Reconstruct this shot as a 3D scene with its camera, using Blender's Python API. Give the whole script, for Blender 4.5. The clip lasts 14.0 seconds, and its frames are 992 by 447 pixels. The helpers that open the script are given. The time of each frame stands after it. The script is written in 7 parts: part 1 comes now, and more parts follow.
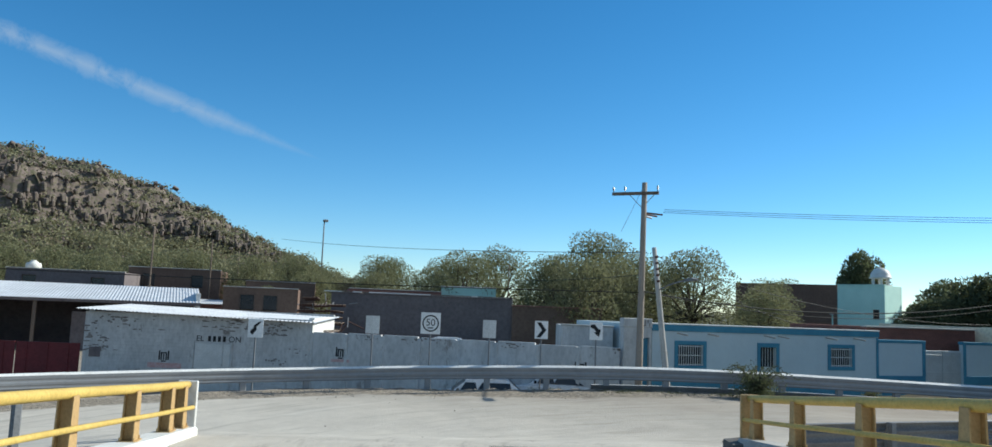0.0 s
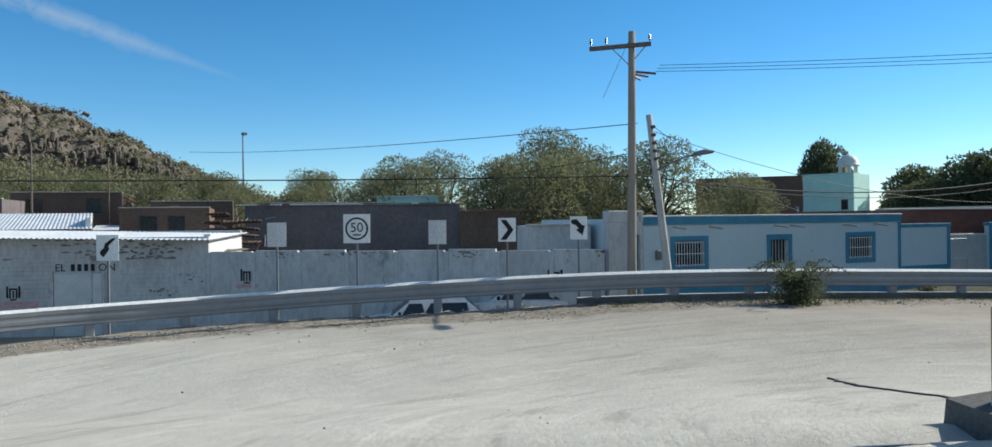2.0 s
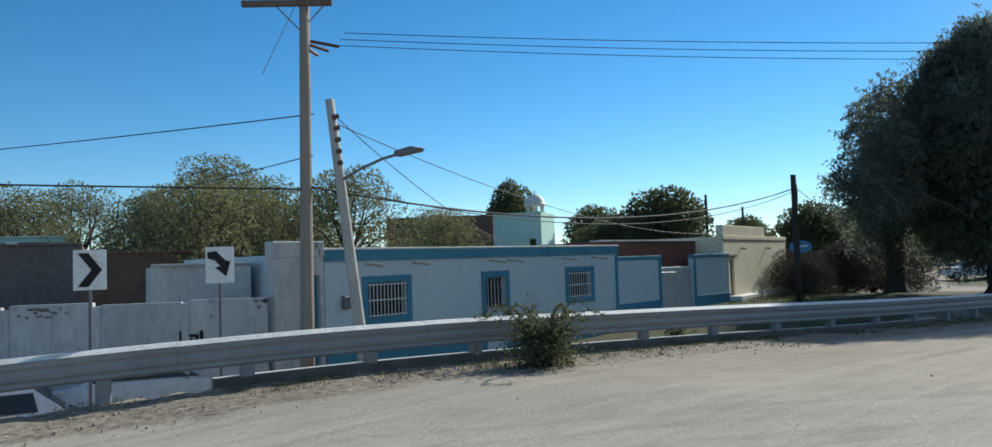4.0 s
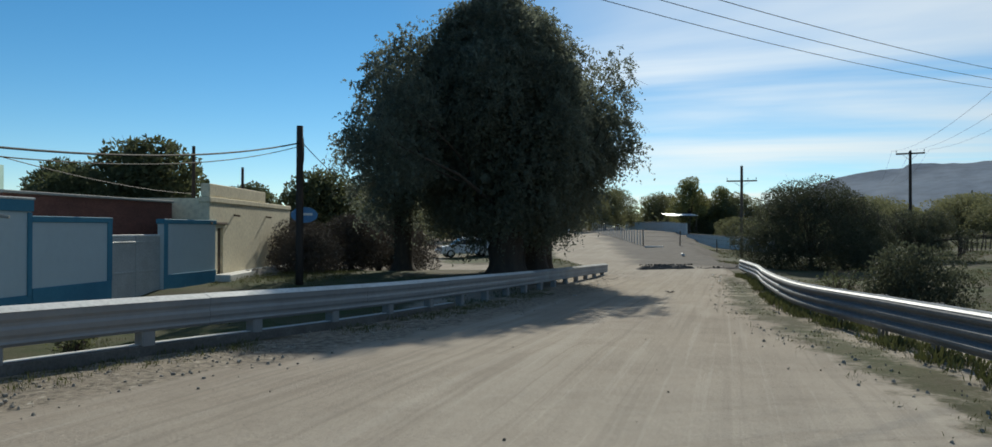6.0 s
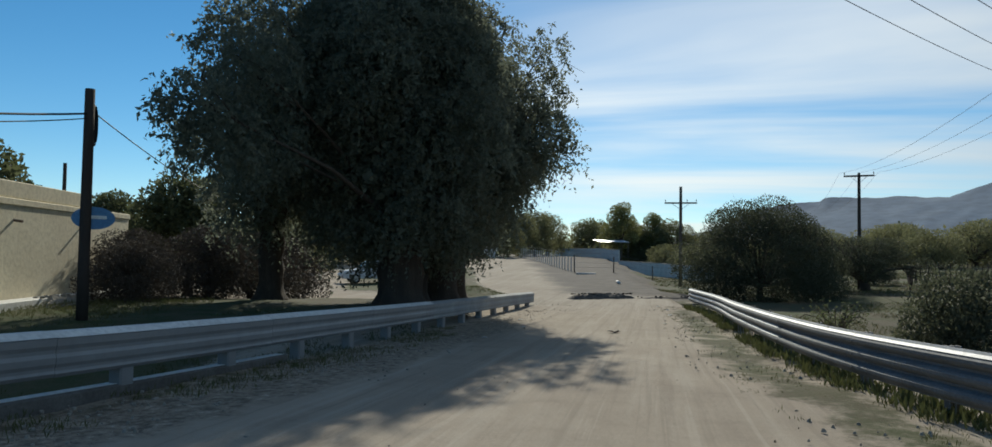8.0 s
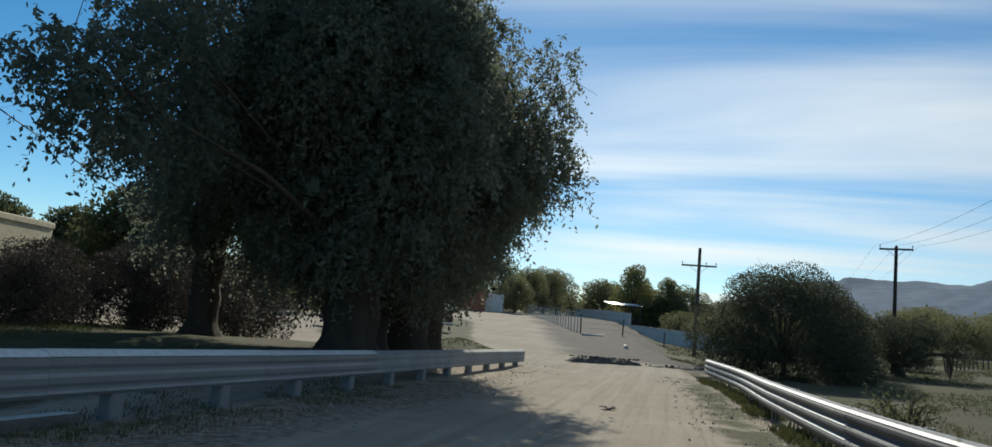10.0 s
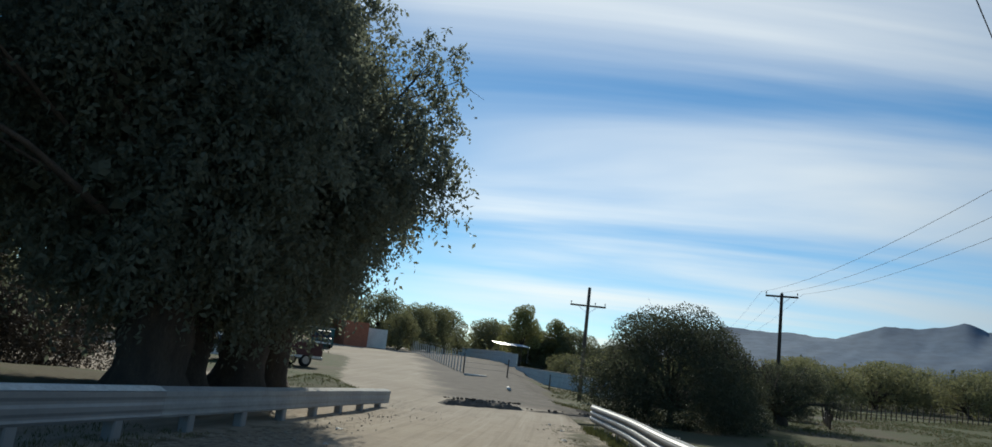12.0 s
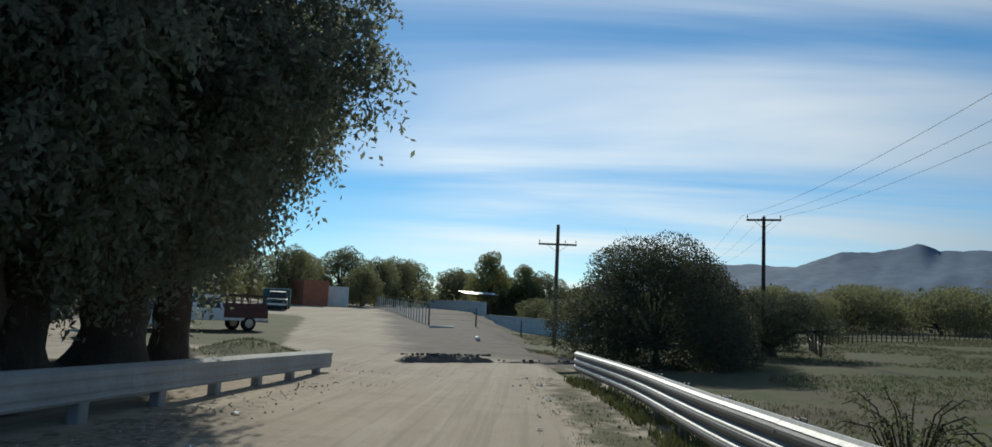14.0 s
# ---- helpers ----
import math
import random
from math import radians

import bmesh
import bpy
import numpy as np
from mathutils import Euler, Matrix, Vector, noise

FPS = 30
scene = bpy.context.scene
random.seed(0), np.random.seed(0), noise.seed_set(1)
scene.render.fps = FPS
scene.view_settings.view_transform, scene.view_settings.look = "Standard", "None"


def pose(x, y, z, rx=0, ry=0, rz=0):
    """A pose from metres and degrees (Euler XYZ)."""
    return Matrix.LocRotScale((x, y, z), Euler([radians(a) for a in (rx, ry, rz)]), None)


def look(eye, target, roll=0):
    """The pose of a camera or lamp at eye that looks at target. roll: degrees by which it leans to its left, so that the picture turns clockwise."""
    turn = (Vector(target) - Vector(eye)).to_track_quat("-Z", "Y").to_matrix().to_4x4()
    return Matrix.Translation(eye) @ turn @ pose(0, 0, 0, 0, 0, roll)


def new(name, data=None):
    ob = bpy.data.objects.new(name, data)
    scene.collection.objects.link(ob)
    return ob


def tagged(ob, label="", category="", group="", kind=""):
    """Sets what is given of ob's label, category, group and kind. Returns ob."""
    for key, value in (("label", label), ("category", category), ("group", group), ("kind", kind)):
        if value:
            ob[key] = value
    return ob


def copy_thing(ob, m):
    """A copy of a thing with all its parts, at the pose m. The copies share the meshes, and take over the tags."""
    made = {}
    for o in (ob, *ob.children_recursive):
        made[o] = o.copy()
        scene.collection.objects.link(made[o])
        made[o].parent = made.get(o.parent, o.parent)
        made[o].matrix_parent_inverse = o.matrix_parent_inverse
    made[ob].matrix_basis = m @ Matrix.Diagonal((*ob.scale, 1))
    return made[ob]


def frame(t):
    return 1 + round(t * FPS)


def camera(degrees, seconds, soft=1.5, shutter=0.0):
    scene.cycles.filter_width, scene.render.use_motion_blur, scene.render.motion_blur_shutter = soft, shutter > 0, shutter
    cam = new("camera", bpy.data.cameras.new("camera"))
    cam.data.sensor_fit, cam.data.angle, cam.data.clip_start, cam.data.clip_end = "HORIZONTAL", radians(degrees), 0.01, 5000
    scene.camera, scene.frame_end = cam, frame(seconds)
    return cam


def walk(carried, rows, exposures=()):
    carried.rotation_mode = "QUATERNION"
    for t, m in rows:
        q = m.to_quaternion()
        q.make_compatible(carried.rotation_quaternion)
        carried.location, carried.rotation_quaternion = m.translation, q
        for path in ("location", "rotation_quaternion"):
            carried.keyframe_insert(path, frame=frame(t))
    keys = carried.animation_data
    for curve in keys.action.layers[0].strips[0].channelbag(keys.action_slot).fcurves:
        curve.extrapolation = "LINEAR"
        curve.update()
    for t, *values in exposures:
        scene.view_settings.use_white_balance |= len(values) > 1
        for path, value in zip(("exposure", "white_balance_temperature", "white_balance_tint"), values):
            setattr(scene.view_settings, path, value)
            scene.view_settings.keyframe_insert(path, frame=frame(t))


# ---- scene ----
cam = camera(65.2, 14.0)
PATH = [
    (0, (1.611, -2.848, 2.964), (2.676, -1.169, 3.175), 2.3),
    (0.5, (2.497, -1.287, 2.819), (3.582, 0.386, 2.977), 1.9),
    (1, (3.435, 0.322, 2.673), (4.528, 1.993, 2.789), 1.0),
    (1.5, (4.338, 1.82, 2.524), (5.444, 3.486, 2.542), 0.2),
    (2, (5.316, 3.309, 2.388), (6.519, 4.907, 2.385), -0.7),
    (2.2, (5.728, 3.868, 2.348), (6.97, 5.436, 2.382), -0.9),
    (4.3, (11.558, 8.222, 2.07), (13.379, 9.039, 2.201), -1.1),
    (4.5, (12.248, 8.433, 2.047), (14.123, 9.114, 2.191), -0.2),
    (5, (13.768, 8.812, 1.99), (15.721, 9.241, 1.992), 1.5),
    (5.5, (15.594, 8.702, 1.933), (17.59, 8.837, 1.895), 0.0),
    (6, (17.311, 8.665, 1.869), (19.305, 8.509, 1.884), 0.1),
    (6.5, (19.037, 8.452, 1.803), (20.968, 7.937, 1.878), -0.9),
    (7, (20.952, 8.015, 1.739), (22.852, 7.408, 1.886), -0.7),
    (7.5, (22.36, 7.603, 1.677), (24.291, 7.088, 1.757), -1.2),
    (7.7, (23.042, 7.358, 1.654), (25.003, 6.972, 1.707), -1.1),
    (9.8, (27.633, 5.577, 1.425), (29.598, 5.288, 1.658), 7.4),
    (10, (28.02, 5.424, 1.413), (29.987, 5.143, 1.639), 5.0),
    (10.5, (28.77, 5.133, 1.399), (30.739, 5.031, 1.734), 7.9),
    (11, (29.501, 4.902, 1.39), (31.456, 4.709, 1.765), 3.1),
    (11.5, (30.189, 4.443, 1.38), (32.1, 3.957, 1.714), 3.7),
    (12, (31.006, 4.15, 1.365), (32.902, 3.62, 1.716), 6.8),
    (12.5, (32.153, 3.711, 1.345), (34.069, 3.278, 1.72), 2.2),
    (13, (33.135, 3.376, 1.321), (35.035, 2.86, 1.673), 1.4),
    (13.5, (34.256, 3.025, 1.296), (36.167, 2.464, 1.48), 2.1),
    (14, (35.213, 2.643, 1.269), (37.094, 2.006, 1.503), 2.7),
]
walk(cam, [(t, look(eye, target, roll)) for t, eye, target, roll in PATH], [(0, 0.34, 6150, 4), (2.2, 0.30, 6200, 5), (4.4, 0.08, 6300, 5), (6.5, -0.26, 6700, 4), (10, -0.15, 6750, 4), (14, -0.22, 6600, 3)])

# ---- light ----
SUN_AZ, SUN_EL = radians(-12.0), radians(29.0)
SUN_DIR = Vector((math.cos(SUN_AZ) * math.cos(SUN_EL), math.sin(SUN_AZ) * math.cos(SUN_EL), math.sin(SUN_EL)))
sun = new("sun", bpy.data.lights.new("sun", "SUN"))
sun.data.energy, sun.data.angle, sun.data.color = 4.9, radians(0.6), (1.0, 0.95, 0.86)
sun.matrix_world = look(SUN_DIR * 200, (0, 0, 0))


def direction(az, el):
    a, e = radians(az), radians(el)
    return Vector((math.cos(a) * math.cos(e), math.sin(a) * math.cos(e), math.sin(e)))


class Nodes:
    """Short hand for building a node tree."""

    def __init__(self, tree):
        self.tree = tree

    def add(self, kind, **values):
        node = self.tree.nodes.new(kind)
        for key, value in values.items():
            if key in node.inputs:
                node.inputs[key].default_value = value
        return node

    def link(self, a, b):
        self.tree.links.new(a, b)

    def math(self, op, a, b=None, clamp=False):
        node = self.tree.nodes.new("ShaderNodeMath")
        node.operation, node.use_clamp = op, clamp
        for n, v in enumerate((a, b)):
            if v is None:
                continue
            if isinstance(v, (int, float)):
                node.inputs[n].default_value = v
            else:
                self.link(v, node.inputs[n])
        return node.outputs[0]

    def dot(self, a, v):
        node = self.tree.nodes.new("ShaderNodeVectorMath")
        node.operation = "DOT_PRODUCT"
        self.link(a, node.inputs[0])
        node.inputs[1].default_value = v
        return node.outputs["Value"]

    def ramp(self, x, lo, hi):
        node = self.tree.nodes.new("ShaderNodeMapRange")
        node.interpolation_type = "SMOOTHSTEP"
        self.link(x, node.inputs["Value"])
        node.inputs["From Min"].default_value, node.inputs["From Max"].default_value = lo, hi
        return node.outputs["Result"]

    def noise(self, vec, scale, detail=5.0, rough=0.55, warp=0.0):
        node = self.add("ShaderNodeTexNoise", Scale=scale, Detail=detail, Roughness=rough, Distortion=warp)
        if vec is not None:
            self.link(vec, node.inputs["Vector"])
        return node.outputs["Fac"]

    def mix(self, fac, a, b):
        node = self.tree.nodes.new("ShaderNodeMix")
        node.data_type = "RGBA"
        for index, v in ((0, fac), (6, a), (7, b)):
            if isinstance(v, (int, float)):
                node.inputs[index].default_value = v
            elif isinstance(v, (tuple, list)):
                node.inputs[index].default_value = (*v[:3], 1.0)
            else:
                self.link(v, node.inputs[index])
        return node.outputs[2]


def make_sky():
    world = bpy.data.worlds.new("sky")
    world.use_nodes = True
    scene.world = world
    world.node_tree.nodes.clear()
    n = Nodes(world.node_tree)
    sky = n.add("ShaderNodeTexSky")
    sky.sky_type, sky.sun_disc = "NISHITA", False
    sky.sun_elevation, sky.sun_rotation = SUN_EL, radians(90) - SUN_AZ
    sky.altitude, sky.air_density, sky.dust_density, sky.ozone_density = 1800, 1.0, 0.1, 3.5
    way = n.add("ShaderNodeTexCoord").outputs["Generated"]
    sep = n.add("ShaderNodeSeparateXYZ")
    n.link(way, sep.inputs[0])
    height = n.math("ADD", n.math("MAXIMUM", sep.outputs[2], 0.0), 0.10)
    flat = n.add("ShaderNodeCombineXYZ")
    n.link(n.math("DIVIDE", sep.outputs[0], height), flat.inputs[0])
    n.link(n.math("DIVIDE", sep.outputs[1], height), flat.inputs[1])
    aim = n.add("ShaderNodeMapping")
    aim.inputs["Rotation"].default_value = (0, 0, radians(-68))
    n.link(flat.outputs[0], aim.inputs[0])
    turn = n.add("ShaderNodeMapping")
    turn.inputs["Scale"].default_value = (0.13, 0.50, 1)
    turn.inputs["Location"].default_value = (0.3, 0.15, 0)
    n.link(aim.outputs[0], turn.inputs[0])
    sheets = n.noise(turn.outputs[0], 1.7, 6, 0.5, 0.5)
    # cirrus veils over the southern half of the sky, unseen parts added as fill
    side = n.ramp(n.dot(way, direction(-95, 30)), 0.0, 0.30)
    veil = n.math("MULTIPLY", n.ramp(sheets, 0.31, 0.71), side)
    # one thin streak over the hill
    a, b = direction(91, 15.6), direction(69.5, 9.6)
    across = n.math("ABSOLUTE", n.dot(way, a.cross(b).normalized()))
    wisp = n.noise(way, 26, 7, 0.68, 0.6)
    along = n.ramp(n.dot(way, direction(88, 15.2)), 0.945, 0.998)
    thick = n.math("ADD", n.math("MULTIPLY", n.math("MULTIPLY", wisp, along), 0.024), 0.0015)
    streak = n.math("SUBTRACT", 1.0, n.math("DIVIDE", across, thick), clamp=True)
    streak = n.math("MULTIPLY", n.math("MULTIPLY", streak, along), n.ramp(wisp, 0.25, 0.6))
    streak = n.math("MULTIPLY", streak, 0.5)
    cover = n.math("ADD", n.math("MULTIPLY", veil, 0.85), streak, clamp=True)
    bright = n.ramp(n.dot(way, tuple(SUN_DIR)), 0.62, 1.0)
    white = n.mix(bright, (3.2, 3.8, 4.6), (10.6, 10.8, 11.0))
    deep = n.add("ShaderNodeHueSaturation", Hue=0.494, Saturation=1.25)
    n.link(sky.outputs[0], deep.inputs["Color"])
    colour = n.mix(cover, deep.outputs[0], white)
    back = n.add("ShaderNodeBackground", Strength=0.115)
    n.link(colour, back.inputs["Color"])
    out = n.add("ShaderNodeOutputWorld")
    n.link(back.outputs[0], out.inputs[0])


make_sky()


# ---- materials ----
def material(name, base, other=None, size=1.0, rough=0.85, metal=0.0, bump=0.3, fine=14.0, stain=None, stain_at=0.62, vary=0.0, spec=0.3, stretch=(1, 1, 1), transmit=0.0, grain=0.55):
    """A surface with two scales of variation: blotches of size metres, and grain fine times finer; stains of a third colour."""
    mat = bpy.data.materials.new(name)
    mat.use_nodes = True
    n = Nodes(mat.node_tree)
    shader = mat.node_tree.nodes["Principled BSDF"]
    other = other or tuple(0.72 * c for c in base)
    coord = n.add("ShaderNodeTexCoord").outputs["Object"]
    fit = n.add("ShaderNodeMapping")
    fit.inputs["Scale"].default_value = stretch
    n.link(coord, fit.inputs[0])
    vec = fit.outputs[0]
    big = n.noise(vec, 1.0 / size, 4, 0.6)
    small = n.noise(vec, fine / size, 4, 0.65)
    colour = n.mix(n.ramp(big, 0.3, 0.7), base, other)
    colour = n.mix(n.math("MULTIPLY", n.ramp(small, 0.35, 0.75), grain), colour, tuple(0.62 * c for c in other))
    if stain:
        mask = n.math("MULTIPLY", n.ramp(n.noise(vec, 1.7 / size, 6, 0.72), stain_at, stain_at + 0.09), 0.85)
        colour = n.mix(mask, colour, stain)
    if vary:
        random_one = n.add("ShaderNodeObjectInfo").outputs["Random"]
        island = n.add("ShaderNodeNewGeometry").outputs["Random Per Island"]
        mixed = n.math("FRACT", n.math("ADD", random_one, island))
        colour = n.mix(n.math("MULTIPLY", mixed, vary), colour, tuple(0.45 * c for c in other))
    n.link(colour, shader.inputs["Base Color"])
    shader.inputs["Metallic"].default_value = metal
    shader.inputs["Specular IOR Level"].default_value = spec
    n.link(n.math("ADD", n.math("MULTIPLY", small, 0.25), rough - 0.12, clamp=True), shader.inputs["Roughness"])
    if bump:
        node = n.add("ShaderNodeBump", Strength=bump, Distance=0.02)
        n.link(small, node.inputs["Height"])
        n.link(node.outputs[0], shader.inputs["Normal"])
    if transmit:
        glow = n.add("ShaderNodeBsdfTranslucent")
        n.link(colour, glow.inputs["Color"])
        both = n.add("ShaderNodeMixShader", Fac=transmit)
        n.link(shader.outputs[0], both.inputs[1])
        n.link(glow.outputs[0], both.inputs[2])
        n.link(both.outputs[0], mat.node_tree.nodes["Material Output"].inputs[0])
    return mat


def ground_material():
    mat = bpy.data.materials.new("dusty_earth")
    mat.use_nodes = True
    n = Nodes(mat.node_tree)
    shader = mat.node_tree.nodes["Principled BSDF"]
    coord = n.add("ShaderNodeTexCoord").outputs["Object"]
    big = n.noise(coord, 0.16, 5, 0.6)
    mid = n.noise(coord, 1.1, 6, 0.65)
    small = n.noise(coord, 16, 5, 0.7)
    pebbles = n.noise(coord, 5.5, 8, 0.8)
    dirt = n.mix(n.ramp(big, 0.3, 0.7), (0.357, 0.304, 0.239), (0.293, 0.243, 0.190))
    dirt = n.mix(n.math("MULTIPLY", n.ramp(mid, 0.45, 0.75), 0.5), dirt, (0.228, 0.186, 0.144))
    dirt = n.mix(n.math("MULTIPLY", n.ramp(pebbles, 0.62, 0.72), 0.55), dirt, (0.167, 0.141, 0.114))
    dirt = n.mix(n.math("MULTIPLY", n.ramp(small, 0.55, 0.8), 0.4), dirt, (0.418, 0.372, 0.312))
    # worn wheel tracks along the lane
    aim = n.add("ShaderNodeMapping")
    aim.inputs["Rotation"].default_value = (0, 0, radians(21))
    n.link(coord, aim.inputs[0])
    draw = n.add("ShaderNodeMapping")
    draw.inputs["Scale"].default_value = (0.10, 1.5, 1)
    n.link(aim.outputs[0], draw.inputs[0])
    tracks = n.noise(draw.outputs[0], 1.1, 5, 0.62)
    dirt = n.mix(n.math("MULTIPLY", n.ramp(tracks, 0.50, 0.66), 0.45), dirt, (0.395, 0.346, 0.281))
    dirt = n.mix(n.math("MULTIPLY", n.ramp(tracks, 0.44, 0.30), 0.40), dirt, (0.213, 0.175, 0.137))
    fine = n.add("ShaderNodeMapping")
    fine.inputs["Scale"].default_value = (0.07, 5.0, 1)
    n.link(aim.outputs[0], fine.inputs[0])
    treads = n.noise(fine.outputs[0], 1.3, 4, 0.6, 0.4)
    dirt = n.mix(n.math("MULTIPLY", n.ramp(treads, 0.52, 0.62), 0.40), dirt, (0.215, 0.178, 0.14))
    dirt = n.mix(n.math("MULTIPLY", n.ramp(treads, 0.42, 0.34), 0.35), dirt, (0.42, 0.368, 0.30))
    grit = n.add("ShaderNodeAttribute")
    grit.attribute_name = "grit"
    clods = n.noise(coord, 7.5, 7, 0.75)
    coarse = n.mix(n.ramp(clods, 0.40, 0.52), (0.115, 0.098, 0.078), (0.27, 0.225, 0.17))
    coarse = n.mix(n.ramp(clods, 0.56, 0.64), coarse, (0.46, 0.41, 0.335))
    ragged = n.math("ADD", grit.outputs["Fac"], n.math("MULTIPLY", n.math("SUBTRACT", mid, 0.5), 0.9))
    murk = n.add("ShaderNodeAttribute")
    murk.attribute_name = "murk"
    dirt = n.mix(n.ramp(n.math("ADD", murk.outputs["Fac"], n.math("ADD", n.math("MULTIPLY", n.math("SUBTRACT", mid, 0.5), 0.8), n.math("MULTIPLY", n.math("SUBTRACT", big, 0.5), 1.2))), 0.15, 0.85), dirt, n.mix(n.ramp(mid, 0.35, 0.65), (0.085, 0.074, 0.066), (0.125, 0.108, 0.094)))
    sod = n.mix(n.ramp(mid, 0.35, 0.65), (0.052, 0.07, 0.027), (0.095, 0.088, 0.05))
    bare = n.noise(coord, 0.11, 5, 0.62)
    sod = n.mix(n.math("MULTIPLY", n.ramp(bare, 0.46, 0.60), 0.8), sod, (0.105, 0.084, 0.062))
    sod = n.mix(n.math("MULTIPLY", n.ramp(small, 0.45, 0.7), 0.6), sod, (0.045, 0.064, 0.02))
    verge = n.add("ShaderNodeAttribute")
    verge.attribute_name = "verge"
    edge = n.math("ADD", verge.outputs["Fac"], n.math("MULTIPLY", n.math("SUBTRACT", mid, 0.5), 0.9))
    edge = n.math("ADD", edge, n.math("MULTIPLY", n.math("SUBTRACT", pebbles, 0.5), 0.5))
    pale = n.add("ShaderNodeAttribute")
    pale.attribute_name = "pale"
    # the wide turn off the bridge: dust combed into arcs by tyres
    arm = n.add("ShaderNodeVectorMath")
    arm.operation = "SUBTRACT"
    n.link(coord, arm.inputs[0])
    arm.inputs[1].default_value = (13.1, 4.4, 0)
    flat = n.add("ShaderNodeSeparateXYZ")
    n.link(arm.outputs[0], flat.inputs[0])
    radius = n.math("SQRT", n.math("ADD", n.math("MULTIPLY", flat.outputs[0], flat.outputs[0]), n.math("MULTIPLY", flat.outputs[1], flat.outputs[1])))
    bearing = n.math("ARCTAN2", flat.outputs[1], flat.outputs[0])
    polar = n.add("ShaderNodeCombineXYZ")
    n.link(radius, polar.inputs[0])
    n.link(n.math("MULTIPLY", bearing, 0.9), polar.inputs[1])
    arcs = n.noise(polar.outputs[0], 2.2, 6, 0.68)
    dust = n.mix(n.ramp(mid, 0.3, 0.7), (0.565, 0.515, 0.435), (0.495, 0.45, 0.38))
    dust = n.mix(n.math("MULTIPLY", n.ramp(arcs, 0.47, 0.36), 0.55), dust, (0.334, 0.300, 0.251))
    dust = n.mix(n.math("MULTIPLY", n.ramp(arcs, 0.56, 0.66), 0.6), dust, (0.64, 0.595, 0.515))
    dirt = n.mix(pale.outputs["Fac"], dirt, dust)
    dirt = n.mix(n.math("MULTIPLY", n.ramp(ragged, 0.30, 0.62), 0.9), dirt, coarse)
    n.link(n.mix(n.ramp(edge, 0.38, 0.62), dirt, sod), shader.inputs["Base Color"])
    shader.inputs["Roughness"].default_value = 0.95
    shader.inputs["Specular IOR Level"].default_value = 0.12
    node = n.add("ShaderNodeBump", Strength=0.55, Distance=0.04)
    n.link(n.math("ADD", n.math("ADD", n.math("MULTIPLY", n.math("ADD", pebbles, n.math("MULTIPLY", clods, grit.outputs["Fac"])), 0.7), n.math("MULTIPLY", small, 0.4)), n.math("ADD", arcs, n.math("MULTIPLY", tracks, 1.2))), node.inputs["Height"])
    n.link(node.outputs[0], shader.inputs["Normal"])
    return mat


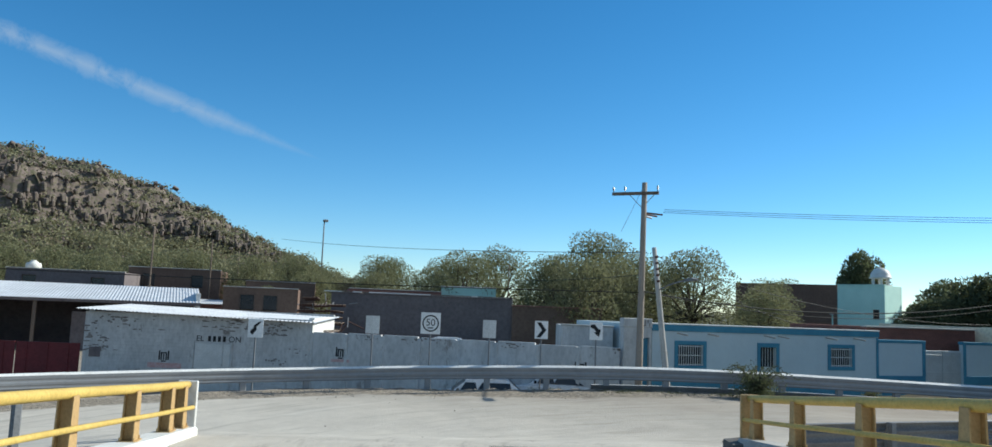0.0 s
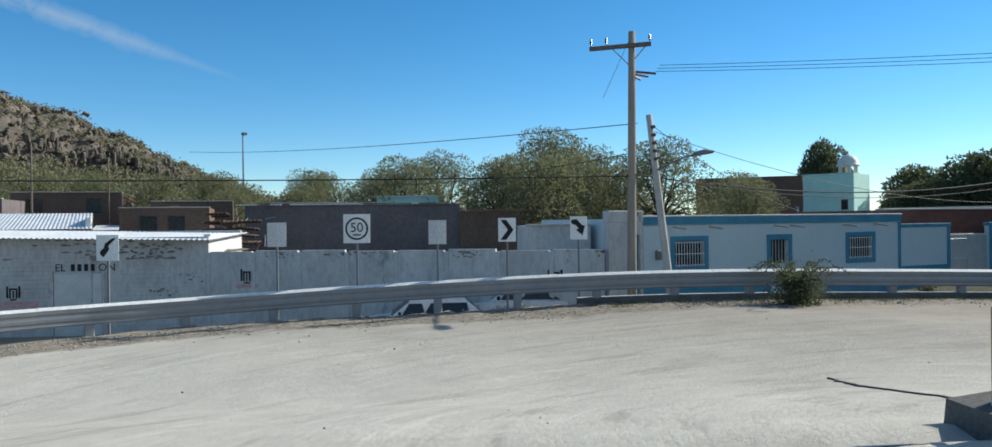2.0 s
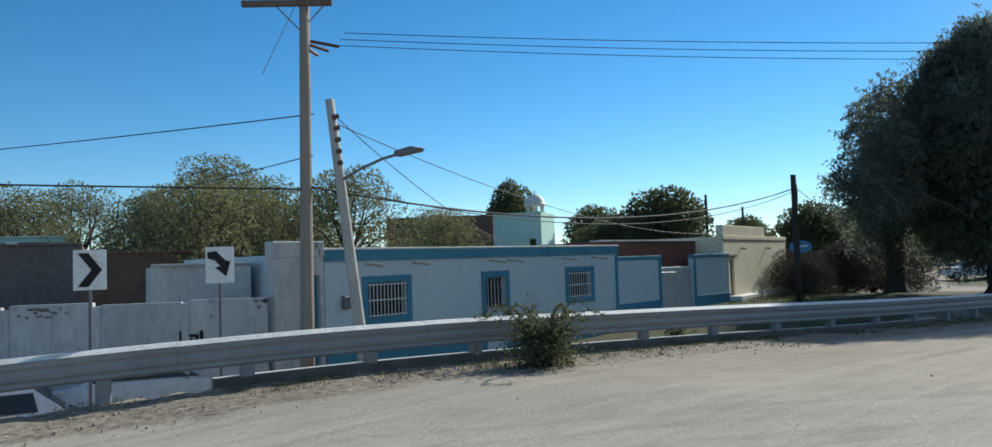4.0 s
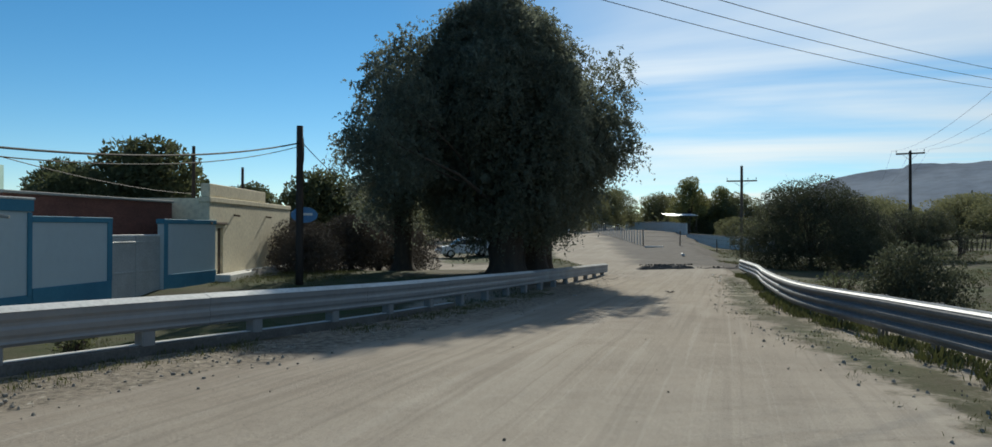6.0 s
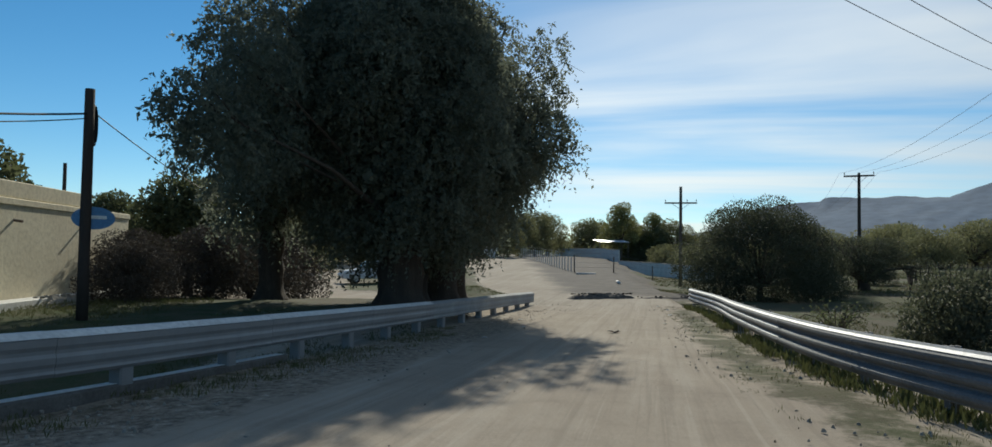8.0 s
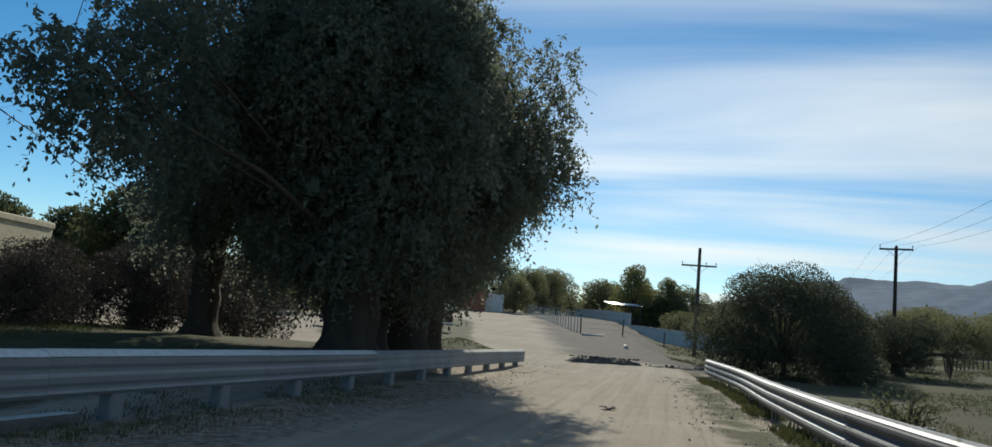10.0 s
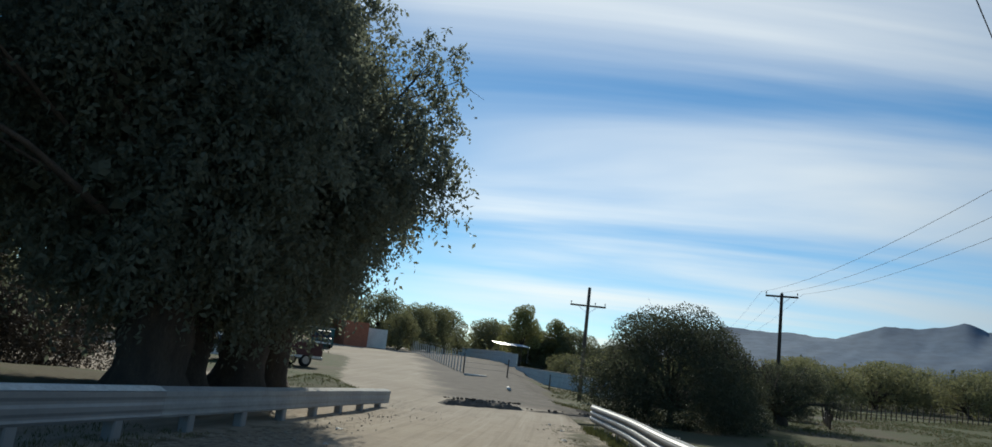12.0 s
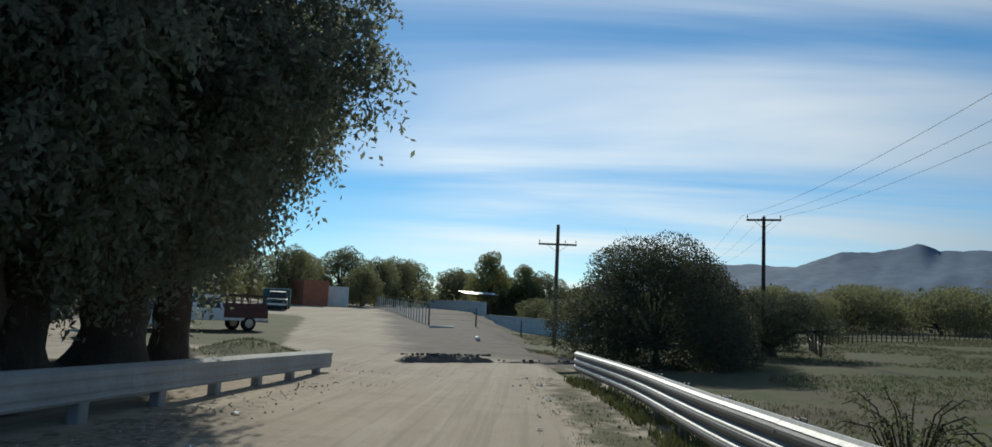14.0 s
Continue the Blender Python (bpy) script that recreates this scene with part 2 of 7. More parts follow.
M = {
    "earth": ground_material(),
    "galvanised": material("galvanised_steel", (0.22, 0.225, 0.23), (0.17, 0.175, 0.18), 0.8, 0.68, 0.2, 0.12, 20, (0.20, 0.17, 0.14), 0.70),
    "white_steel": material("pale_worn_steel", (0.25, 0.25, 0.25), (0.19, 0.19, 0.19), 0.8, 0.62, 0.25, 0.1, 16, (0.14, 0.12, 0.10), 0.62, spec=0.4, grain=0.4),
    # white that stands in for the sun's glint on the rail crests
    "crest_glint": material("painted_crest_glint", (0.62, 0.62, 0.61), (0.48, 0.48, 0.47), 0.5, 0.6, 0.0, 0.1, 14, (0.22, 0.20, 0.18), 0.60, spec=0.4),
    "yellow": material("yellow_paint", (0.62, 0.44, 0.12), (0.52, 0.36, 0.09), 0.6, 0.55, 0.0, 0.15, 14, (0.30, 0.17, 0.06), 0.67),
    # the railing's yellow, darkened to ochre for parts that stand in shade
    "ochre": material("shaded_ochre_paint", (0.52, 0.345, 0.15), (0.42, 0.275, 0.12), 0.6, 0.6, 0.0, 0.15, 14, (0.20, 0.11, 0.05), 0.64),
    "barrier_white": material("whitewashed_beam", (0.37, 0.37, 0.36), (0.29, 0.29, 0.285), 1.2, 0.88, 0.0, 0.2, 12, (0.22, 0.21, 0.19), 0.62, grain=0.25),
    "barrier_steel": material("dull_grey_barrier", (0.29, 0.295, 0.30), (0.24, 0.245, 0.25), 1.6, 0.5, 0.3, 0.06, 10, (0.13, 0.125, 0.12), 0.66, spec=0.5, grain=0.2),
    # stained concrete, darkened for the shade on kerb face and wing wall
    "shaded_concrete": material("stained_shaded_concrete", (0.17, 0.16, 0.145), (0.11, 0.10, 0.09), 0.6, 0.93, 0.0, 0.5, 14, (0.24, 0.225, 0.20), 0.62),
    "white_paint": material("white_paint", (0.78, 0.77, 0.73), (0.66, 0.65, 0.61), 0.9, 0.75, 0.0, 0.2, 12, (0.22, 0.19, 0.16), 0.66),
    "concrete": material("concrete", (0.50, 0.48, 0.44), (0.38, 0.365, 0.335), 0.7, 0.9, 0.0, 0.4, 18, (0.20, 0.19, 0.17), 0.66),
    "limed_wall": material("limed_wall", (0.58, 0.575, 0.555), (0.46, 0.455, 0.44), 1.3, 0.92, 0.0, 0.4, 9, (0.24, 0.22, 0.20), 0.58, stretch=(1, 1, 0.45)),
    "house_white": material("pale_wall_paint", (0.53, 0.61, 0.63), (0.50, 0.575, 0.595), 1.8, 0.85, 0.0, 0.06, 9, (0.44, 0.48, 0.49), 0.66, grain=0.10),
    "house_blue": material("blue_wall_paint", (0.08, 0.26, 0.36), (0.06, 0.205, 0.30), 1.2, 0.75, 0.0, 0.1, 14, (0.22, 0.30, 0.34), 0.68, grain=0.2),
    "mint": material("mint_paint", (0.54, 0.78, 0.68), (0.47, 0.71, 0.62), 1.6, 0.85, 0.0, 0.1, 12, grain=0.15),
    "beige": material("beige_render", (0.80, 0.72, 0.53), (0.70, 0.62, 0.45), 1.5, 0.9, 0.0, 0.35, 12, (0.28, 0.22, 0.16), 0.66),
    "brick": material("red_brick_wall", (0.24, 0.105, 0.08), (0.17, 0.078, 0.062), 0.9, 0.92, 0.0, 0.6, 8, (0.36, 0.30, 0.26), 0.66, stretch=(1, 1, 3.2)),
    "dark_wall": material("weathered_adobe_wall", (0.19, 0.16, 0.155), (0.145, 0.122, 0.12), 2.2, 0.95, 0.0, 0.5, 10, (0.20, 0.15, 0.125), 0.62),
    "brown_wall": material("brown_adobe_wall", (0.19, 0.125, 0.09), (0.145, 0.095, 0.072), 2.0, 0.95, 0.0, 0.5, 10, (0.27, 0.20, 0.15), 0.62),
    "bare_brick": material("bare_brick", (0.26, 0.235, 0.215), (0.18, 0.16, 0.148), 0.5, 0.95, 0.0, 0.5, 8),
    "pink_wall": material("clay_pink_wall", (0.32, 0.16, 0.125), (0.25, 0.12, 0.10), 2.0, 0.92, 0.0, 0.4, 9),
    "orange_wall": material("orange_wall_paint", (0.46, 0.17, 0.10), (0.38, 0.14, 0.085), 2.0, 0.9, 0.0, 0.3, 9),
    "teal": material("teal_sheet", (0.05, 0.15, 0.15), (0.04, 0.115, 0.12), 1.0, 0.7, 0.0, 0.2, 9),
    "red_sheet": material("dark_red_sheet", (0.16, 0.022, 0.025), (0.11, 0.017, 0.02), 1.2, 0.6, 0.0, 0.2, 10, (0.09, 0.04, 0.03), 0.66),
    "roof_sheet": material("pale_roof_sheet", (0.68, 0.69, 0.70), (0.56, 0.565, 0.57), 1.4, 0.5, 0.15, 0.15, 10, (0.26, 0.20, 0.16), 0.63),
    "wood": material("weathered_wood", (0.20, 0.15, 0.115), (0.13, 0.10, 0.078), 0.5, 0.92, 0.0, 0.5, 22, stretch=(3, 3, 0.25)),
    "pale_wood": material("grey_weathered_pole", (0.36, 0.31, 0.26), (0.27, 0.23, 0.19), 0.5, 0.92, 0.0, 0.5, 22, stretch=(3, 3, 0.25)),
    "dark_wood": material("tarred_pole", (0.07, 0.052, 0.043), (0.05, 0.04, 0.034), 0.5, 0.9, 0.0, 0.5, 22, stretch=(3, 3, 0.25)),
    "bark": material("dark_bark", (0.095, 0.072, 0.055), (0.058, 0.045, 0.036), 0.45, 0.97, 0.0, 1.0, 9, (0.16, 0.13, 0.10), 0.62, stretch=(2, 2, 0.5)),
    "steel": material("grey_steel", (0.30, 0.31, 0.32), (0.22, 0.23, 0.24), 0.4, 0.5, 0.7, 0.1, 12),
    "white_bar": material("white_bar_paint", (0.78, 0.78, 0.76), (0.68, 0.68, 0.66), 0.4, 0.6, 0.0, 0.1, 10),
    "black": material("black_paint", (0.018, 0.018, 0.02), (0.012, 0.012, 0.014), 0.4, 0.6, 0.0, 0.1, 10),
    "rubber": material("rubber", (0.022, 0.022, 0.022), (0.015, 0.015, 0.015), 0.3, 0.9, 0.0, 0.2, 10),
    "interior_shade": material("interior_shade_black", (0.02, 0.02, 0.022), (0.012, 0.012, 0.014), 1.0, 0.9, 0.0, 0.1, 6),
    "sign_grey": material("sign_back", (0.60, 0.61, 0.60), (0.50, 0.51, 0.50), 0.5, 0.5, 0.3, 0.05, 10),
    "sign_white": material("sign_white", (0.80, 0.80, 0.78), (0.72, 0.72, 0.70), 0.5, 0.5, 0.0, 0.05, 10),
    "sign_red": material("sign_red", (0.42, 0.03, 0.03), (0.36, 0.025, 0.025), 0.5, 0.5, 0.0, 0.05, 10),
    "sign_blue": material("sign_blue", (0.10, 0.26, 0.46), (0.08, 0.21, 0.40), 0.5, 0.5, 0.0, 0.05, 10),
    "faded_red": material("faded_red_lettering", (0.50, 0.27, 0.24), (0.58, 0.42, 0.40), 0.2, 0.9, 0.0, 0.2, 6),
    "letter_blue": material("blue_lettering", (0.06, 0.22, 0.50), (0.10, 0.27, 0.52), 0.6, 0.8, 0.0, 0.1, 6),
    "car_white": material("white_car_paint", (0.80, 0.81, 0.81), (0.74, 0.75, 0.75), 1.5, 0.32, 0.0, 0.0, 10, spec=0.5),
    "car_red": material("dark_red_truck_paint", (0.10, 0.032, 0.03), (0.07, 0.025, 0.024), 1.2, 0.5, 0.0, 0.0, 10, spec=0.4),
    "car_green": material("green_truck_paint", (0.05, 0.12, 0.11), (0.04, 0.09, 0.085), 1.2, 0.45, 0.0, 0.0, 10, spec=0.5),
    "glass": material("car_glass", (0.02, 0.024, 0.028), (0.015, 0.018, 0.02), 1.0, 0.2, 0.0, 0.0, 10, spec=0.6),
    "chrome": material("dull_chrome", (0.6, 0.6, 0.6), (0.5, 0.5, 0.5), 0.5, 0.35, 0.9, 0.0, 10),
    "stone": material("pale_stone", (0.46, 0.41, 0.34), (0.36, 0.32, 0.265), 0.2, 0.95, 0.0, 0.5, 8, vary=0.5),
    "rubble": material("dark_rubble", (0.17, 0.14, 0.115), (0.11, 0.092, 0.08), 0.2, 0.95, 0.0, 0.5, 8, vary=0.5),
    "willow": material("drooping_foliage", (0.215, 0.235, 0.175), (0.165, 0.185, 0.135), 2.0, 0.6, 0.0, 0.0, 5, vary=0.4, transmit=0.6),
    "mesquite": material("mesquite_foliage", (0.245, 0.24, 0.125), (0.19, 0.195, 0.095), 2.6, 0.7, 0.0, 0.0, 5, vary=0.35, transmit=0.48),
    "scrub": material("hill_scrub", (0.30, 0.285, 0.165), (0.23, 0.225, 0.125), 6, 0.8, 0.0, 0.0, 4, vary=0.4, transmit=0.4),
    "poplar": material("yellowing_foliage", (0.30, 0.285, 0.11), (0.23, 0.235, 0.09), 2.6, 0.7, 0.0, 0.0, 5, vary=0.4, transmit=0.45),
    "dark_leaf": material("dark_foliage", (0.145, 0.16, 0.08), (0.11, 0.125, 0.06), 2.6, 0.7, 0.0, 0.0, 5, vary=0.35, transmit=0.5),
    "bush_leaf": material("grey_green_foliage", (0.105, 0.115, 0.072), (0.08, 0.09, 0.055), 2.6, 0.7, 0.0, 0.0, 5, vary=0.4, transmit=0.45),
    "dry_leaf": material("dry_brown_foliage", (0.125, 0.105, 0.085), (0.095, 0.08, 0.066), 1.6, 0.8, 0.0, 0.0, 5, vary=0.5, transmit=0.15),
    "grass": material("dry_grass", (0.155, 0.16, 0.062), (0.11, 0.12, 0.045), 1.3, 0.85, 0.0, 0.0, 5, vary=0.5, transmit=0.25),
    "straw": material("straw", (0.36, 0.29, 0.16), (0.27, 0.22, 0.12), 1.0, 0.85, 0.0, 0.0, 5, vary=0.5, transmit=0.2),
    "rock": material("hill_rock", (0.235, 0.185, 0.16), (0.135, 0.108, 0.094), 3.0, 0.97, 0.0, 1.0, 5, (0.105, 0.10, 0.058), 0.49, stretch=(1, 1, 1.5), vary=0.35),
    # blue of the distance haze is mixed into the base colour
    "mountain": material("haze_blue_mountain", (0.115, 0.175, 0.25), (0.09, 0.14, 0.205), 180, 1.0, 0.0, 0.0, 6),
    "cloth": material("cable_black", (0.02, 0.02, 0.02), (0.015, 0.015, 0.015), 0.3, 0.7, 0.0, 0.0, 10),
    "ceramic": material("brown_insulator", (0.13, 0.06, 0.04), (0.10, 0.05, 0.035), 0.3, 0.3, 0.0, 0.0, 10),
    "tank": material("white_tank", (0.74, 0.72, 0.66), (0.66, 0.64, 0.58), 1.0, 0.6, 0.0, 0.0, 10),
    "rust": material("rusty_scrap", (0.13, 0.065, 0.045), (0.085, 0.045, 0.035), 0.5, 0.9, 0.2, 0.4, 10, (0.32, 0.24, 0.18), 0.62, vary=0.4),
}


# ---- mesh tools ----
class Shape:
    """Vertices and faces of one mesh, gathered piece by piece."""

    def __init__(self):
        self.verts, self.faces = [], []

    def put(self, verts, faces):
        k = len(self.verts)
        self.verts += [tuple(v) for v in verts]
        self.faces += [tuple(k + i for i in f) for f in faces]
        return self

    def box(self, centre, size, rz=0.0, bevel=0.012, tilt=None):
        """A box with chamfered edges; rz in degrees."""
        hx, hy, hz = (s / 2 for s in size)
        b = min(bevel, hx * 0.45, hy * 0.45, hz * 0.45)
        m = Matrix.Rotation(radians(rz), 3, "Z")
        if tilt is not None:
            m = m @ tilt
        c, verts, index = Vector(centre), [], {}
        for sx in (-1, 1):
            for sy in (-1, 1):
                for sz in (-1, 1):
                    for axis in range(3):
                        p = [sx * (hx - b), sy * (hy - b), sz * (hz - b)]
                        p[axis] = (sx * hx, sy * hy, sz * hz)[axis]
                        index[sx, sy, sz, axis] = len(verts)
                        verts.append(c + m @ Vector(p))
        faces = []
        for axis in range(3):
            u, v = (axis + 1) % 3, (axis + 2) % 3
            for s in (-1, 1):
                loop = []
                for a, d in ((-1, -1), (1, -1), (1, 1), (-1, 1)):
                    k = [0, 0, 0]
                    k[axis], k[u], k[v] = s, a, d
                    loop.append(index[(*k, axis)])
                faces.append(loop if s > 0 else loop[::-1])
            for a in (-1, 1):
                for d in (-1, 1):
                    lo, hi = [0, 0, 0], [0, 0, 0]
                    lo[axis], hi[axis] = -1, 1
                    lo[u] = hi[u] = a
                    lo[v] = hi[v] = d
                    quad = [index[(*lo, u)], index[(*hi, u)], index[(*hi, v)], index[(*lo, v)]]
                    faces.append(quad if a * d < 0 else quad[::-1])
        for sx in (-1, 1):
            for sy in (-1, 1):
                for sz in (-1, 1):
                    tri = [index[sx, sy, sz, i] for i in range(3)]
                    faces.append(tri if sx * sy * sz > 0 else tri[::-1])
        return self.put(verts, faces)

    def tube(self, points, radii, sides=8, caps=True):
        """A round rod along points, with a radius for each point (or one for all)."""
        points = [Vector(p) for p in points]
        if isinstance(radii, (int, float)):
            radii = [radii] * len(points)
        verts, faces = [], []
        for i, p in enumerate(points):
            d = (points[min(i + 1, len(points) - 1)] - points[max(i - 1, 0)]).normalized()
            side = d.cross(Vector((0, 0, 1)) if abs(d.z) < 0.9 else Vector((1, 0, 0))).normalized()
            up = side.cross(d)
            for k in range(sides):
                a = 2 * math.pi * k / sides
                verts.append(p + radii[i] * (math.cos(a) * side + math.sin(a) * up))
        for i in range(len(points) - 1):
            for k in range(sides):
                j = (k + 1) % sides
                faces.append((i * sides + k, i * sides + j, (i + 1) * sides + j, (i + 1) * sides + k))
        if caps:
            faces.append(tuple(range(sides))[::-1])
            faces.append(tuple((len(points) - 1) * sides + k for k in range(sides)))
        return self.put(verts, faces)

    def prism(self, outline, y0, y1):
        """An outline in x and z, drawn out from y0 to y1."""
        n = len(outline)
        verts = [(x, y0, z) for x, z in outline] + [(x, y1, z) for x, z in outline]
        faces = [(i, (i + 1) % n, n + (i + 1) % n, n + i) for i in range(n)]
        faces += [tuple(range(n))[::-1], tuple(range(n, 2 * n))]
        return self.put(verts, faces)

    def mesh(self, name, smooth=False):
        data = bpy.data.meshes.new(name)
        data.from_pydata(self.verts, [], self.faces)
        if smooth:
            data.polygons.foreach_set("use_smooth", [True] * len(data.polygons))
        data.update()
        return data


def thing(name, place=(0, 0, 0), rz=0.0, label="", category="", group="", kind=""):
    ob = new(name)
    ob.empty_display_size = 0.2
    ob.matrix_basis = pose(*place, 0, 0, rz)
    return tagged(ob, label, category, group, kind)


def part(name, shape, mat, parent=None, label="", smooth=False, place=None, kind=""):
    """Links a shape, or a mesh that is there already, as one object under a thing or a part."""
    data = shape if isinstance(shape, bpy.types.Mesh) else shape.mesh(name, smooth)
    if not data.materials:
        data.materials.append(M[mat])
    ob = new(name, data)
    ob.parent = parent
    if place is not None:
        ob.matrix_basis = place
    return tagged(ob, label, kind=kind)


def solo(name, shape, mat, label, category, group="", kind="", place=None, smooth=False):
    """A thing that is one mesh."""
    ob = part(name, shape, mat, None, label, smooth, place, kind)
    return tagged(ob, label, category, group, kind)


# ---- plan: lines of the rails and the lie of the land ----
def spline(points, step):
    """Evenly spaced points along a smooth line through the given ones."""
    p = np.array(points, float)
    p = np.vstack([2 * p[0] - p[1], p, 2 * p[-1] - p[-2]])
    out = []
    for i in range(1, len(p) - 2):
        for t in np.linspace(0, 1, 24, endpoint=False):
            a, b, c, d = p[i - 1 : i + 3]
            out.append(0.5 * (2 * b + (c - a) * t + (2 * a - 5 * b + 4 * c - d) * t**2 + (3 * b - a - 3 * c + d) * t**3))
    out = np.array(out + [p[-2]])
    run = np.r_[0, np.cumsum(np.linalg.norm(np.diff(out, axis=0), axis=1))]
    at = np.linspace(0, run[-1], max(2, round(run[-1] / step)) + 1)
    return np.stack([np.interp(at, run, out[:, k]) for k in range(p.shape[1])], 1)


# x, y and the height of the top edge
LEFT_RAIL = spline([(-12, 18.5, 0.5), (-4, 21.3, 0.52), (4.7, 22.6, 0.6), (10.5, 22.3, 0.68), (14.8, 20.3, 0.88), (20.3, 16.6, 1.1), (26.4, 13.2, 1.0), (32.6, 9.8, 0.8), (42, 5.9, 0.5), (50, 2.6, 0.3), (56.2, 0.0, 0.14)], 0.5)
RIGHT_RAIL = spline([(13.1, 5.6, 1.2), (17.3, 4.75, 1.18), (21.5, 3.7, 1.1), (25.2, 2.75, 0.98), (28.5, 2.0, 0.88), (34, 0.7, 0.72), (41.5, -1.9, 0.56), (47.6, -4.2, 0.46), (54, -6.1, 0.42)], 0.5)
AXIS, JOINT = np.array([0.515, 0.857]), np.array([8.05, 7.55])
ACROSS = np.array([0.857, -0.515])


def beside(line, x, y):
    """How far (x, y) lies to the left of a line of points, and the index of the nearest point."""
    x, y = np.asarray(x, float), np.asarray(y, float)
    best, side, near = np.full(x.shape, 1e9), np.zeros(x.shape), np.zeros(x.shape, int)
    for i in range(0, len(line) - 1, 2):
        a, b = line[i, :2], line[min(i + 2, len(line) - 1), :2]
        d = b - a
        t = np.clip(((x - a[0]) * d[0] + (y - a[1]) * d[1]) / (d @ d), 0, 1)
        px, py = x - a[0] - t * d[0], y - a[1] - t * d[1]
        far = np.hypot(px, py)
        s = np.sign(d[0] * (y - a[1]) - d[1] * (x - a[0]))
        hit = far < best
        best, side, near = np.where(hit, far, best), np.where(hit, s, side), np.where(hit, i, near)
    return best * side, near


def step(x, lo, hi):
    t = np.clip((x - lo) / (hi - lo), 0, 1)
    return t * t * (3 - 2 * t)


def land(x, y):
    """Height of the ground, how grassy it is, and how pale."""
    x, y = np.asarray(x, float), np.asarray(y, float)
    road = np.interp(x, [-200, -40, 4.7, 14.8, 20.3, 26, 33, 42, 56, 75, 95, 140, 260, 900], [-2, -0.7, -0.12, 0.12, 0.36, 0.26, 0.06, -0.2, -0.42, -0.15, 0.35, 1.6, 2.6, 4])
    s = (x - JOINT[0]) * AXIS[0] + (y - JOINT[1]) * AXIS[1]
    l = (x - JOINT[0]) * ACROSS[0] + (y - JOINT[1]) * ACROSS[1]
    w = step(-s, -6.5, 0.5) * step(-np.abs(l), -13, -4.0)
    road = road * (1 - w) + (0.82 + 0.068 * np.maximum(-s, 0)) * w
    z = road + 0.0
    left, _ = beside(LEFT_RAIL, x, y)
    right, _ = beside(RIGHT_RAIL, x, y)
    past = step(x, 50, 62)
    # behind the left rail
    north = np.interp(x, [19, 24, 36, 40, 46, 58], [-1.3, -0.5, -0.35, 0.12, 0.22, -0.1])
    n = step(left, 0.12, np.interp(x, [17, 24], [0.8, 2.6])) * (1 - past)
    z = z * (1 - n) + north * n
    # the field behind the right rail, and the river bed beside the bridge
    south = np.interp(x, [10, 24, 34, 60, 90, 130], [-2.0, -1.2, -0.75, -0.7, -0.5, -0.2])
    k = step(-right, 0.7, 3.2) * step(x, 11, 15) * step(-y + (6 - 0.14 * (x - 14)), -4, 1)
    k = k * (1 - step(x, 60, 66) * step(y, -14, -9))
    z = z * (1 - k) + south * k
    rise = -(y + 6) - 0.31 * (x - 54)
    z = z + 0.03 * np.clip(rise - 8, 0, 400) * step(x, 10, 45)
    low = step(-s, 2.5, 6.0) * step(np.abs(l), 4.5, 6.5) * (1 - k)
    z = z * (1 - low) - 2.2 * low
    under = step(-s, -0.4, 0.4) * step(-np.abs(l), -4.9, -4.5)
    z = z - 0.35 * under
    verge = np.maximum(n * step(x, 16, 24) * 0.85, k * 0.72)
    strip = np.exp(-((left + 0.3) / 0.55) ** 2) * step(x, 12, 20) * 0.52 + np.exp(-((right - 0.7) / 0.8) ** 2) * step(x, 18, 24) * 0.62
    verge = np.maximum(verge, strip * (1 - past))
    far = np.maximum(step(np.abs(y + 0.2 * x), 45, 110), step(-x, 20, 60))
    verge = np.maximum(verge, 0.6 * far)
    meadow = np.exp(-(((x - 60.6) / 4) ** 2 + ((y - 1.8) / 2.2) ** 2)) + np.exp(-(((x - 47) / 6) ** 2 + ((y - 14.5) / 3) ** 2))
    verge = np.maximum(verge, np.minimum(meadow, 0.75))
    z = z + 0.5 * np.exp(-(((x - 60.4) / 2.2) ** 2 + ((y - 1.9) / 1.3) ** 2))
    bank = step(x, 60, 68) * step(y + 0.12 * (x - 66), -0.5, 1.3) * (1 - step(x, 96, 108)) * (1 - step(y, 7, 10))
    verge = np.maximum(verge, 0.75 * bank)
    pale = (1 - step(x + 0.55 * y, 15, 33)) * (1 - step(left, -0.6, 0.3)) * 0.92
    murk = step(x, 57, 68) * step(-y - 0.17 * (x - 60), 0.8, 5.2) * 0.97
    grit = np.exp(-((left + 1.0) / 0.95) ** 2) * (1 - past) * (1 - step(x, 44, 52)) + 0.55 * np.exp(-((right - 0.75) / 0.7) ** 2) * step(x, 16, 22) * (1 - past)
    return z, verge, pale, murk, grit


def ground_z(x, y):
    return float(land(x, y)[0])


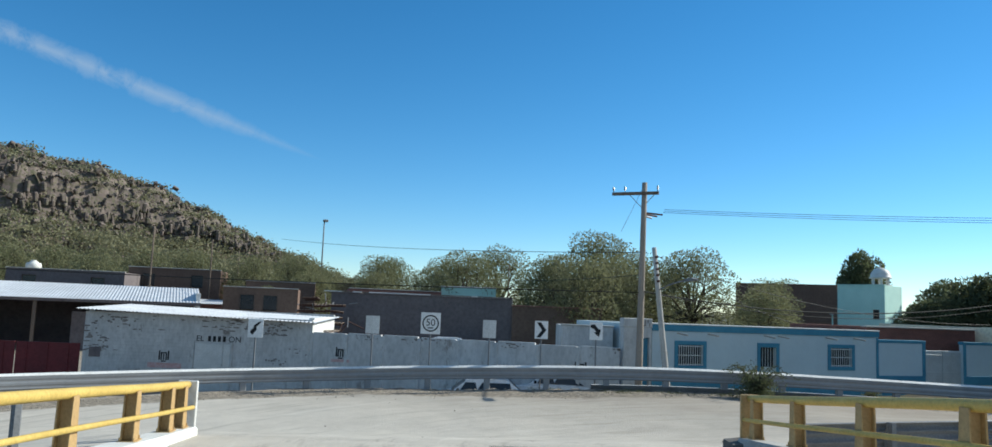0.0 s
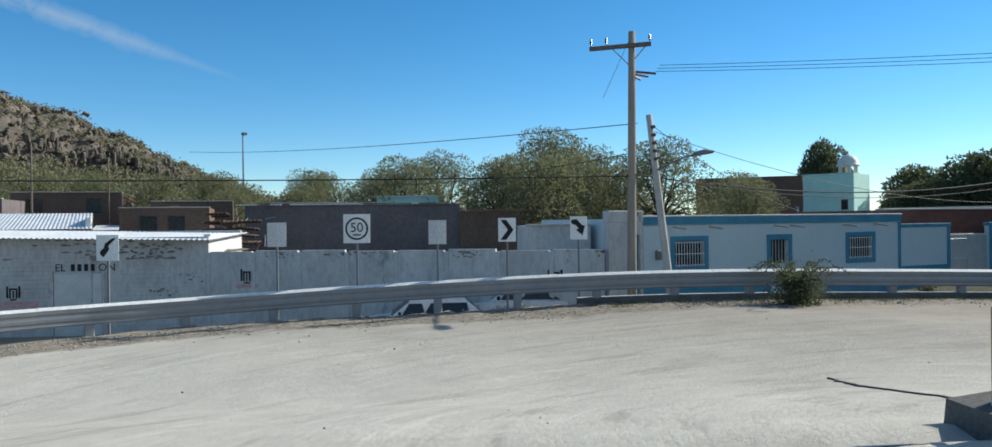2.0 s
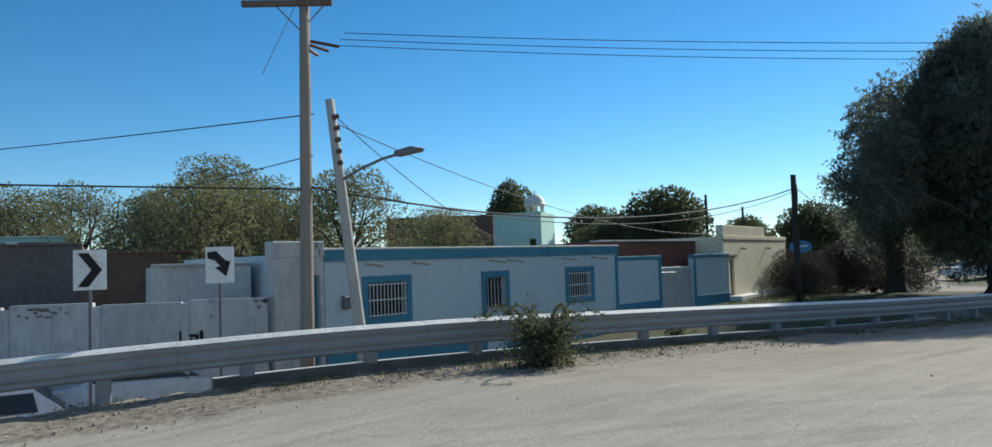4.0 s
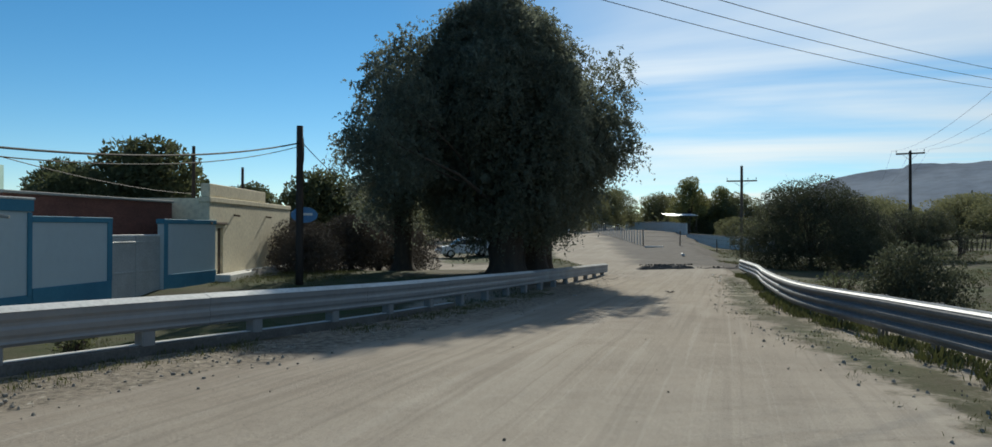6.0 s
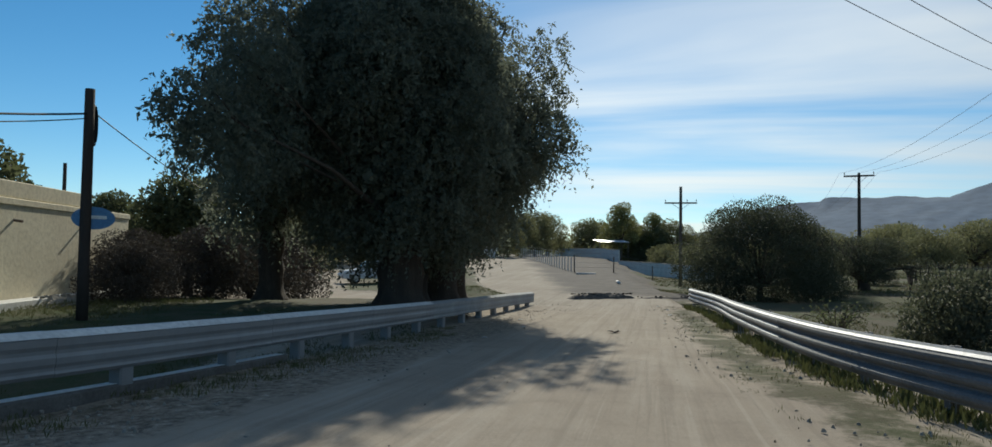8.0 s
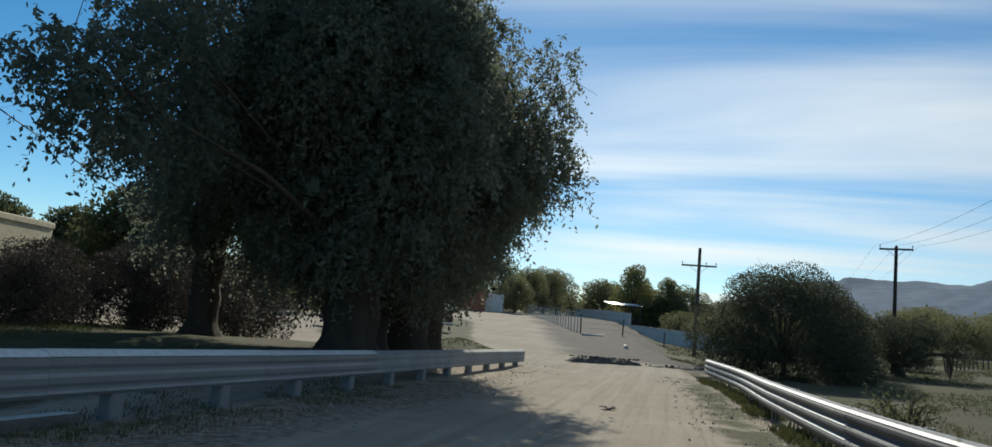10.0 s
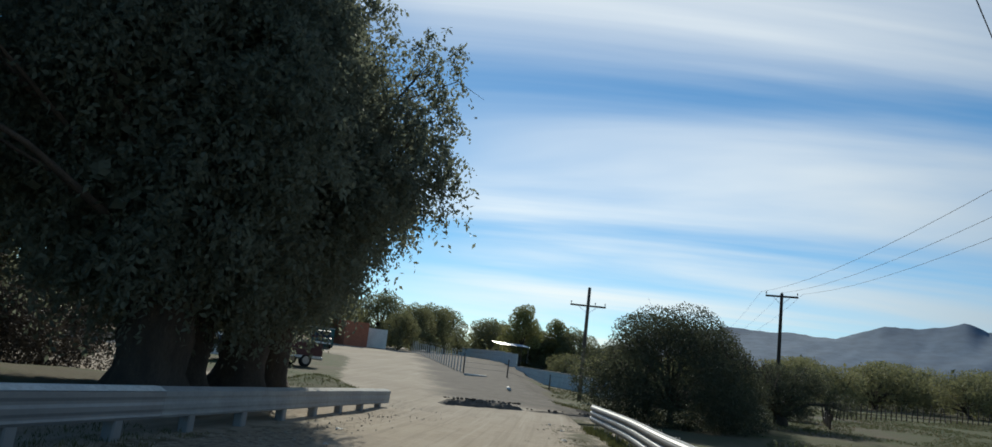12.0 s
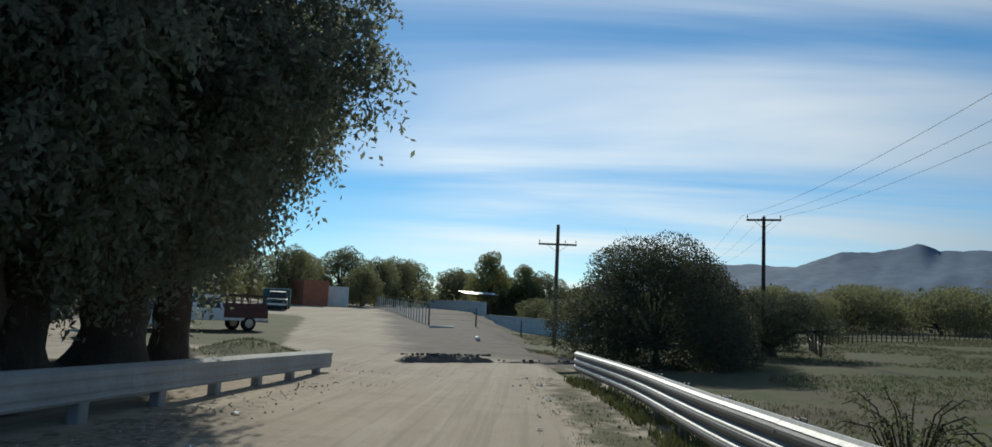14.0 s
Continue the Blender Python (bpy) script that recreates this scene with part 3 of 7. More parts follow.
def build_ground():
    def axis(lo, hi, fine, far):
        inner = np.arange(lo, hi + fine, fine)
        grow, out = fine, []
        e = hi
        while e < far:
            grow *= 1.13
            e += grow
            out.append(e)
        grow, back = fine, []
        e = lo
        while e > -far:
            grow *= 1.13
            e -= grow
            back.append(e)
        return np.r_[back[::-1], inner, out]

    xs, ys = axis(-6, 64, 0.45, 3600), axis(-10, 27, 0.4, 3600)
    gx, gy = np.meshgrid(xs, ys, indexing="ij")
    z, verge, pale, murk, grit = land(gx, gy)
    for i, x in enumerate(xs):
        if -30 < x < 160:
            for j, y in enumerate(ys):
                if -60 < y < 60:
                    z[i, j] += 0.04 * grit[i, j] * noise.noise((x * 2.1, y * 2.1, 11)) + 0.035 * noise.noise((x * 0.45, y * 0.45, 0)) + 0.02 * noise.noise((x * 1.6, y * 1.6, 3)) + 0.10 * verge[i, j] * noise.noise((x * 0.3, y * 0.3, 7))
    data = bpy.data.meshes.new("ground")
    verts = np.stack([gx, gy, z], -1).reshape(-1, 3)
    nx, ny = gx.shape
    i = np.arange(nx * ny).reshape(nx, ny)
    faces = np.stack([i[:-1, :-1], i[1:, :-1], i[1:, 1:], i[:-1, 1:]], -1).reshape(-1, 4)
    data.from_pydata(verts.tolist(), [], faces.tolist())
    data.polygons.foreach_set("use_smooth", [True] * len(data.polygons))
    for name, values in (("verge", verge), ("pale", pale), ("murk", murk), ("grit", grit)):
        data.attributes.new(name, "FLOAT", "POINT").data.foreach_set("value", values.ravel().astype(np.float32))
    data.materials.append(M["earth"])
    data.update()
    return tagged(new("ground", data), "pale dusty dirt road and dry grassy earth", "ground", kind="structure")


build_ground()


def build_deck():
    """The end of the bridge on which the road comes in."""
    shape = Shape()
    for s0, s1 in ((-44, -26), (-26, -8), (-8, 0)):
        verts = []
        for s in (s0, s1):
            wide = -4.55 + 0.26 * min(8, -s)
            for l, drop in ((wide, 0), (4.6, 0), (4.6, 0.5), (wide, 0.5)):
                p = JOINT + AXIS * s + ACROSS * l
                verts.append((p[0], p[1], 0.82 - 0.068 * s - drop))
        shape.put(verts, [(0, 1, 5, 4), (1, 2, 6, 5), (2, 3, 7, 6), (3, 0, 4, 7), (0, 3, 2, 1), (4, 5, 6, 7)])
    data = shape.mesh("bridge_deck")
    data.attributes.new("pale", "FLOAT", "POINT").data.foreach_set("value", [0.9] * len(data.vertices))
    data.materials.append(M["earth"])
    tagged(new("bridge_deck", data), "dust-covered concrete bridge deck", "bridge", kind="structure")


build_deck()


# ---- guard rails ----
def rail_profile():
    """Depth and height of a three-fold beam, from the top down."""
    pts = []
    for k in range(3):
        top = -0.02 - k * 0.162
        pts += [(0.0, top), (0.04, top - 0.028), (0.056, top - 0.055), (0.056, top - 0.085), (0.04, top - 0.112), (0.0, top - 0.14)]
    return [(-0.055, -0.012), (-0.05, 0.0), (-0.006, 0.004)] + pts + [(-0.006, pts[-1][1] - 0.02)]


PROFILE = rail_profile()


def beam(line, side):
    """One length of beam along a line of top points; side is 1 where the road lies to the line's left."""
    shape, n, rows = Shape(), len(PROFILE), []
    for i, p in enumerate(line):
        d = line[min(i + 1, len(line) - 1)] - line[max(i - 1, 0)]
        d = d[:2] / np.linalg.norm(d[:2])
        out = np.array([-d[1], d[0]]) * side
        for back in (0.0, -0.007):
            rows.append([(p[0] + out[0] * (u + back), p[1] + out[1] * (u + back), p[2] + v) for u, v in PROFILE])
    verts = [v for r in rows for v in r]
    faces = []
    for i in range(len(line) - 1):
        a, b, c, d = (2 * i) * n, (2 * i + 2) * n, (2 * i + 1) * n, (2 * i + 3) * n
        for k in range(n - 1):
            faces.append((a + k, b + k, b + k + 1, a + k + 1))
            faces.append((c + k + 1, d + k + 1, d + k, c + k))
        faces.append((a, c, d, b))
        faces.append((a + n - 1, b + n - 1, d + n - 1, c + n - 1))
    for base in (0, 2 * (len(line) - 1) * n):
        for k in range(n - 1):
            faces.append((base + k, base + k + 1, base + n + k + 1, base + n + k))
    return shape.put(verts, faces)


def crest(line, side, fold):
    """A thin strip along the upper slope of one fold, its sun glint painted white; the uppermost runs over the rim."""
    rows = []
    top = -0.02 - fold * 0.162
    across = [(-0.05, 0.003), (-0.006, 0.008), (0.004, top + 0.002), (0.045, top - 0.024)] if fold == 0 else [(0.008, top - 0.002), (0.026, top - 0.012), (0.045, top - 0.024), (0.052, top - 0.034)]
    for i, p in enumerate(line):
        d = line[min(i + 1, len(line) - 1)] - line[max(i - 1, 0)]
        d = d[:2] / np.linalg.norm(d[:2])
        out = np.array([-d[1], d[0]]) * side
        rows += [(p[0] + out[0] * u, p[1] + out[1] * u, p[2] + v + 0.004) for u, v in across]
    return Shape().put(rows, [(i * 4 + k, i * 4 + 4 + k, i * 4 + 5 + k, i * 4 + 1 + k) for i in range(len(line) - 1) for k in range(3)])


def rail_post_mesh():
    shape = Shape()
    shape.box((0, 0, -0.42), (0.10, 0.012, 0.92), bevel=0.003)
    for s in (-1, 1):
        shape.box((0, 0.055 * s, -0.42), (0.11, 0.011, 0.92), bevel=0.003)
    shape.box((0, -0.085, -0.26), (0.11, 0.06, 0.36), bevel=0.006)
    return shape.mesh("post")


def bolt_mesh():
    return Shape().tube([(0, 0, 0), (0, 0.02, 0)], 0.018, 6).mesh("bolt")


POST, BOLT = rail_post_mesh(), bolt_mesh()


def guardrail(line, side, label, splits):
    rail = thing("guardrail", tuple(line[len(line) // 2][:2]) + (ground_z(*line[len(line) // 2][:2]),), 0, label, "guardrail")
    inv = rail.matrix_basis.inverted()
    at = 0
    while at < len(line) - 1:
        end = min(at + 8, len(line) - 1)
        mat = "galvanised" if line[at, 0] < splits else "white_steel"
        ob = part("beam", beam(line[at : end + 1] + (0, 0, 0.002 * (at // 8 % 2)), side), mat, rail, "pale worn steel beam" if mat == "white_steel" else "", place=inv)
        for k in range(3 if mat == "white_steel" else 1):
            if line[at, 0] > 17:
                part("crest", crest(line[at : end + 1] + (0, 0, 0.002 * (at // 8 % 2)), side, k), "crest_glint", ob, "sun glint painted white on the crest")
        for data, step_by in ((POST, 4), (BOLT, 8)):
            for k in range(at, end, step_by):
                d = line[k + 1, :2] - line[k, :2]
                yaw = math.degrees(math.atan2(d[1], d[0])) + (0 if side > 0 else 180)
                if data is BOLT:
                    for drop in (0.10, 0.26, 0.42):
                        out = np.array([-d[1], d[0]]) / np.linalg.norm(d) * side * 0.05
                        bolt = part("bolt", data, "steel", ob)
                        bolt.matrix_basis = pose(line[k, 0] + out[0], line[k, 1] + out[1], line[k, 2] - drop, 0, 0, yaw)
                else:
                    out = np.array([-d[1], d[0]]) / np.linalg.norm(d) * -side * 0.12
                    part("post", data, "galvanised", rail, place=inv @ pose(line[k, 0] + out[0], line[k, 1] + out[1], line[k, 2] - 0.03, 0, 0, yaw + 180))
        at = end
    return rail


def barrier_beam(line):
    """A folded beam with a wide flat top along a line of top points."""
    section = [(-0.14, -0.02), (-0.12, 0.0), (-0.02, 0.0), (0.09, -0.055), (0.089, -0.125), (0.077, -0.165), (0.076, -0.20), (0.086, -0.24), (0.084, -0.30), (0.072, -0.335), (0.071, -0.365), (0.078, -0.395), (0.06, -0.43), (-0.12, -0.43), (-0.14, -0.41)]
    verts, faces, n = [], [], len(section)
    for i, p in enumerate(line):
        d = line[min(i + 1, len(line) - 1)] - line[max(i - 1, 0)]
        d = d[:2] / np.linalg.norm(d[:2])
        verts += [(p[0] + d[1] * u, p[1] - d[0] * u, p[2] + v) for u, v in section]
    for i in range(len(line) - 1):
        faces += [(i * n + k, i * n + n + k, i * n + n + (k + 1) % n, i * n + (k + 1) % n) for k in range(n)]
    faces += [tuple(range(n)), tuple(range(len(verts) - n, len(verts)))[::-1]]
    return Shape().put(verts, faces)


def concrete_barrier(line):
    """Folded beams on square posts that stand on the kerb."""
    mid = line[len(line) // 2]
    ob = thing("guardrail", (mid[0], mid[1], ground_z(mid[0], mid[1])), 0, "long dull grey folded barrier, sun glint painted along its top", "guardrail")
    inv = ob.matrix_basis.inverted()
    post_mesh = Shape().box((0, 0, -0.72), (0.21, 0.17, 0.66), bevel=0.02).mesh("post")
    at = 0
    while at < len(line) - 1:
        end = min(at + 8, len(line) - 1)
        run = line[at : end + 1].copy()
        for i, j in ((0, 1), (-1, -2)):
            run[i] += (run[j] - run[i]) * 0.004
        part("beam", barrier_beam(run + (0, 0, 0.004 * (at // 8 % 2))), "barrier_steel" if line[at, 0] < 41 else "barrier_white", ob, "" if line[at, 0] < 41 else "whitewashed beam", place=inv)
        if line[at, 0] < 41:
            # white strip paints in the sun's glint along the sloping top
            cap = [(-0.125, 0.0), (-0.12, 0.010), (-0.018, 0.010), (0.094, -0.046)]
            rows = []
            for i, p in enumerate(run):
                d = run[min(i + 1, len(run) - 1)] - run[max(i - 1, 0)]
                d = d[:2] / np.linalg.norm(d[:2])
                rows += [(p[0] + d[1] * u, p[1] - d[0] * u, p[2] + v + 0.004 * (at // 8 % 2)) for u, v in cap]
            part("top_edge", Shape().put(rows, [(i * 4 + k, i * 4 + 4 + k, i * 4 + 5 + k, i * 4 + 1 + k) for i in range(len(run) - 1) for k in range(3)]), "white_paint", ob, "sun glint painted pale on the top edge", place=inv)
        for k in range(at + 2, end, 4):
            d = line[k + 1] - line[k]
            yaw = math.degrees(math.atan2(d[1], d[0]))
            part("post", post_mesh, "barrier_steel", ob, place=inv @ pose(line[k, 0], line[k, 1], line[k, 2], 0, 0, yaw) @ pose(0, 0.03, 0))
        at = end
    return ob


concrete_barrier(LEFT_RAIL)
guardrail(RIGHT_RAIL, 1, "grey steel guard rail along the dirt lane, glints painted on crests", 33.0)


def kerb(line, side, off, x0, x1):
    shape, pts = Shape(), [p for p in line if x0 < p[0] < x1]
    verts, faces = [], []
    for i, p in enumerate(pts):
        d = pts[min(i + 1, len(pts) - 1)] - pts[max(i - 1, 0)]
        out = np.array([-d[1], d[0]]) / np.linalg.norm(d[:2]) * -side
        for u, v in ((off, -0.2), (off, 0.14), (off + 0.05, 0.16), (off + 0.2, 0.16), (off + 0.22, 0.13), (off + 0.22, -0.9)):
            verts.append((p[0] + out[0] * u, p[1] + out[1] * u, p[2] - 0.76 + v))
    for i in range(len(pts) - 1):
        for k in range(5):
            a, b = i * 6 + k, i * 6 + 6 + k
            faces.append((a, a + 1, b + 1, b))
    faces += [tuple(range(6)), tuple(range(len(verts) - 6, len(verts)))[::-1]]
    shape.put(verts, faces)
    ob = solo("kerb", shape, "shaded_concrete", "low stained concrete kerb under the barrier posts, shade painted in", "kerb", kind="structure")
    # the sunlit top gets its own white strip over the shade-dark body
    rows = []
    for i in range(len(pts)):
        a, b = Vector(verts[i * 6 + 2]), Vector(verts[i * 6 + 3])
        rows += [a + Vector((0, 0, 0.004)), b + Vector((0, 0, 0.004)), b, a]
    top = Shape().put(rows, [(i * 4 + k, i * 4 + (k + 1) % 4, i * 4 + 4 + (k + 1) % 4, i * 4 + 4 + k) for i in range(len(pts) - 1) for k in range(4)])
    part("lit_limed_top", top, "white_paint", ob, "whitewashed top, its sunlight painted in")


kerb(LEFT_RAIL, -1, -0.06, 18.6, 36.5)


# ---- yellow bridge railings ----
def bridge_railing(points, out, label, posts, end="white_paint", foot="white_paint"):
    """A railing whose line gives x, y and the height of the top; it stands on a white concrete kerb."""
    line = spline(points, 0.4)
    p = line[0]
    rail = thing("bridge_railing", (p[0], p[1], p[2] - 0.95), 0, label, "railing", "yellow bridge railings")
    inv = rail.matrix_basis.inverted()
    part("top_rail", Shape().tube([(x, y, z - 0.06) for x, y, z in line], 0.058, 14), "yellow", rail, smooth=True, place=inv)
    ways = [line[min(i + 1, len(line) - 1)] - line[max(i - 1, 0)] for i in range(len(line))]
    ways = [np.array([-d[1], d[0]]) / np.linalg.norm(d[:2]) * -out for d in ways]
    part("lower_rail", Shape().tube([(p[0] + 0.105 * w[0], p[1] + 0.105 * w[1], p[2] - 0.40) for p, w in zip(line, ways)], 0.032, 10), "yellow", rail, smooth=True, place=inv)
    base, verts = Shape(), []
    for i, q in enumerate(line):
        d = line[min(i + 1, len(line) - 1)] - line[max(i - 1, 0)]
        nrm = np.array([-d[1], d[0]]) / np.linalg.norm(d[:2])
        for u, v in ((-0.2, -1.6), (-0.2, -0.72), (-0.17, -0.69), (0.17, -0.69), (0.2, -0.72), (0.2, -1.6)):
            verts.append((q[0] + nrm[0] * u, q[1] + nrm[1] * u, q[2] + v))
    n = len(line)
    base.put(verts, [(i * 6 + k, i * 6 + k + 1, i * 6 + k + 7, i * 6 + k + 6) for i in range(n - 1) for k in range(5)] + [tuple(range(6))[::-1], tuple(range(6 * n - 6, 6 * n))])
    part("kerb", base, foot, rail, "dusty concrete kerb", place=inv)
    web = Shape()
    flange = lambda y: web.put([(a, y + b, z) for z, half in ((-0.68, 0.105), (-0.08, 0.07)) for a, b in ((-half, -0.008), (half, -0.008), (half, 0.008), (-half, 0.008))], [(0, 1, 5, 4), (1, 2, 6, 5), (2, 3, 7, 6), (3, 0, 4, 7), (0, 3, 2, 1), (4, 5, 6, 7)])
    flange(-0.07), flange(0.07)
    web.box((0, 0, -0.38), (0.012, 0.13, 0.6), bevel=0.003)
    web.box((0, 0, -0.68), (0.27, 0.22, 0.018), bevel=0.004)
    for a in (-0.1, 0.1):
        for b in (-0.08, 0.08):
            web.tube([(a, b, -0.68), (a, b, -0.63)], 0.014, 6)
    data = web.mesh("post")
    run = np.r_[0, np.cumsum(np.linalg.norm(np.diff(line, axis=0), axis=1))]
    for far in posts:
        q = np.array([np.interp(far, run, line[:, a]) for a in range(3)])
        k = int(np.searchsorted(run, far))
        d = line[min(k + 1, n - 1)] - line[max(k - 1, 0)]
        part("post", data, "ochre", rail, place=inv @ pose(q[0], q[1], q[2], 0, 0, math.degrees(math.atan2(d[1], d[0]))))
    d = line[1] - line[0]
    yaw = math.degrees(math.atan2(d[1], d[0]))
    part("end_plate", Shape().box((-0.04, 0, -0.5), (0.06, 0.3, 1.0), bevel=0.02), end, rail, "whitewashed end plate" if end == "white_paint" else "yellow end plate, shade painted ochre", place=inv @ pose(p[0], p[1], p[2], 0, 0, yaw))
    return rail


bridge_railing([(4.2, 9.9, 1.63), (3.45, 8.4, 1.76), (2.64, 6.75, 1.92), (1.7, 4.8, 2.10), (0.6, 2.4, 2.31), (-1.2, -1.6, 2.65)], -1, "yellow steel bridge railing with tapered posts and white end", (0.3, 0.95, 2.4, 4.3, 6.2, 8.1, 10.0, 12.0, 14.0))
# this side's shade is put into its grey kerb and ochre end
bridge_railing([(12.0, 5.65, 1.70), (10.9, 3.95, 1.91), (9.8, 2.26, 2.13), (8.62, 0.45, 2.36), (7.5, -1.27, 2.52), (6, -3.6, 2.7)], 1, "yellow steel bridge railing on a concrete kerb, shade painted ochre", (0.3, 2.0, 4.0, 6.0, 8.0, 10.0), "ochre", "concrete")
# the wing wall's shade is put into its dark material
foot = Shape()
foot.put([(0, -0.4, -0.9), (0.55, -0.45, -0.9), (0.6, 0.2, -0.9), (0, 0.3, -0.9), (0, -0.4, -0.02), (0.48, -0.42, -0.08), (0.52, 0.16, -0.08), (0, 0.3, -0.02)], [(0, 1, 5, 4), (1, 2, 6, 5), (2, 3, 7, 6), (3, 0, 4, 7), (0, 3, 2, 1), (4, 5, 6, 7)])
solo("bridge_wing_wall", foot, "shaded_concrete", "low dusty concrete wing wall at the bridge end, shade painted in", "wall", place=pose(12.1, 5.5, 1.02, 0, 0, 150))
for k, (s, l) in enumerate(((-2.4, -6.0), (-2.3, -5.75))):
    p = JOINT + AXIS * s + ACROSS * l
    solo("marker_post", Shape().box((0, 0, 0.3), (0.10, 0.10, 0.95), bevel=0.015), "galvanised", "short dark steel post beside the bridge", "post", "posts beside the bridge", place=pose(p[0], p[1], ground_z(*p), 0, 0, 20))


# ---- road signs behind the outer rail ----
def flat_outline(points, y0, y1):
    return Shape().prism(points, y0, y1)


def sign(x, y, top, w, h, rz, label, face="sign_white", marks=()):
    z = ground_z(x, y) - 0.05
    ob = thing("road_sign", (x, y, z), rz, label, "road sign", "road signs along the curve")
    part("post", Shape().box((0, 0.03, (top - z - 0.1) / 2), (0.05, 0.05, top - z - 0.1), bevel=0.006), "galvanised", ob)
    part("panel", Shape().box((0, 0, top - z - h / 2), (w, 0.012, h), bevel=0.004), face, ob)
    for name, outline, mat in marks:
        part(name, flat_outline([(a, top - z - h / 2 + b) for a, b in outline], -0.012, -0.0065), mat, ob)
    return ob


def ring(r, thick, n=40):
    """A ring as one closed outline with a thin slit."""
    outer = [(r * math.cos(2 * math.pi * k / n), r * math.sin(2 * math.pi * k / n)) for k in range(n + 1)]
    inner = [((r - thick) * math.cos(2 * math.pi * k / n), (r - thick) * math.sin(2 * math.pi * k / n)) for k in range(n, -1, -1)]
    return outer + inner


CHEVRON = [(-0.17, 0.26), (-0.02, 0.26), (0.17, 0.0), (-0.02, -0.26), (-0.17, -0.26), (0.02, 0.0)]
ARROW = [(-0.17, -0.16), (-0.09, -0.22), (0.04, -0.04), (0.02, 0.05), (0.17, 0.2), (0.2, 0.24), (0.1, 0.22), (-0.06, 0.1), (-0.08, 0.0), (-0.17, -0.08)]
CURVE = [(-0.2, 0.22), (-0.06, 0.24), (0.09, 0.08), (0.17, 0.06), (0.1, -0.2), (-0.08, -0.04), (0.0, -0.02), (-0.08, 0.08), (-0.2, 0.12)]
sign(9.05, 23.75, 2.2, 0.52, 0.62, -33, "white sign with a black bent arrow on a steel post", marks=[("arrow", ARROW, "black")])
sign(12.75, 22.5, 2.45, 0.48, 0.62, -33, "blank pale back of a road sign on a steel post", "sign_grey")
limit = sign(14.4, 21.3, 2.64, 0.68, 0.74, -33, "white speed limit sign, 50 in a dark ring", marks=[("ring", ring(0.29, 0.045), "black")])
sign(16.2, 20.3, 2.46, 0.46, 0.62, -33, "blank pale back of a road sign on a steel post", "sign_grey")
sign(17.75, 19.35, 2.5, 0.46, 0.62, -33, "white sign with a black chevron on a steel post", marks=[("chevron", CHEVRON, "black")])
sign(19.6, 18.6, 2.52, 0.46, 0.62, -33, "white sign with a black curve arrow on a steel post", marks=[("arrow", CURVE, "black")])
curve = bpy.data.curves.new("fifty", "FONT")
curve.body, curve.size, curve.align_x, curve.align_y, curve.extrude = "50", 0.34, "CENTER", "CENTER", 0.002
numeral = new("numeral", curve)
numeral.data.materials.append(M["black"])
numeral.parent = limit
numeral.matrix_basis = pose(0, -0.012, 2.64 - 0.37 - limit.location.z + 0.02, 90, 0, 0)
part("small_line", Shape().box((0, -0.009, 2.64 - 0.37 - limit.location.z - 0.16), (0.2, 0.005, 0.035), bevel=0.001), "black", limit)


# ---- poles and lines ----
def pole(x, y, top, r0, r1, mat, label, base=None, lean=(0, 0), name="utility_pole", group=""):
    z = ground_z(x, y) - 0.1 if base is None else base
    ob = thing(name, (x, y, z), 0, label, "utility pole", group)
    h = top - z
    pts = [(lean[0] * t, lean[1] * t, h * t) for t in (0, 0.25, 0.5, 0.75, 1)]
    part("shaft", Shape().tube(pts, [r0 + (r1 - r0) * t for t in (0, 0.25, 0.5, 0.75, 1)], 12), mat, ob, smooth=True)
    return ob, h


def crossarm(ob, z, half, yaw, mat="wood", pins=(-0.95, -0.45, 0.95), brace=True, off=0.0):
    arm = part("crossarm", Shape().box((off, 0, 0), (2 * half, 0.10, 0.12), bevel=0.01), mat, ob, place=pose(0, 0, z, 0, 0, yaw))
    for k in pins:
        pin = Shape().tube([(k * half + off, 0, 0.06), (k * half + off, 0, 0.14)], 0.012, 6)
        for zz, r in ((0.13, 0.035), (0.17, 0.05), (0.21, 0.03), (0.24, 0.04)):
            pin.tube([(k * half + off, 0, zz), (k * half + off, 0, zz + 0.035)], [r, r * 0.7], 8)
        part("insulator", pin, "ceramic", arm)
    if brace:
        b = Shape()
        for s in (-1, 1):
            b.tube([(s * half * 0.55, 0.03, -0.03), (0, 0.07, -0.55)], 0.014, 6)
        part("brace", b, "steel", arm)


p1, h1 = pole(21.9, 18.87, 7.86, 0.15, 0.10, "pale_wood", "tall grey wooden power pole with one crossarm", lean=(0.12, -0.02))
crossarm(p1, h1 - 0.42, 0.9, -57, "wood", off=-0.25)
strain = Shape()
for k in range(3):
    strain.tube([(0.1, 0.02 * k, h1 - 1.15 - 0.05 * k), (0.75, -0.35 + 0.3 * k, h1 - 1.2 - 0.04 * k)], 0.035, 8)
part("strain_insulator", strain, "ceramic", p1)
part("guy_wire", Shape().tube([(0, 0, h1 - 0.3), (-0.55, 0.5, h1 - 1.9)], 0.008, 5), "steel", p1)
p2, h2 = pole(22.27, 17.58, 5.32, 0.13, 0.085, "concrete", "leaning grey concrete lamp pole with cable spools", lean=(-0.58, 0.36))
for k in range(5):
    part("spool", Shape().tube([(-0.56 + 0.02 * k, 0.30, h2 - 0.35 - 0.22 * k), (-0.6 + 0.02 * k, 0.16, h2 - 0.35 - 0.22 * k)], 0.05, 8), "ceramic", p2)
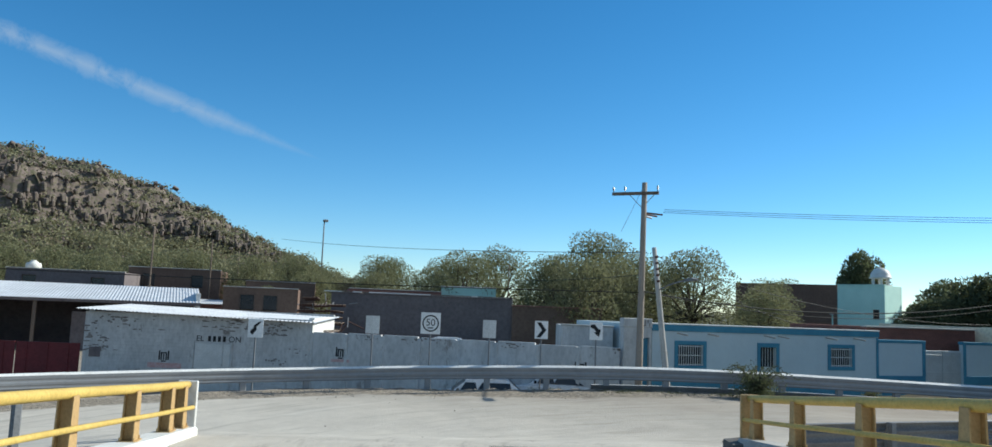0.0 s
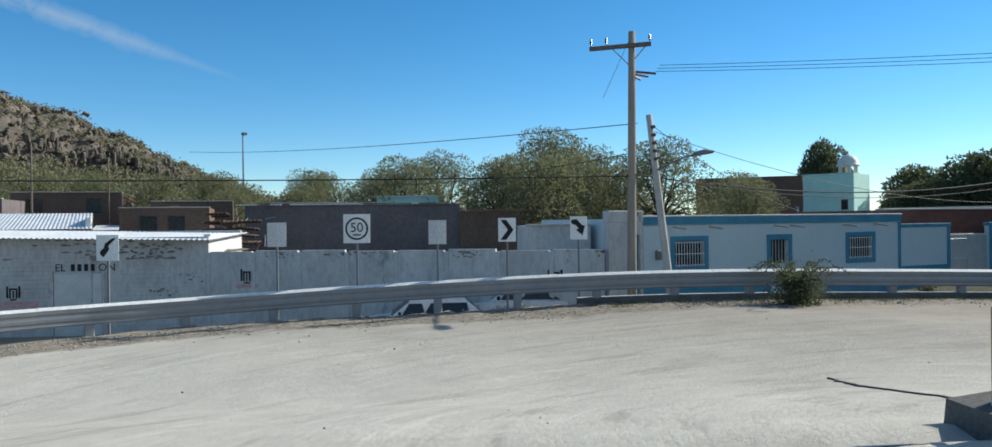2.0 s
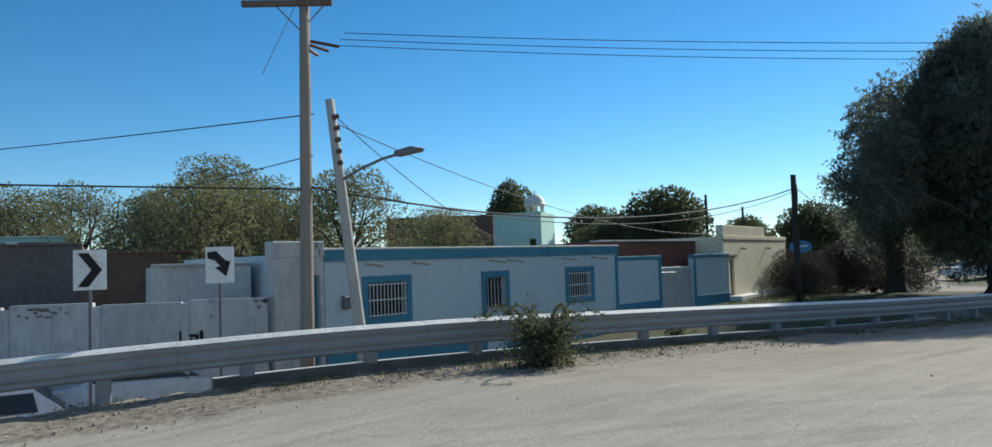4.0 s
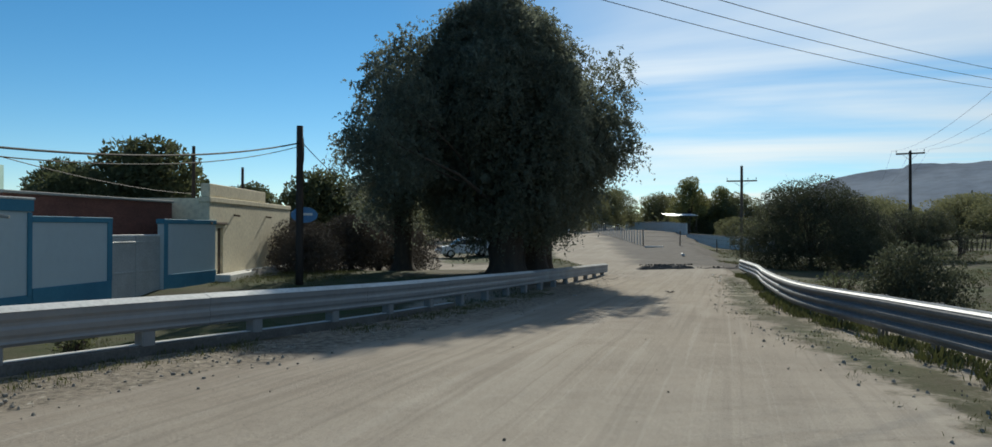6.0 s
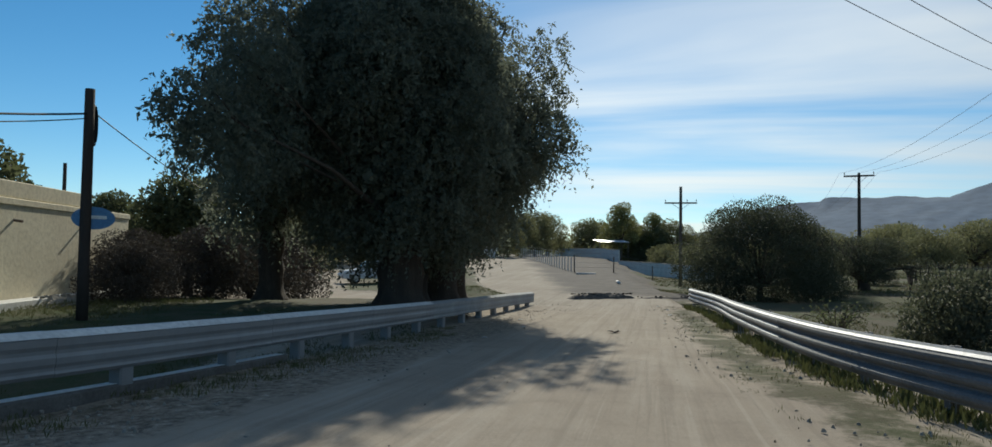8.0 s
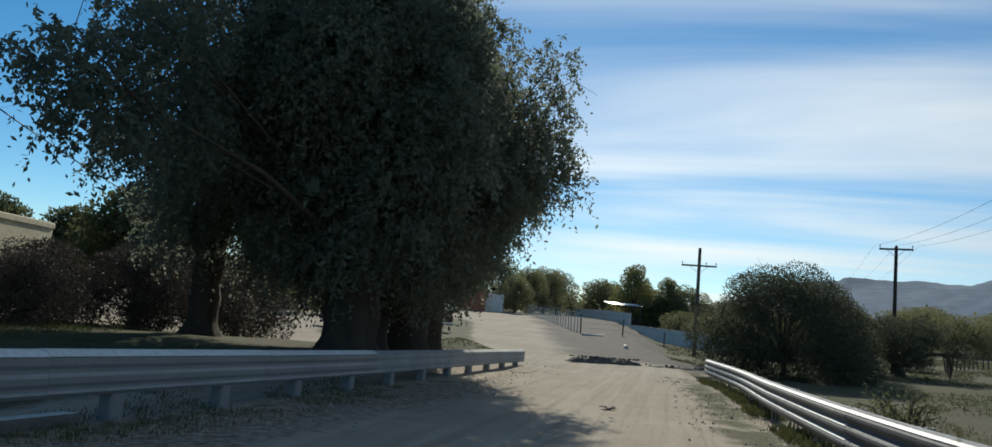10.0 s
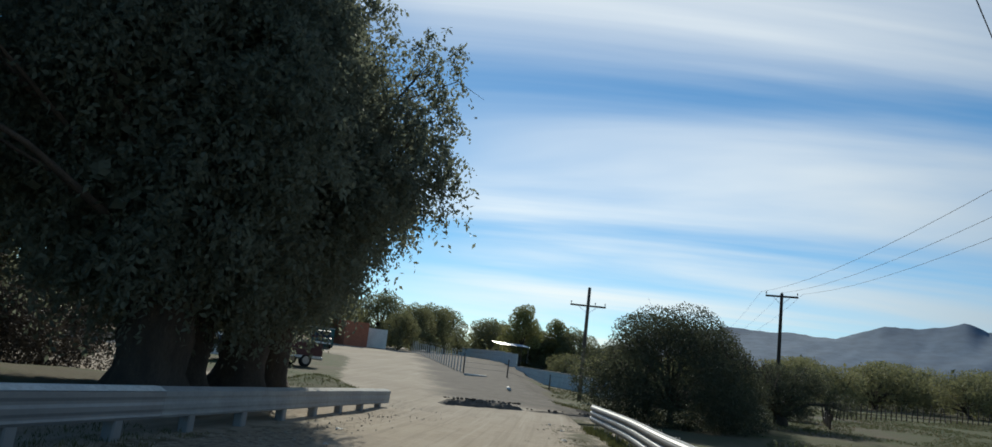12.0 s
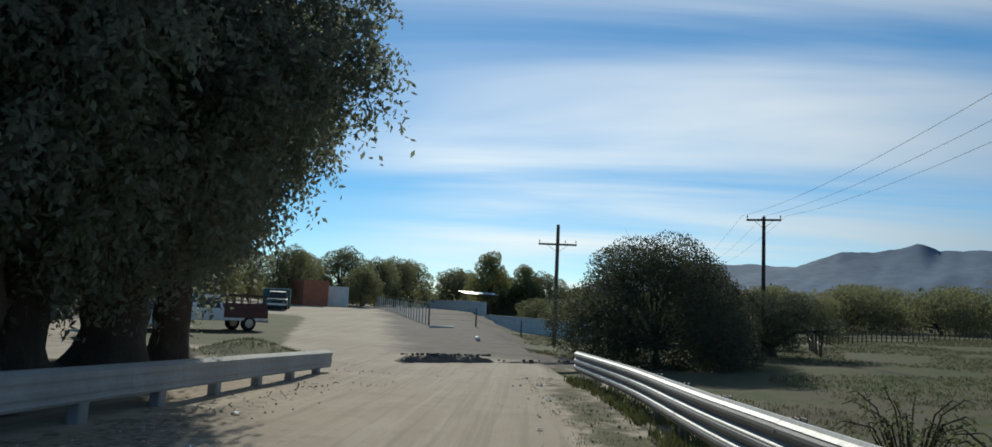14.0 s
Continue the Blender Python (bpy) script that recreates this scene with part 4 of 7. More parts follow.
arm = part("lamp_arm", Shape().tube([(-0.42, 0.25, h2 - 1.55), (-0.48, -0.3, h2 - 1.38), (-0.58, -0.9, h2 - 1.26), (-0.65, -1.35, h2 - 1.22)], 0.028, 8), "galvanised", p2, smooth=True)
head = Shape().prism([(-0.05, -0.04), (0.5, -0.05), (0.56, 0.0), (0.4, 0.06), (0.0, 0.05)], -0.1, 0.1)
part("lamp_head", head, "galvanised", arm, place=pose(-0.64, -1.3, h2 - 1.22, 0, -4, -98))
p3, h3 = pole(41.4, 12.8, 5.02, 0.12, 0.10, "dark_wood", "dark wooden pole with a cable coil and an oval sign")
coil = Shape()
for k in range(3):
    coil.tube([(0.16 + 0.16 * math.sin(a), -0.06 + 0.03 * k, h3 - 0.75 + 0.42 * math.cos(a)) for a in np.linspace(0, 2 * math.pi, 19)], 0.022, 6)
part("cable_coil", coil, "cloth", p3)
oval = Shape().prism([(0.42 * math.cos(a), 0.24 * math.sin(a)) for a in np.linspace(0, 2 * math.pi, 28, endpoint=False)], -0.01, 0.01)
plate = part("oval_plate", oval, "sign_blue", p3, "blue oval sign plate", place=pose(0.08, -0.13, h3 - 2.72, 0, 0, -62))
part("lettering", Shape().box((0, -0.016, 0.02), (0.5, 0.006, 0.07), bevel=0.001), "sign_white", plate)
p4, h4 = pole(42.2, -11.6, 6.75, 0.15, 0.10, "dark_wood", "dark wooden power pole with two crossarms in the field", lean=(0.05, 0.05))
crossarm(p4, h4 - 0.2, 0.82, 55, "dark_wood", pins=(-0.97, 0.0, 0.97))
crossarm(p4, h4 - 1.25, 0.95, 55, "dark_wood", pins=(-0.9, -0.5))
p5, h5 = pole(74.2, -27.7, 7.95, 0.14, 0.10, "dark_wood", "wooden power pole with a single crossarm")
crossarm(p5, h5 - 0.2, 1.0, 52, "dark_wood", pins=(-0.95, 0.0, 0.95))
p6, h6 = pole(81.9, -17.5, 7.35, 0.15, 0.11, "wood", "wooden power pole with a crossarm below its top")
crossarm(p6, h6 - 1.3, 1.25, 67, "wood", pins=(-0.95, -0.4, 0.95))
p7, h7 = pole(34.6, 88.5, 12.6, 0.12, 0.07, "galvanised", "tall thin steel light mast behind the houses", base=0, name="light_mast")
part("lamp_head", Shape().box((0.1, -0.2, h7 - 0.1), (0.6, 0.35, 0.3), bevel=0.05), "galvanised", p7)
for x, y, top in ((12, 66, 8.3), (18, 72, 8.0), (22, 78, 7.5), (44.5, 62, 7.2), (120, -2, 6.5), (150, -18, 6.5), (46.5, 17.5, 4.9), (52.5, 17.2, 4.6)):
    pole(x, y, top, 0.08, 0.06, "wood" if x < 46 else "dark_wood", "thin distant wooden cable pole", group="far thin poles")


def cable(a, b, sag, r, label, group="overhead cables"):
    a, b = Vector(a), Vector(b)
    pts = []
    for k in range(25):
        t = k / 24
        p = a.lerp(b, t)
        p.z -= 4 * sag * t * (1 - t)
        pts.append(p)
    solo("overhead_cable", Shape().tube(pts, r, 5), "cloth", label, "cable", group)


top1 = Vector((22.2, 18.65, 7.8))
WIRE_END = (22.5, 65.5, 8.12)
# the three power lines over the road to the field pole, and on beyond it
for k, off in enumerate((-1.0, 0.0, 1.0)):
    cable(top1 + Vector((0.45 + 0.3 * off, -0.2 + 0.35 * off, -1.0)), (42.2 + 0.6 * off, -11.6 + 0.86 * off, 6.8), 0.55, 0.008, "thin black power line over the road")
    cable((42.2 + 0.6 * off, -11.6 + 0.86 * off, 6.8), (74.2 + 0.8 * off, -27.7 + off, 8.0), 0.5, 0.007, "thin black power line over the field")
    cable((74.2 + 0.8 * off, -27.7 + off, 8.0), (130 + off, -60 + off, 9.0), 0.6, 0.007, "thin black power line over the field")
cable(top1 + Vector((-0.1, 0.1, -2.6)), WIRE_END, 0.3, 0.014, "black cable from the power pole to the houses")
cable((22.0, 18.7, 4.35), (34.6, 60, 5.6), 0.4, 0.012, "black cable from the power pole to the houses")
cable((22.0, 18.75, 3.72), (41.4, 12.8, 4.5), 0.85, 0.022, "thick black telephone cable above the blue house")
cable((21.8, 17.9, 3.62), (41.4, 12.8, 4.4), 0.95, 0.012, "thin black cable above the blue house")
cable((21.7, 17.95, 5.1), (34, 21, 2.7), 0.3, 0.010, "thin black drop cable to the blue house")
cable((21.72, 17.94, 4.9), (43, 16.5, 3.0), 0.6, 0.010, "thin black drop cable to the beige house")
cable((41.4, 12.8, 4.6), (62, 12, 3.6), 0.4, 0.014, "black cable from the dark pole")
cable((-30, 40, 4.5), (22, 18.8, 3.68), 0.5, 0.016, "thick black telephone cable")


# ---- blue and white house ----
HOUSE_RZ = -12.18


def wall_with_holes(x0, x1, z0, z1, y0, y1, holes):
    """A wall along x with real openings (x, x, z, z)."""
    shape = Shape()
    xs = sorted({x0, x1, *(v for h in holes for v in h[:2])})
    for a, b in zip(xs, xs[1:]):
        mid = (a + b) / 2
        cuts = sorted((h[2], h[3]) for h in holes if h[0] < mid < h[1])
        z = z0
        for lo, hi in cuts + [(z1, z1)]:
            if lo > z:
                shape.put([(x, y, v) for x in (a, b) for y in (y0, y1) for v in (z, lo)], [(0, 4, 5, 1), (2, 3, 7, 6), (0, 1, 3, 2), (4, 6, 7, 5), (1, 5, 7, 3), (0, 2, 6, 4)])
            z = hi
    index, verts, faces = {}, [], []
    for v in shape.verts:
        key = tuple(round(c, 4) for c in v)
        if key not in index:
            index[key] = len(verts)
            verts.append(v)
    for f in shape.faces:
        faces.append(tuple(index[tuple(round(c, 4) for c in shape.verts[k])] for k in f))
    shape.verts, shape.faces = verts, faces
    return shape


def barred_window(parent, x0, x1, z0, z1, bars, trim=0.16, sill=True):
    """Painted surround, dark pane behind, and white iron bars in front. Its own group of parts under one frame."""
    w, h, cx, cz = x1 - x0, z1 - z0, (x0 + x1) / 2, (z0 + z1) / 2
    s = Shape()
    s.box((cx, -0.016, z1 - trim / 2), (w, 0.036, trim), bevel=0.006)
    s.box((cx, -0.016, z0 + trim / 2), (w, 0.036, trim), bevel=0.006)
    for a in (x0 + trim / 2, x1 - trim / 2):
        s.box((a, -0.016, cz), (trim, 0.035, h - 2 * trim), bevel=0.006)
    frame_ob = part("window_surround", s, "house_blue", parent, "blue painted window surround")
    part("pane", Shape().box((cx, 0.16, cz), (w - 2 * trim + 0.02, 0.02, h - 2 * trim + 0.02), bevel=0.002), "glass", frame_ob, "dark glass pane")
    ix0, ix1 = x0 + trim, x1 - trim
    bar = Shape().tube([(0, 0, 0), (0, 0, h - 2 * trim - 0.02)], 0.011, 6).mesh("bar")
    for k in range(bars):
        part("bar", bar, "white_bar", frame_ob, place=pose(ix0 + (ix1 - ix0) * (k + 0.5) / bars, -0.02, z0 + trim + 0.01))
    for f in (0.06, 0.5, 0.94):
        part("cross_bar", Shape().box((cx, -0.012, z0 + trim + f * (h - 2 * trim)), (ix1 - ix0, 0.012, 0.028), bevel=0.002), "white_bar", frame_ob)
    return frame_ob


def blue_house():
    base = -0.55
    ob = thing("blue_house", (24.6, 19.75, 0), HOUSE_RZ, "low flat-roofed house, white walls with blue bands", "house")
    holes = [(0.2, 1.4, 0.88, 1.71), (4.24, 5.06, -0.35, 1.68), (7.98, 9.17, 0.92, 1.72)]
    part("wall", wall_with_holes(-1.0, 10.7, base, 2.46, 0, 0.3, holes), "house_white", ob)
    side = Shape()
    side.box((10.55, 3.4, 0.95), (0.3, 6.2, 3.0), bevel=0.01)
    side.box((-0.85, 3.4, 0.95), (0.3, 6.2, 3.0), bevel=0.01)
    side.box((4.85, 6.6, 0.95), (11.7, 0.3, 3.0), bevel=0.01)
    part("side_wall", side, "house_white", ob)
    part("roof", Shape().box((4.85, 3.3, 2.3), (11.1, 6.3, 0.16), bevel=0.01), "concrete", ob)
    part("parapet_band", Shape().box((4.85, -0.02, 2.37), (11.75, 0.05, 0.26), bevel=0.006), "house_blue", ob, "blue painted parapet band")
    part("coping", Shape().box((4.85, 0.12, 2.52), (11.8, 0.36, 0.05), bevel=0.012), "white_paint", ob)
    part("base_band", wall_with_holes(-1.0, 10.7, base, 0.42, -0.02, -0.002, [(4.24, 5.06, -0.35, 1.68)]), "house_blue", ob, "blue painted base band")
    part("corner_band", Shape().box((10.63, -0.018, 1.3), (0.13, 0.034, 1.84), bevel=0.006), "house_blue", ob)
    barred_window(ob, 0.04, 1.56, 0.72, 1.87, 11)
    barred_window(ob, 7.82, 9.33, 0.76, 1.88, 10)
    # the door: surround, leaf and a barred light
    s = Shape()
    s.box((4.65, -0.016, 1.77), (1.14, 0.036, 0.18), bevel=0.006)
    for a in (4.16, 5.14):
        s.box((a, -0.016, 0.66), (0.16, 0.035, 2.04), bevel=0.006)
    door = part("door_surround", s, "house_blue", ob, "blue painted door surround")
    part("door_leaf", Shape().box((4.65, 0.14, 0.26), (0.82, 0.05, 1.2), bevel=0.01), "house_white", door, "white metal door leaf")
    part("pane", Shape().box((4.65, 0.16, 1.27), (0.82, 0.02, 0.82), bevel=0.002), "glass", door)
    bar = Shape().tube([(0, 0, 0), (0, 0, 0.8)], 0.011, 6).mesh("bar")
    for k in range(6):
        part("bar", bar, "white_bar", door, place=pose(4.3 + 0.14 * k, 0.1, 0.87))
    spout = Shape().tube([(0, 0.02, 0), (0.12, -0.52, -0.07)], 0.035, 8).mesh("rain_spout")
    for a in (0.18, 1.64, 4.44, 5.17, 7.72, 9.3):
        part("rain_spout", spout, "concrete", ob, place=pose(a, -0.01, 2.17))
    part("meter_box", Shape().box((-0.45, -0.06, 1.3), (0.22, 0.14, 0.3), bevel=0.03), "galvanised", ob)
    return ob


blue_house()


def yard_walls():
    p = lambda u, v=0.0: (24.6 + 0.97749 * u + 0.21099 * v, 19.75 - 0.21099 * u + 0.97749 * v)
    for u0, u1, top, label in ((10.72, 13.5, 2.12, "white yard wall with blue bands beside the house"), (15.9, 18.9, 2.12, "white and blue yard wall beyond the gate")):
        x, y = p(u0)
        ob = thing("yard_wall", (x, y, 0), HOUSE_RZ, label, "wall", "blue and white yard walls")
        w = u1 - u0
        part("wall", Shape().box((w / 2, 0.1, 0.75), (w, 0.2, 2.7), bevel=0.01), "house_white", ob)
        part("top_band", Shape().box((w / 2, 0.1, top - 0.04), (w + 0.06, 0.26, 0.14), bevel=0.012), "house_blue", ob)
        part("base_band", Shape().box((w / 2, -0.012, 0.0), (w, 0.03, 1.1), bevel=0.006), "house_blue", ob)
        part("edge_band", Shape().box((w - 0.08 if u0 < 12 else 0.09, -0.014, 1.3), (0.18, 0.034, 1.5), bevel=0.006), "house_blue", ob)
    x, y = p(13.5)
    gate = thing("yard_gate", (x, y, 0), HOUSE_RZ, "pale grey sheet metal gate between yard walls", "gate")
    for k in range(2):
        leaf = part("gate_leaf", Shape().box((0.62 + 1.17 * k, 0.12, 0.7), (1.15, 0.04, 1.9), bevel=0.01), "sign_grey", gate)
        for z in (-0.1, 0.7, 1.5):
            part("stiffener", Shape().box((0.62 + 1.17 * k, 0.095, z), (1.12, 0.02, 0.05), bevel=0.004), "sign_grey", leaf)
    part("top_bar", Shape().box((1.2, 0.12, 1.68), (2.36, 0.05, 0.06), bevel=0.01), "white_bar", gate)
    # a white pier and a blue door between the house and the low wall
    x, y = p(-2.1)
    pier = thing("white_pier", (x, y, 0), HOUSE_RZ, "whitewashed masonry pier with a blue door", "wall")
    part("wall", wall_with_holes(-0.2, 1.05, -1.2, 2.35, -0.05, 0.25, [(0.55, 0.95, -0.5, 1.95)]), "limed_wall", pier)
    part("door_leaf", Shape().box((0.75, 0.1, 0.7), (0.42, 0.05, 2.45), bevel=0.01), "house_blue", pier, "blue painted door leaf")
    part("pier_head", Shape().box((0.42, 0.1, 2.52), (1.3, 0.34, 0.36), bevel=0.02), "limed_wall", pier, "whitewashed head with dark stains")
    for dx, dz, w, h in ((0.6, 2.58, 0.06, 0.16), (0.74, 2.54, 0.05, 0.22), (0.86, 2.6, 0.05, 0.12), (0.68, 2.42, 0.18, 0.04), (0.93, 2.45, 0.04, 0.14)):
        part("stain", Shape().box((dx, -0.072, dz), (w, 0.006, h), bevel=0.001), "bare_brick", pier)


yard_walls()


def block(name, place, size, rz, mat, label, category="house", roof="concrete", top=None, openings=()):
    """A plain masonry building: walls with thickness, a roof slab set in, a coping, and openings as dark recesses with frames."""
    ob = thing(name, place, rz, label, category)
    w, d, h = size
    holes = [(x, x + a, z, z + b) for x, z, a, b in openings]
    part("front_wall", wall_with_holes(0, w, -1.0, h, 0, 0.3, holes), mat, ob)
    part("back_wall", Shape().box((w / 2, d - 0.15, h / 2 - 0.5), (w, 0.3, h + 1), bevel=0.01), mat, ob)
    for x in (0.15, w - 0.15):
        part("side_wall", Shape().box((x, d / 2, h / 2 - 0.5), (0.3, d - 0.6, h + 1), bevel=0.01), mat, ob)
    part("roof", Shape().box((w / 2, d / 2, h - 0.25), (w - 0.6, d - 0.6, 0.15), bevel=0.01), roof, ob)
    part("coping", Shape().box((w / 2, 0.13, h + 0.03), (w + 0.06, 0.4, 0.07), bevel=0.015), top or mat, ob)
    for x, z, a, b in openings:
        fr = Shape()
        fr.box((x + a / 2, 0.1, z + b - 0.03), (a, 0.06, 0.06), bevel=0.006)
        for xx in (x + 0.03, x + a - 0.03):
            fr.box((xx, 0.1, z + b / 2), (0.06, 0.06, b - 0.12), bevel=0.006)
        f = part("window_frame", fr, "wood", ob)
        part("pane", Shape().box((x + a / 2, 0.14, z + b / 2), (a - 0.1, 0.02, b - 0.1), bevel=0.002), "glass", f)
    return ob


# beige house beyond the yard walls: its long side looks back along the road
def beige_house():
    ob = thing("beige_house", (42.7, 15.85, 0), 0, "beige rendered house with stepped parapet", "house")
    outline_u = math.degrees(math.atan2(15.2 - 15.85, 53.0 - 42.7))
    w = 10.2
    body = part("wall", wall_with_holes(0, w, -0.6, 2.72, 0, 0.3, [(0.75, 1.3, 0.1, 1.9)]), "beige", ob, place=pose(0, 0, 0, 0, 0, outline_u))
    part("door_leaf", Shape().box((1.03, 0.12, 1.0), (0.56, 0.05, 1.8), bevel=0.01), "wood", body, "ochre wooden door leaf")
    part("side_wall", Shape().box((0.15, 3.4, 1.1), (0.3, 6.2, 3.5), bevel=0.01), "beige", ob, place=pose(0, 0, 0, 0, 0, outline_u))
    part("back_wall", Shape().box((w - 0.15, 3.4, 1.1), (0.3, 6.2, 3.5), bevel=0.01), "beige", ob, place=pose(0, 0, 0, 0, 0, outline_u))
    part("parapet", Shape().box((3.2, 0.16, 3.12), (6.3, 0.30, 0.42), bevel=0.02), "beige", ob, place=pose(0, 0, 0, 0, 0, outline_u))
    part("parapet", Shape().box((5.1, 0.15, 2.81), (10.3, 0.38, 0.18), bevel=0.02), "beige", ob, place=pose(0, 0, 0, 0, 0, outline_u))
    part("roof", Shape().box((w / 2, 3.3, 2.45), (w - 0.7, 6.0, 0.15), bevel=0.01), "concrete", ob, place=pose(0, 0, 0, 0, 0, outline_u))
    part("plinth", Shape().box((w / 2 + 0.6, -0.3, 0.18), (w + 0.6, 0.55, 0.4), bevel=0.02), "white_paint", ob, "whitewashed masonry bench along the wall", place=pose(0, 0, 0, 0, 0, outline_u))
    lintel = part("lintel", Shape().box((0.8, -0.03, 2.05), (1.6, 0.06, 0.08), bevel=0.01), "wood", ob, place=pose(0, 0, 0, 0, 0, outline_u))
    for a in (2.4, 6.4):
        part("spout", Shape().tube([(a, 0.05, 2.36), (a, -0.22, 2.32)], 0.035, 8), "wood", ob, place=pose(0, 0, 0, 0, 0, outline_u))


beige_house()
block("brick_building", (35.5, 18.35, 0), (6.95, 5, 2.68), -12.18, "brick", "low red brick building behind the blue yard walls", roof="concrete", top="concrete")
block("mint_tower", (69.2, 42.3, 0), (4.4, 3.7, 6.25), -82, "mint", "mint green rooftop tower house", "tower", top="mint", openings=((3.3, 3.1, 0.6, 0.9),))
block("mint_annex", (68.4, 46.8, 0), (4.2, 3.0, 3.4), -82, "mint", "low mint green annex with a flat roof", top="white_paint")
block("far_brick_house", (64.5, 50.5, 0), (9.4, 6, 6.2), -60, "brown_wall", "tall windowless brown brick house", top="brick")
cupola = thing("cupola", (71.4, 39.3, 6.2), -82, "white domed cupola on short columns, on the tower roof", "cupola")
part("base_slab", Shape().tube([(0, 0, 0), (0, 0, 0.18)], 0.95, 16), "tank", cupola)
for k in range(6):
    a = 2 * math.pi * k / 6
    part("column", Shape().tube([(0.72 * math.cos(a), 0.72 * math.sin(a), 0.18), (0.72 * math.cos(a), 0.72 * math.sin(a), 0.75)], 0.11, 8), "tank", cupola)
dome = [(0.95, 0.75), (0.98, 0.86), (0.90, 0.9), (0.86, 1.15), (0.72, 1.42), (0.48, 1.64), (0.22, 1.75), (0.01, 1.78)]
shell = Shape()
shell.put([(r * math.cos(2 * math.pi * k / 20), r * math.sin(2 * math.pi * k / 20), z) for r, z in dome for k in range(20)], [(i * 20 + k, i * 20 + (k + 1) % 20, i * 20 + 20 + (k + 1) % 20, i * 20 + 20 + k) for i in range(7) for k in range(20)] + [tuple(range(20))[::-1]])
part("dome", shell, "tank", cupola, smooth=True)
part("finial", Shape().tube([(0, 0, 1.74), (0, 0, 1.95), (0, 0, 2.15)], [0.10, 0.06, 0.02], 8), "tank", cupola)
tank = thing("water_tank", (4.0, 74.8, 4.05), 0, "cream plastic water tank on a flat roof", "water tank")
dome = [(0.01, 1.2), (0.2, 1.18), (0.32, 1.12), (0.34, 1.06), (0.56, 0.98), (0.6, 0.88), (0.62, 0.62), (0.6, 0.6), (0.62, 0.3), (0.6, 0.06), (0.58, 0.0)]
shell = Shape()
shell.put([(r * math.cos(2 * math.pi * k / 20), r * math.sin(2 * math.pi * k / 20), z) for r, z in dome for k in range(20)], [(i * 20 + k, i * 20 + 20 + k, i * 20 + 20 + (k + 1) % 20, i * 20 + (k + 1) % 20) for i in range(10) for k in range(20)])
part("shell", shell, "tank", tank, smooth=True)
part("lid", Shape().tube([(0, 0, 1.16), (0, 0, 1.24)], 0.2, 12), "tank", tank)


# ---- yard behind the outer rail ----
def painted_emblem(ob, u, z, y):
    """A small shield painted in separate strokes."""
    for dx, dz, w, h in ((-0.2, 0.02, 0.07, 0.4), (0.2, 0.02, 0.07, 0.4), (-0.11, -0.02, 0.06, 0.34), (0.11, -0.02, 0.06, 0.34), (0, 0.12, 0.2, 0.06), (0, -0.06, 0.05, 0.26), (0, -0.24, 0.22, 0.05)):
        part("painted_stroke", Shape().box((u + dx, y, z + dz), (w, 0.006, h), bevel=0.001), "black", ob)


def flaked(ob, seed, count, xs, zs, y, size):
    """Chips where the whitewash has come off brick by brick, in crowds, dark brick showing."""
    rng = np.random.default_rng(seed)
    crowds = [(xs[0] + (xs[1] - xs[0]) * rng.random(), zs[0] + (zs[1] - zs[0]) * rng.random()) for _ in range(max(3, count // 9))]
    for k in range(count):
        cx, cz = crowds[rng.integers(len(crowds))]
        x = min(xs[1], max(xs[0], cx + rng.normal() * size * 2.2))
        z = min(zs[1], max(zs[0], cz + rng.normal() * size * 0.8))
        w, h = size * (0.25 + 0.9 * rng.random() ** 2), 0.022 + 0.035 * rng.random()
        ring_of = [(x + w * math.cos(t) * (0.6 + 0.4 * rng.random()), z + h * math.sin(t) * (0.5 + 0.5 * rng.random())) for t in np.linspace(0, 2 * math.pi, 9, endpoint=False)]
        part("flaked_patch", Shape().prism(ring_of, y - 0.004, y + 0.004), "bare_brick", ob)


def low_wall():
    a, b = Vector((13.5, 30.6)), Vector((22.3, 20.25))
    d = b - a
    yaw = math.degrees(math.atan2(d.y, d.x))
    ob = thing("yard_boundary_wall", (a.x, a.y, -1.6), yaw, "long whitewashed panel wall with flaking paint", "wall")
    n = 8
    w = d.length / n
    for k in range(n):
        part("wall_panel", Shape().box((w * (k + 0.5), 0, 1.55 + 0.02 * (k % 3)), (w - 0.14, 0.16, 3.1 + 0.02 * (k % 2)), bevel=0.015), "limed_wall", ob)
        part("pier", Shape().box((w * k, -0.01, 1.53), (0.16, 0.20, 3.08), bevel=0.02), "limed_wall", ob)
    for u in (1.45, 12.0):
        painted_emblem(ob, u, 2.28, -0.092)
        part("faded_lettering", Shape().box((u, -0.094, 1.93), (0.9, 0.006, 0.12), bevel=0.001), "faded_red", ob)
    flaked(ob, 61, 60, (0.1, d.length - 0.1), (2.90, 3.06), -0.084, 0.12)
    return ob


low_wall()


def corrugated(w, d, drop, pitch=0.18, amp=0.022):
    """A wavy sheet w wide along x, d deep along y, falling by drop towards the front."""
    shape, cols = Shape(), int(w / pitch * 4)
    verts = []
    for j, (y, z) in enumerate(((0, -drop), (d, 0))):
        for i in range(cols + 1):
            verts.append((w * i / cols, y, z + amp * math.sin(math.pi / 2 * i)))
    k = cols + 1
    verts += [(x, y, z - 0.008) for x, y, z in verts]
    faces = [(i, i + 1, k + i + 1, k + i) for i in range(cols)] + [(2 * k + i + 1, 2 * k + i, 3 * k + i, 3 * k + i + 1) for i in range(cols)]
    faces += [(i + 1, i, 2 * k + i, 2 * k + i + 1) for i in range(cols)]
    return shape.put(verts, faces)


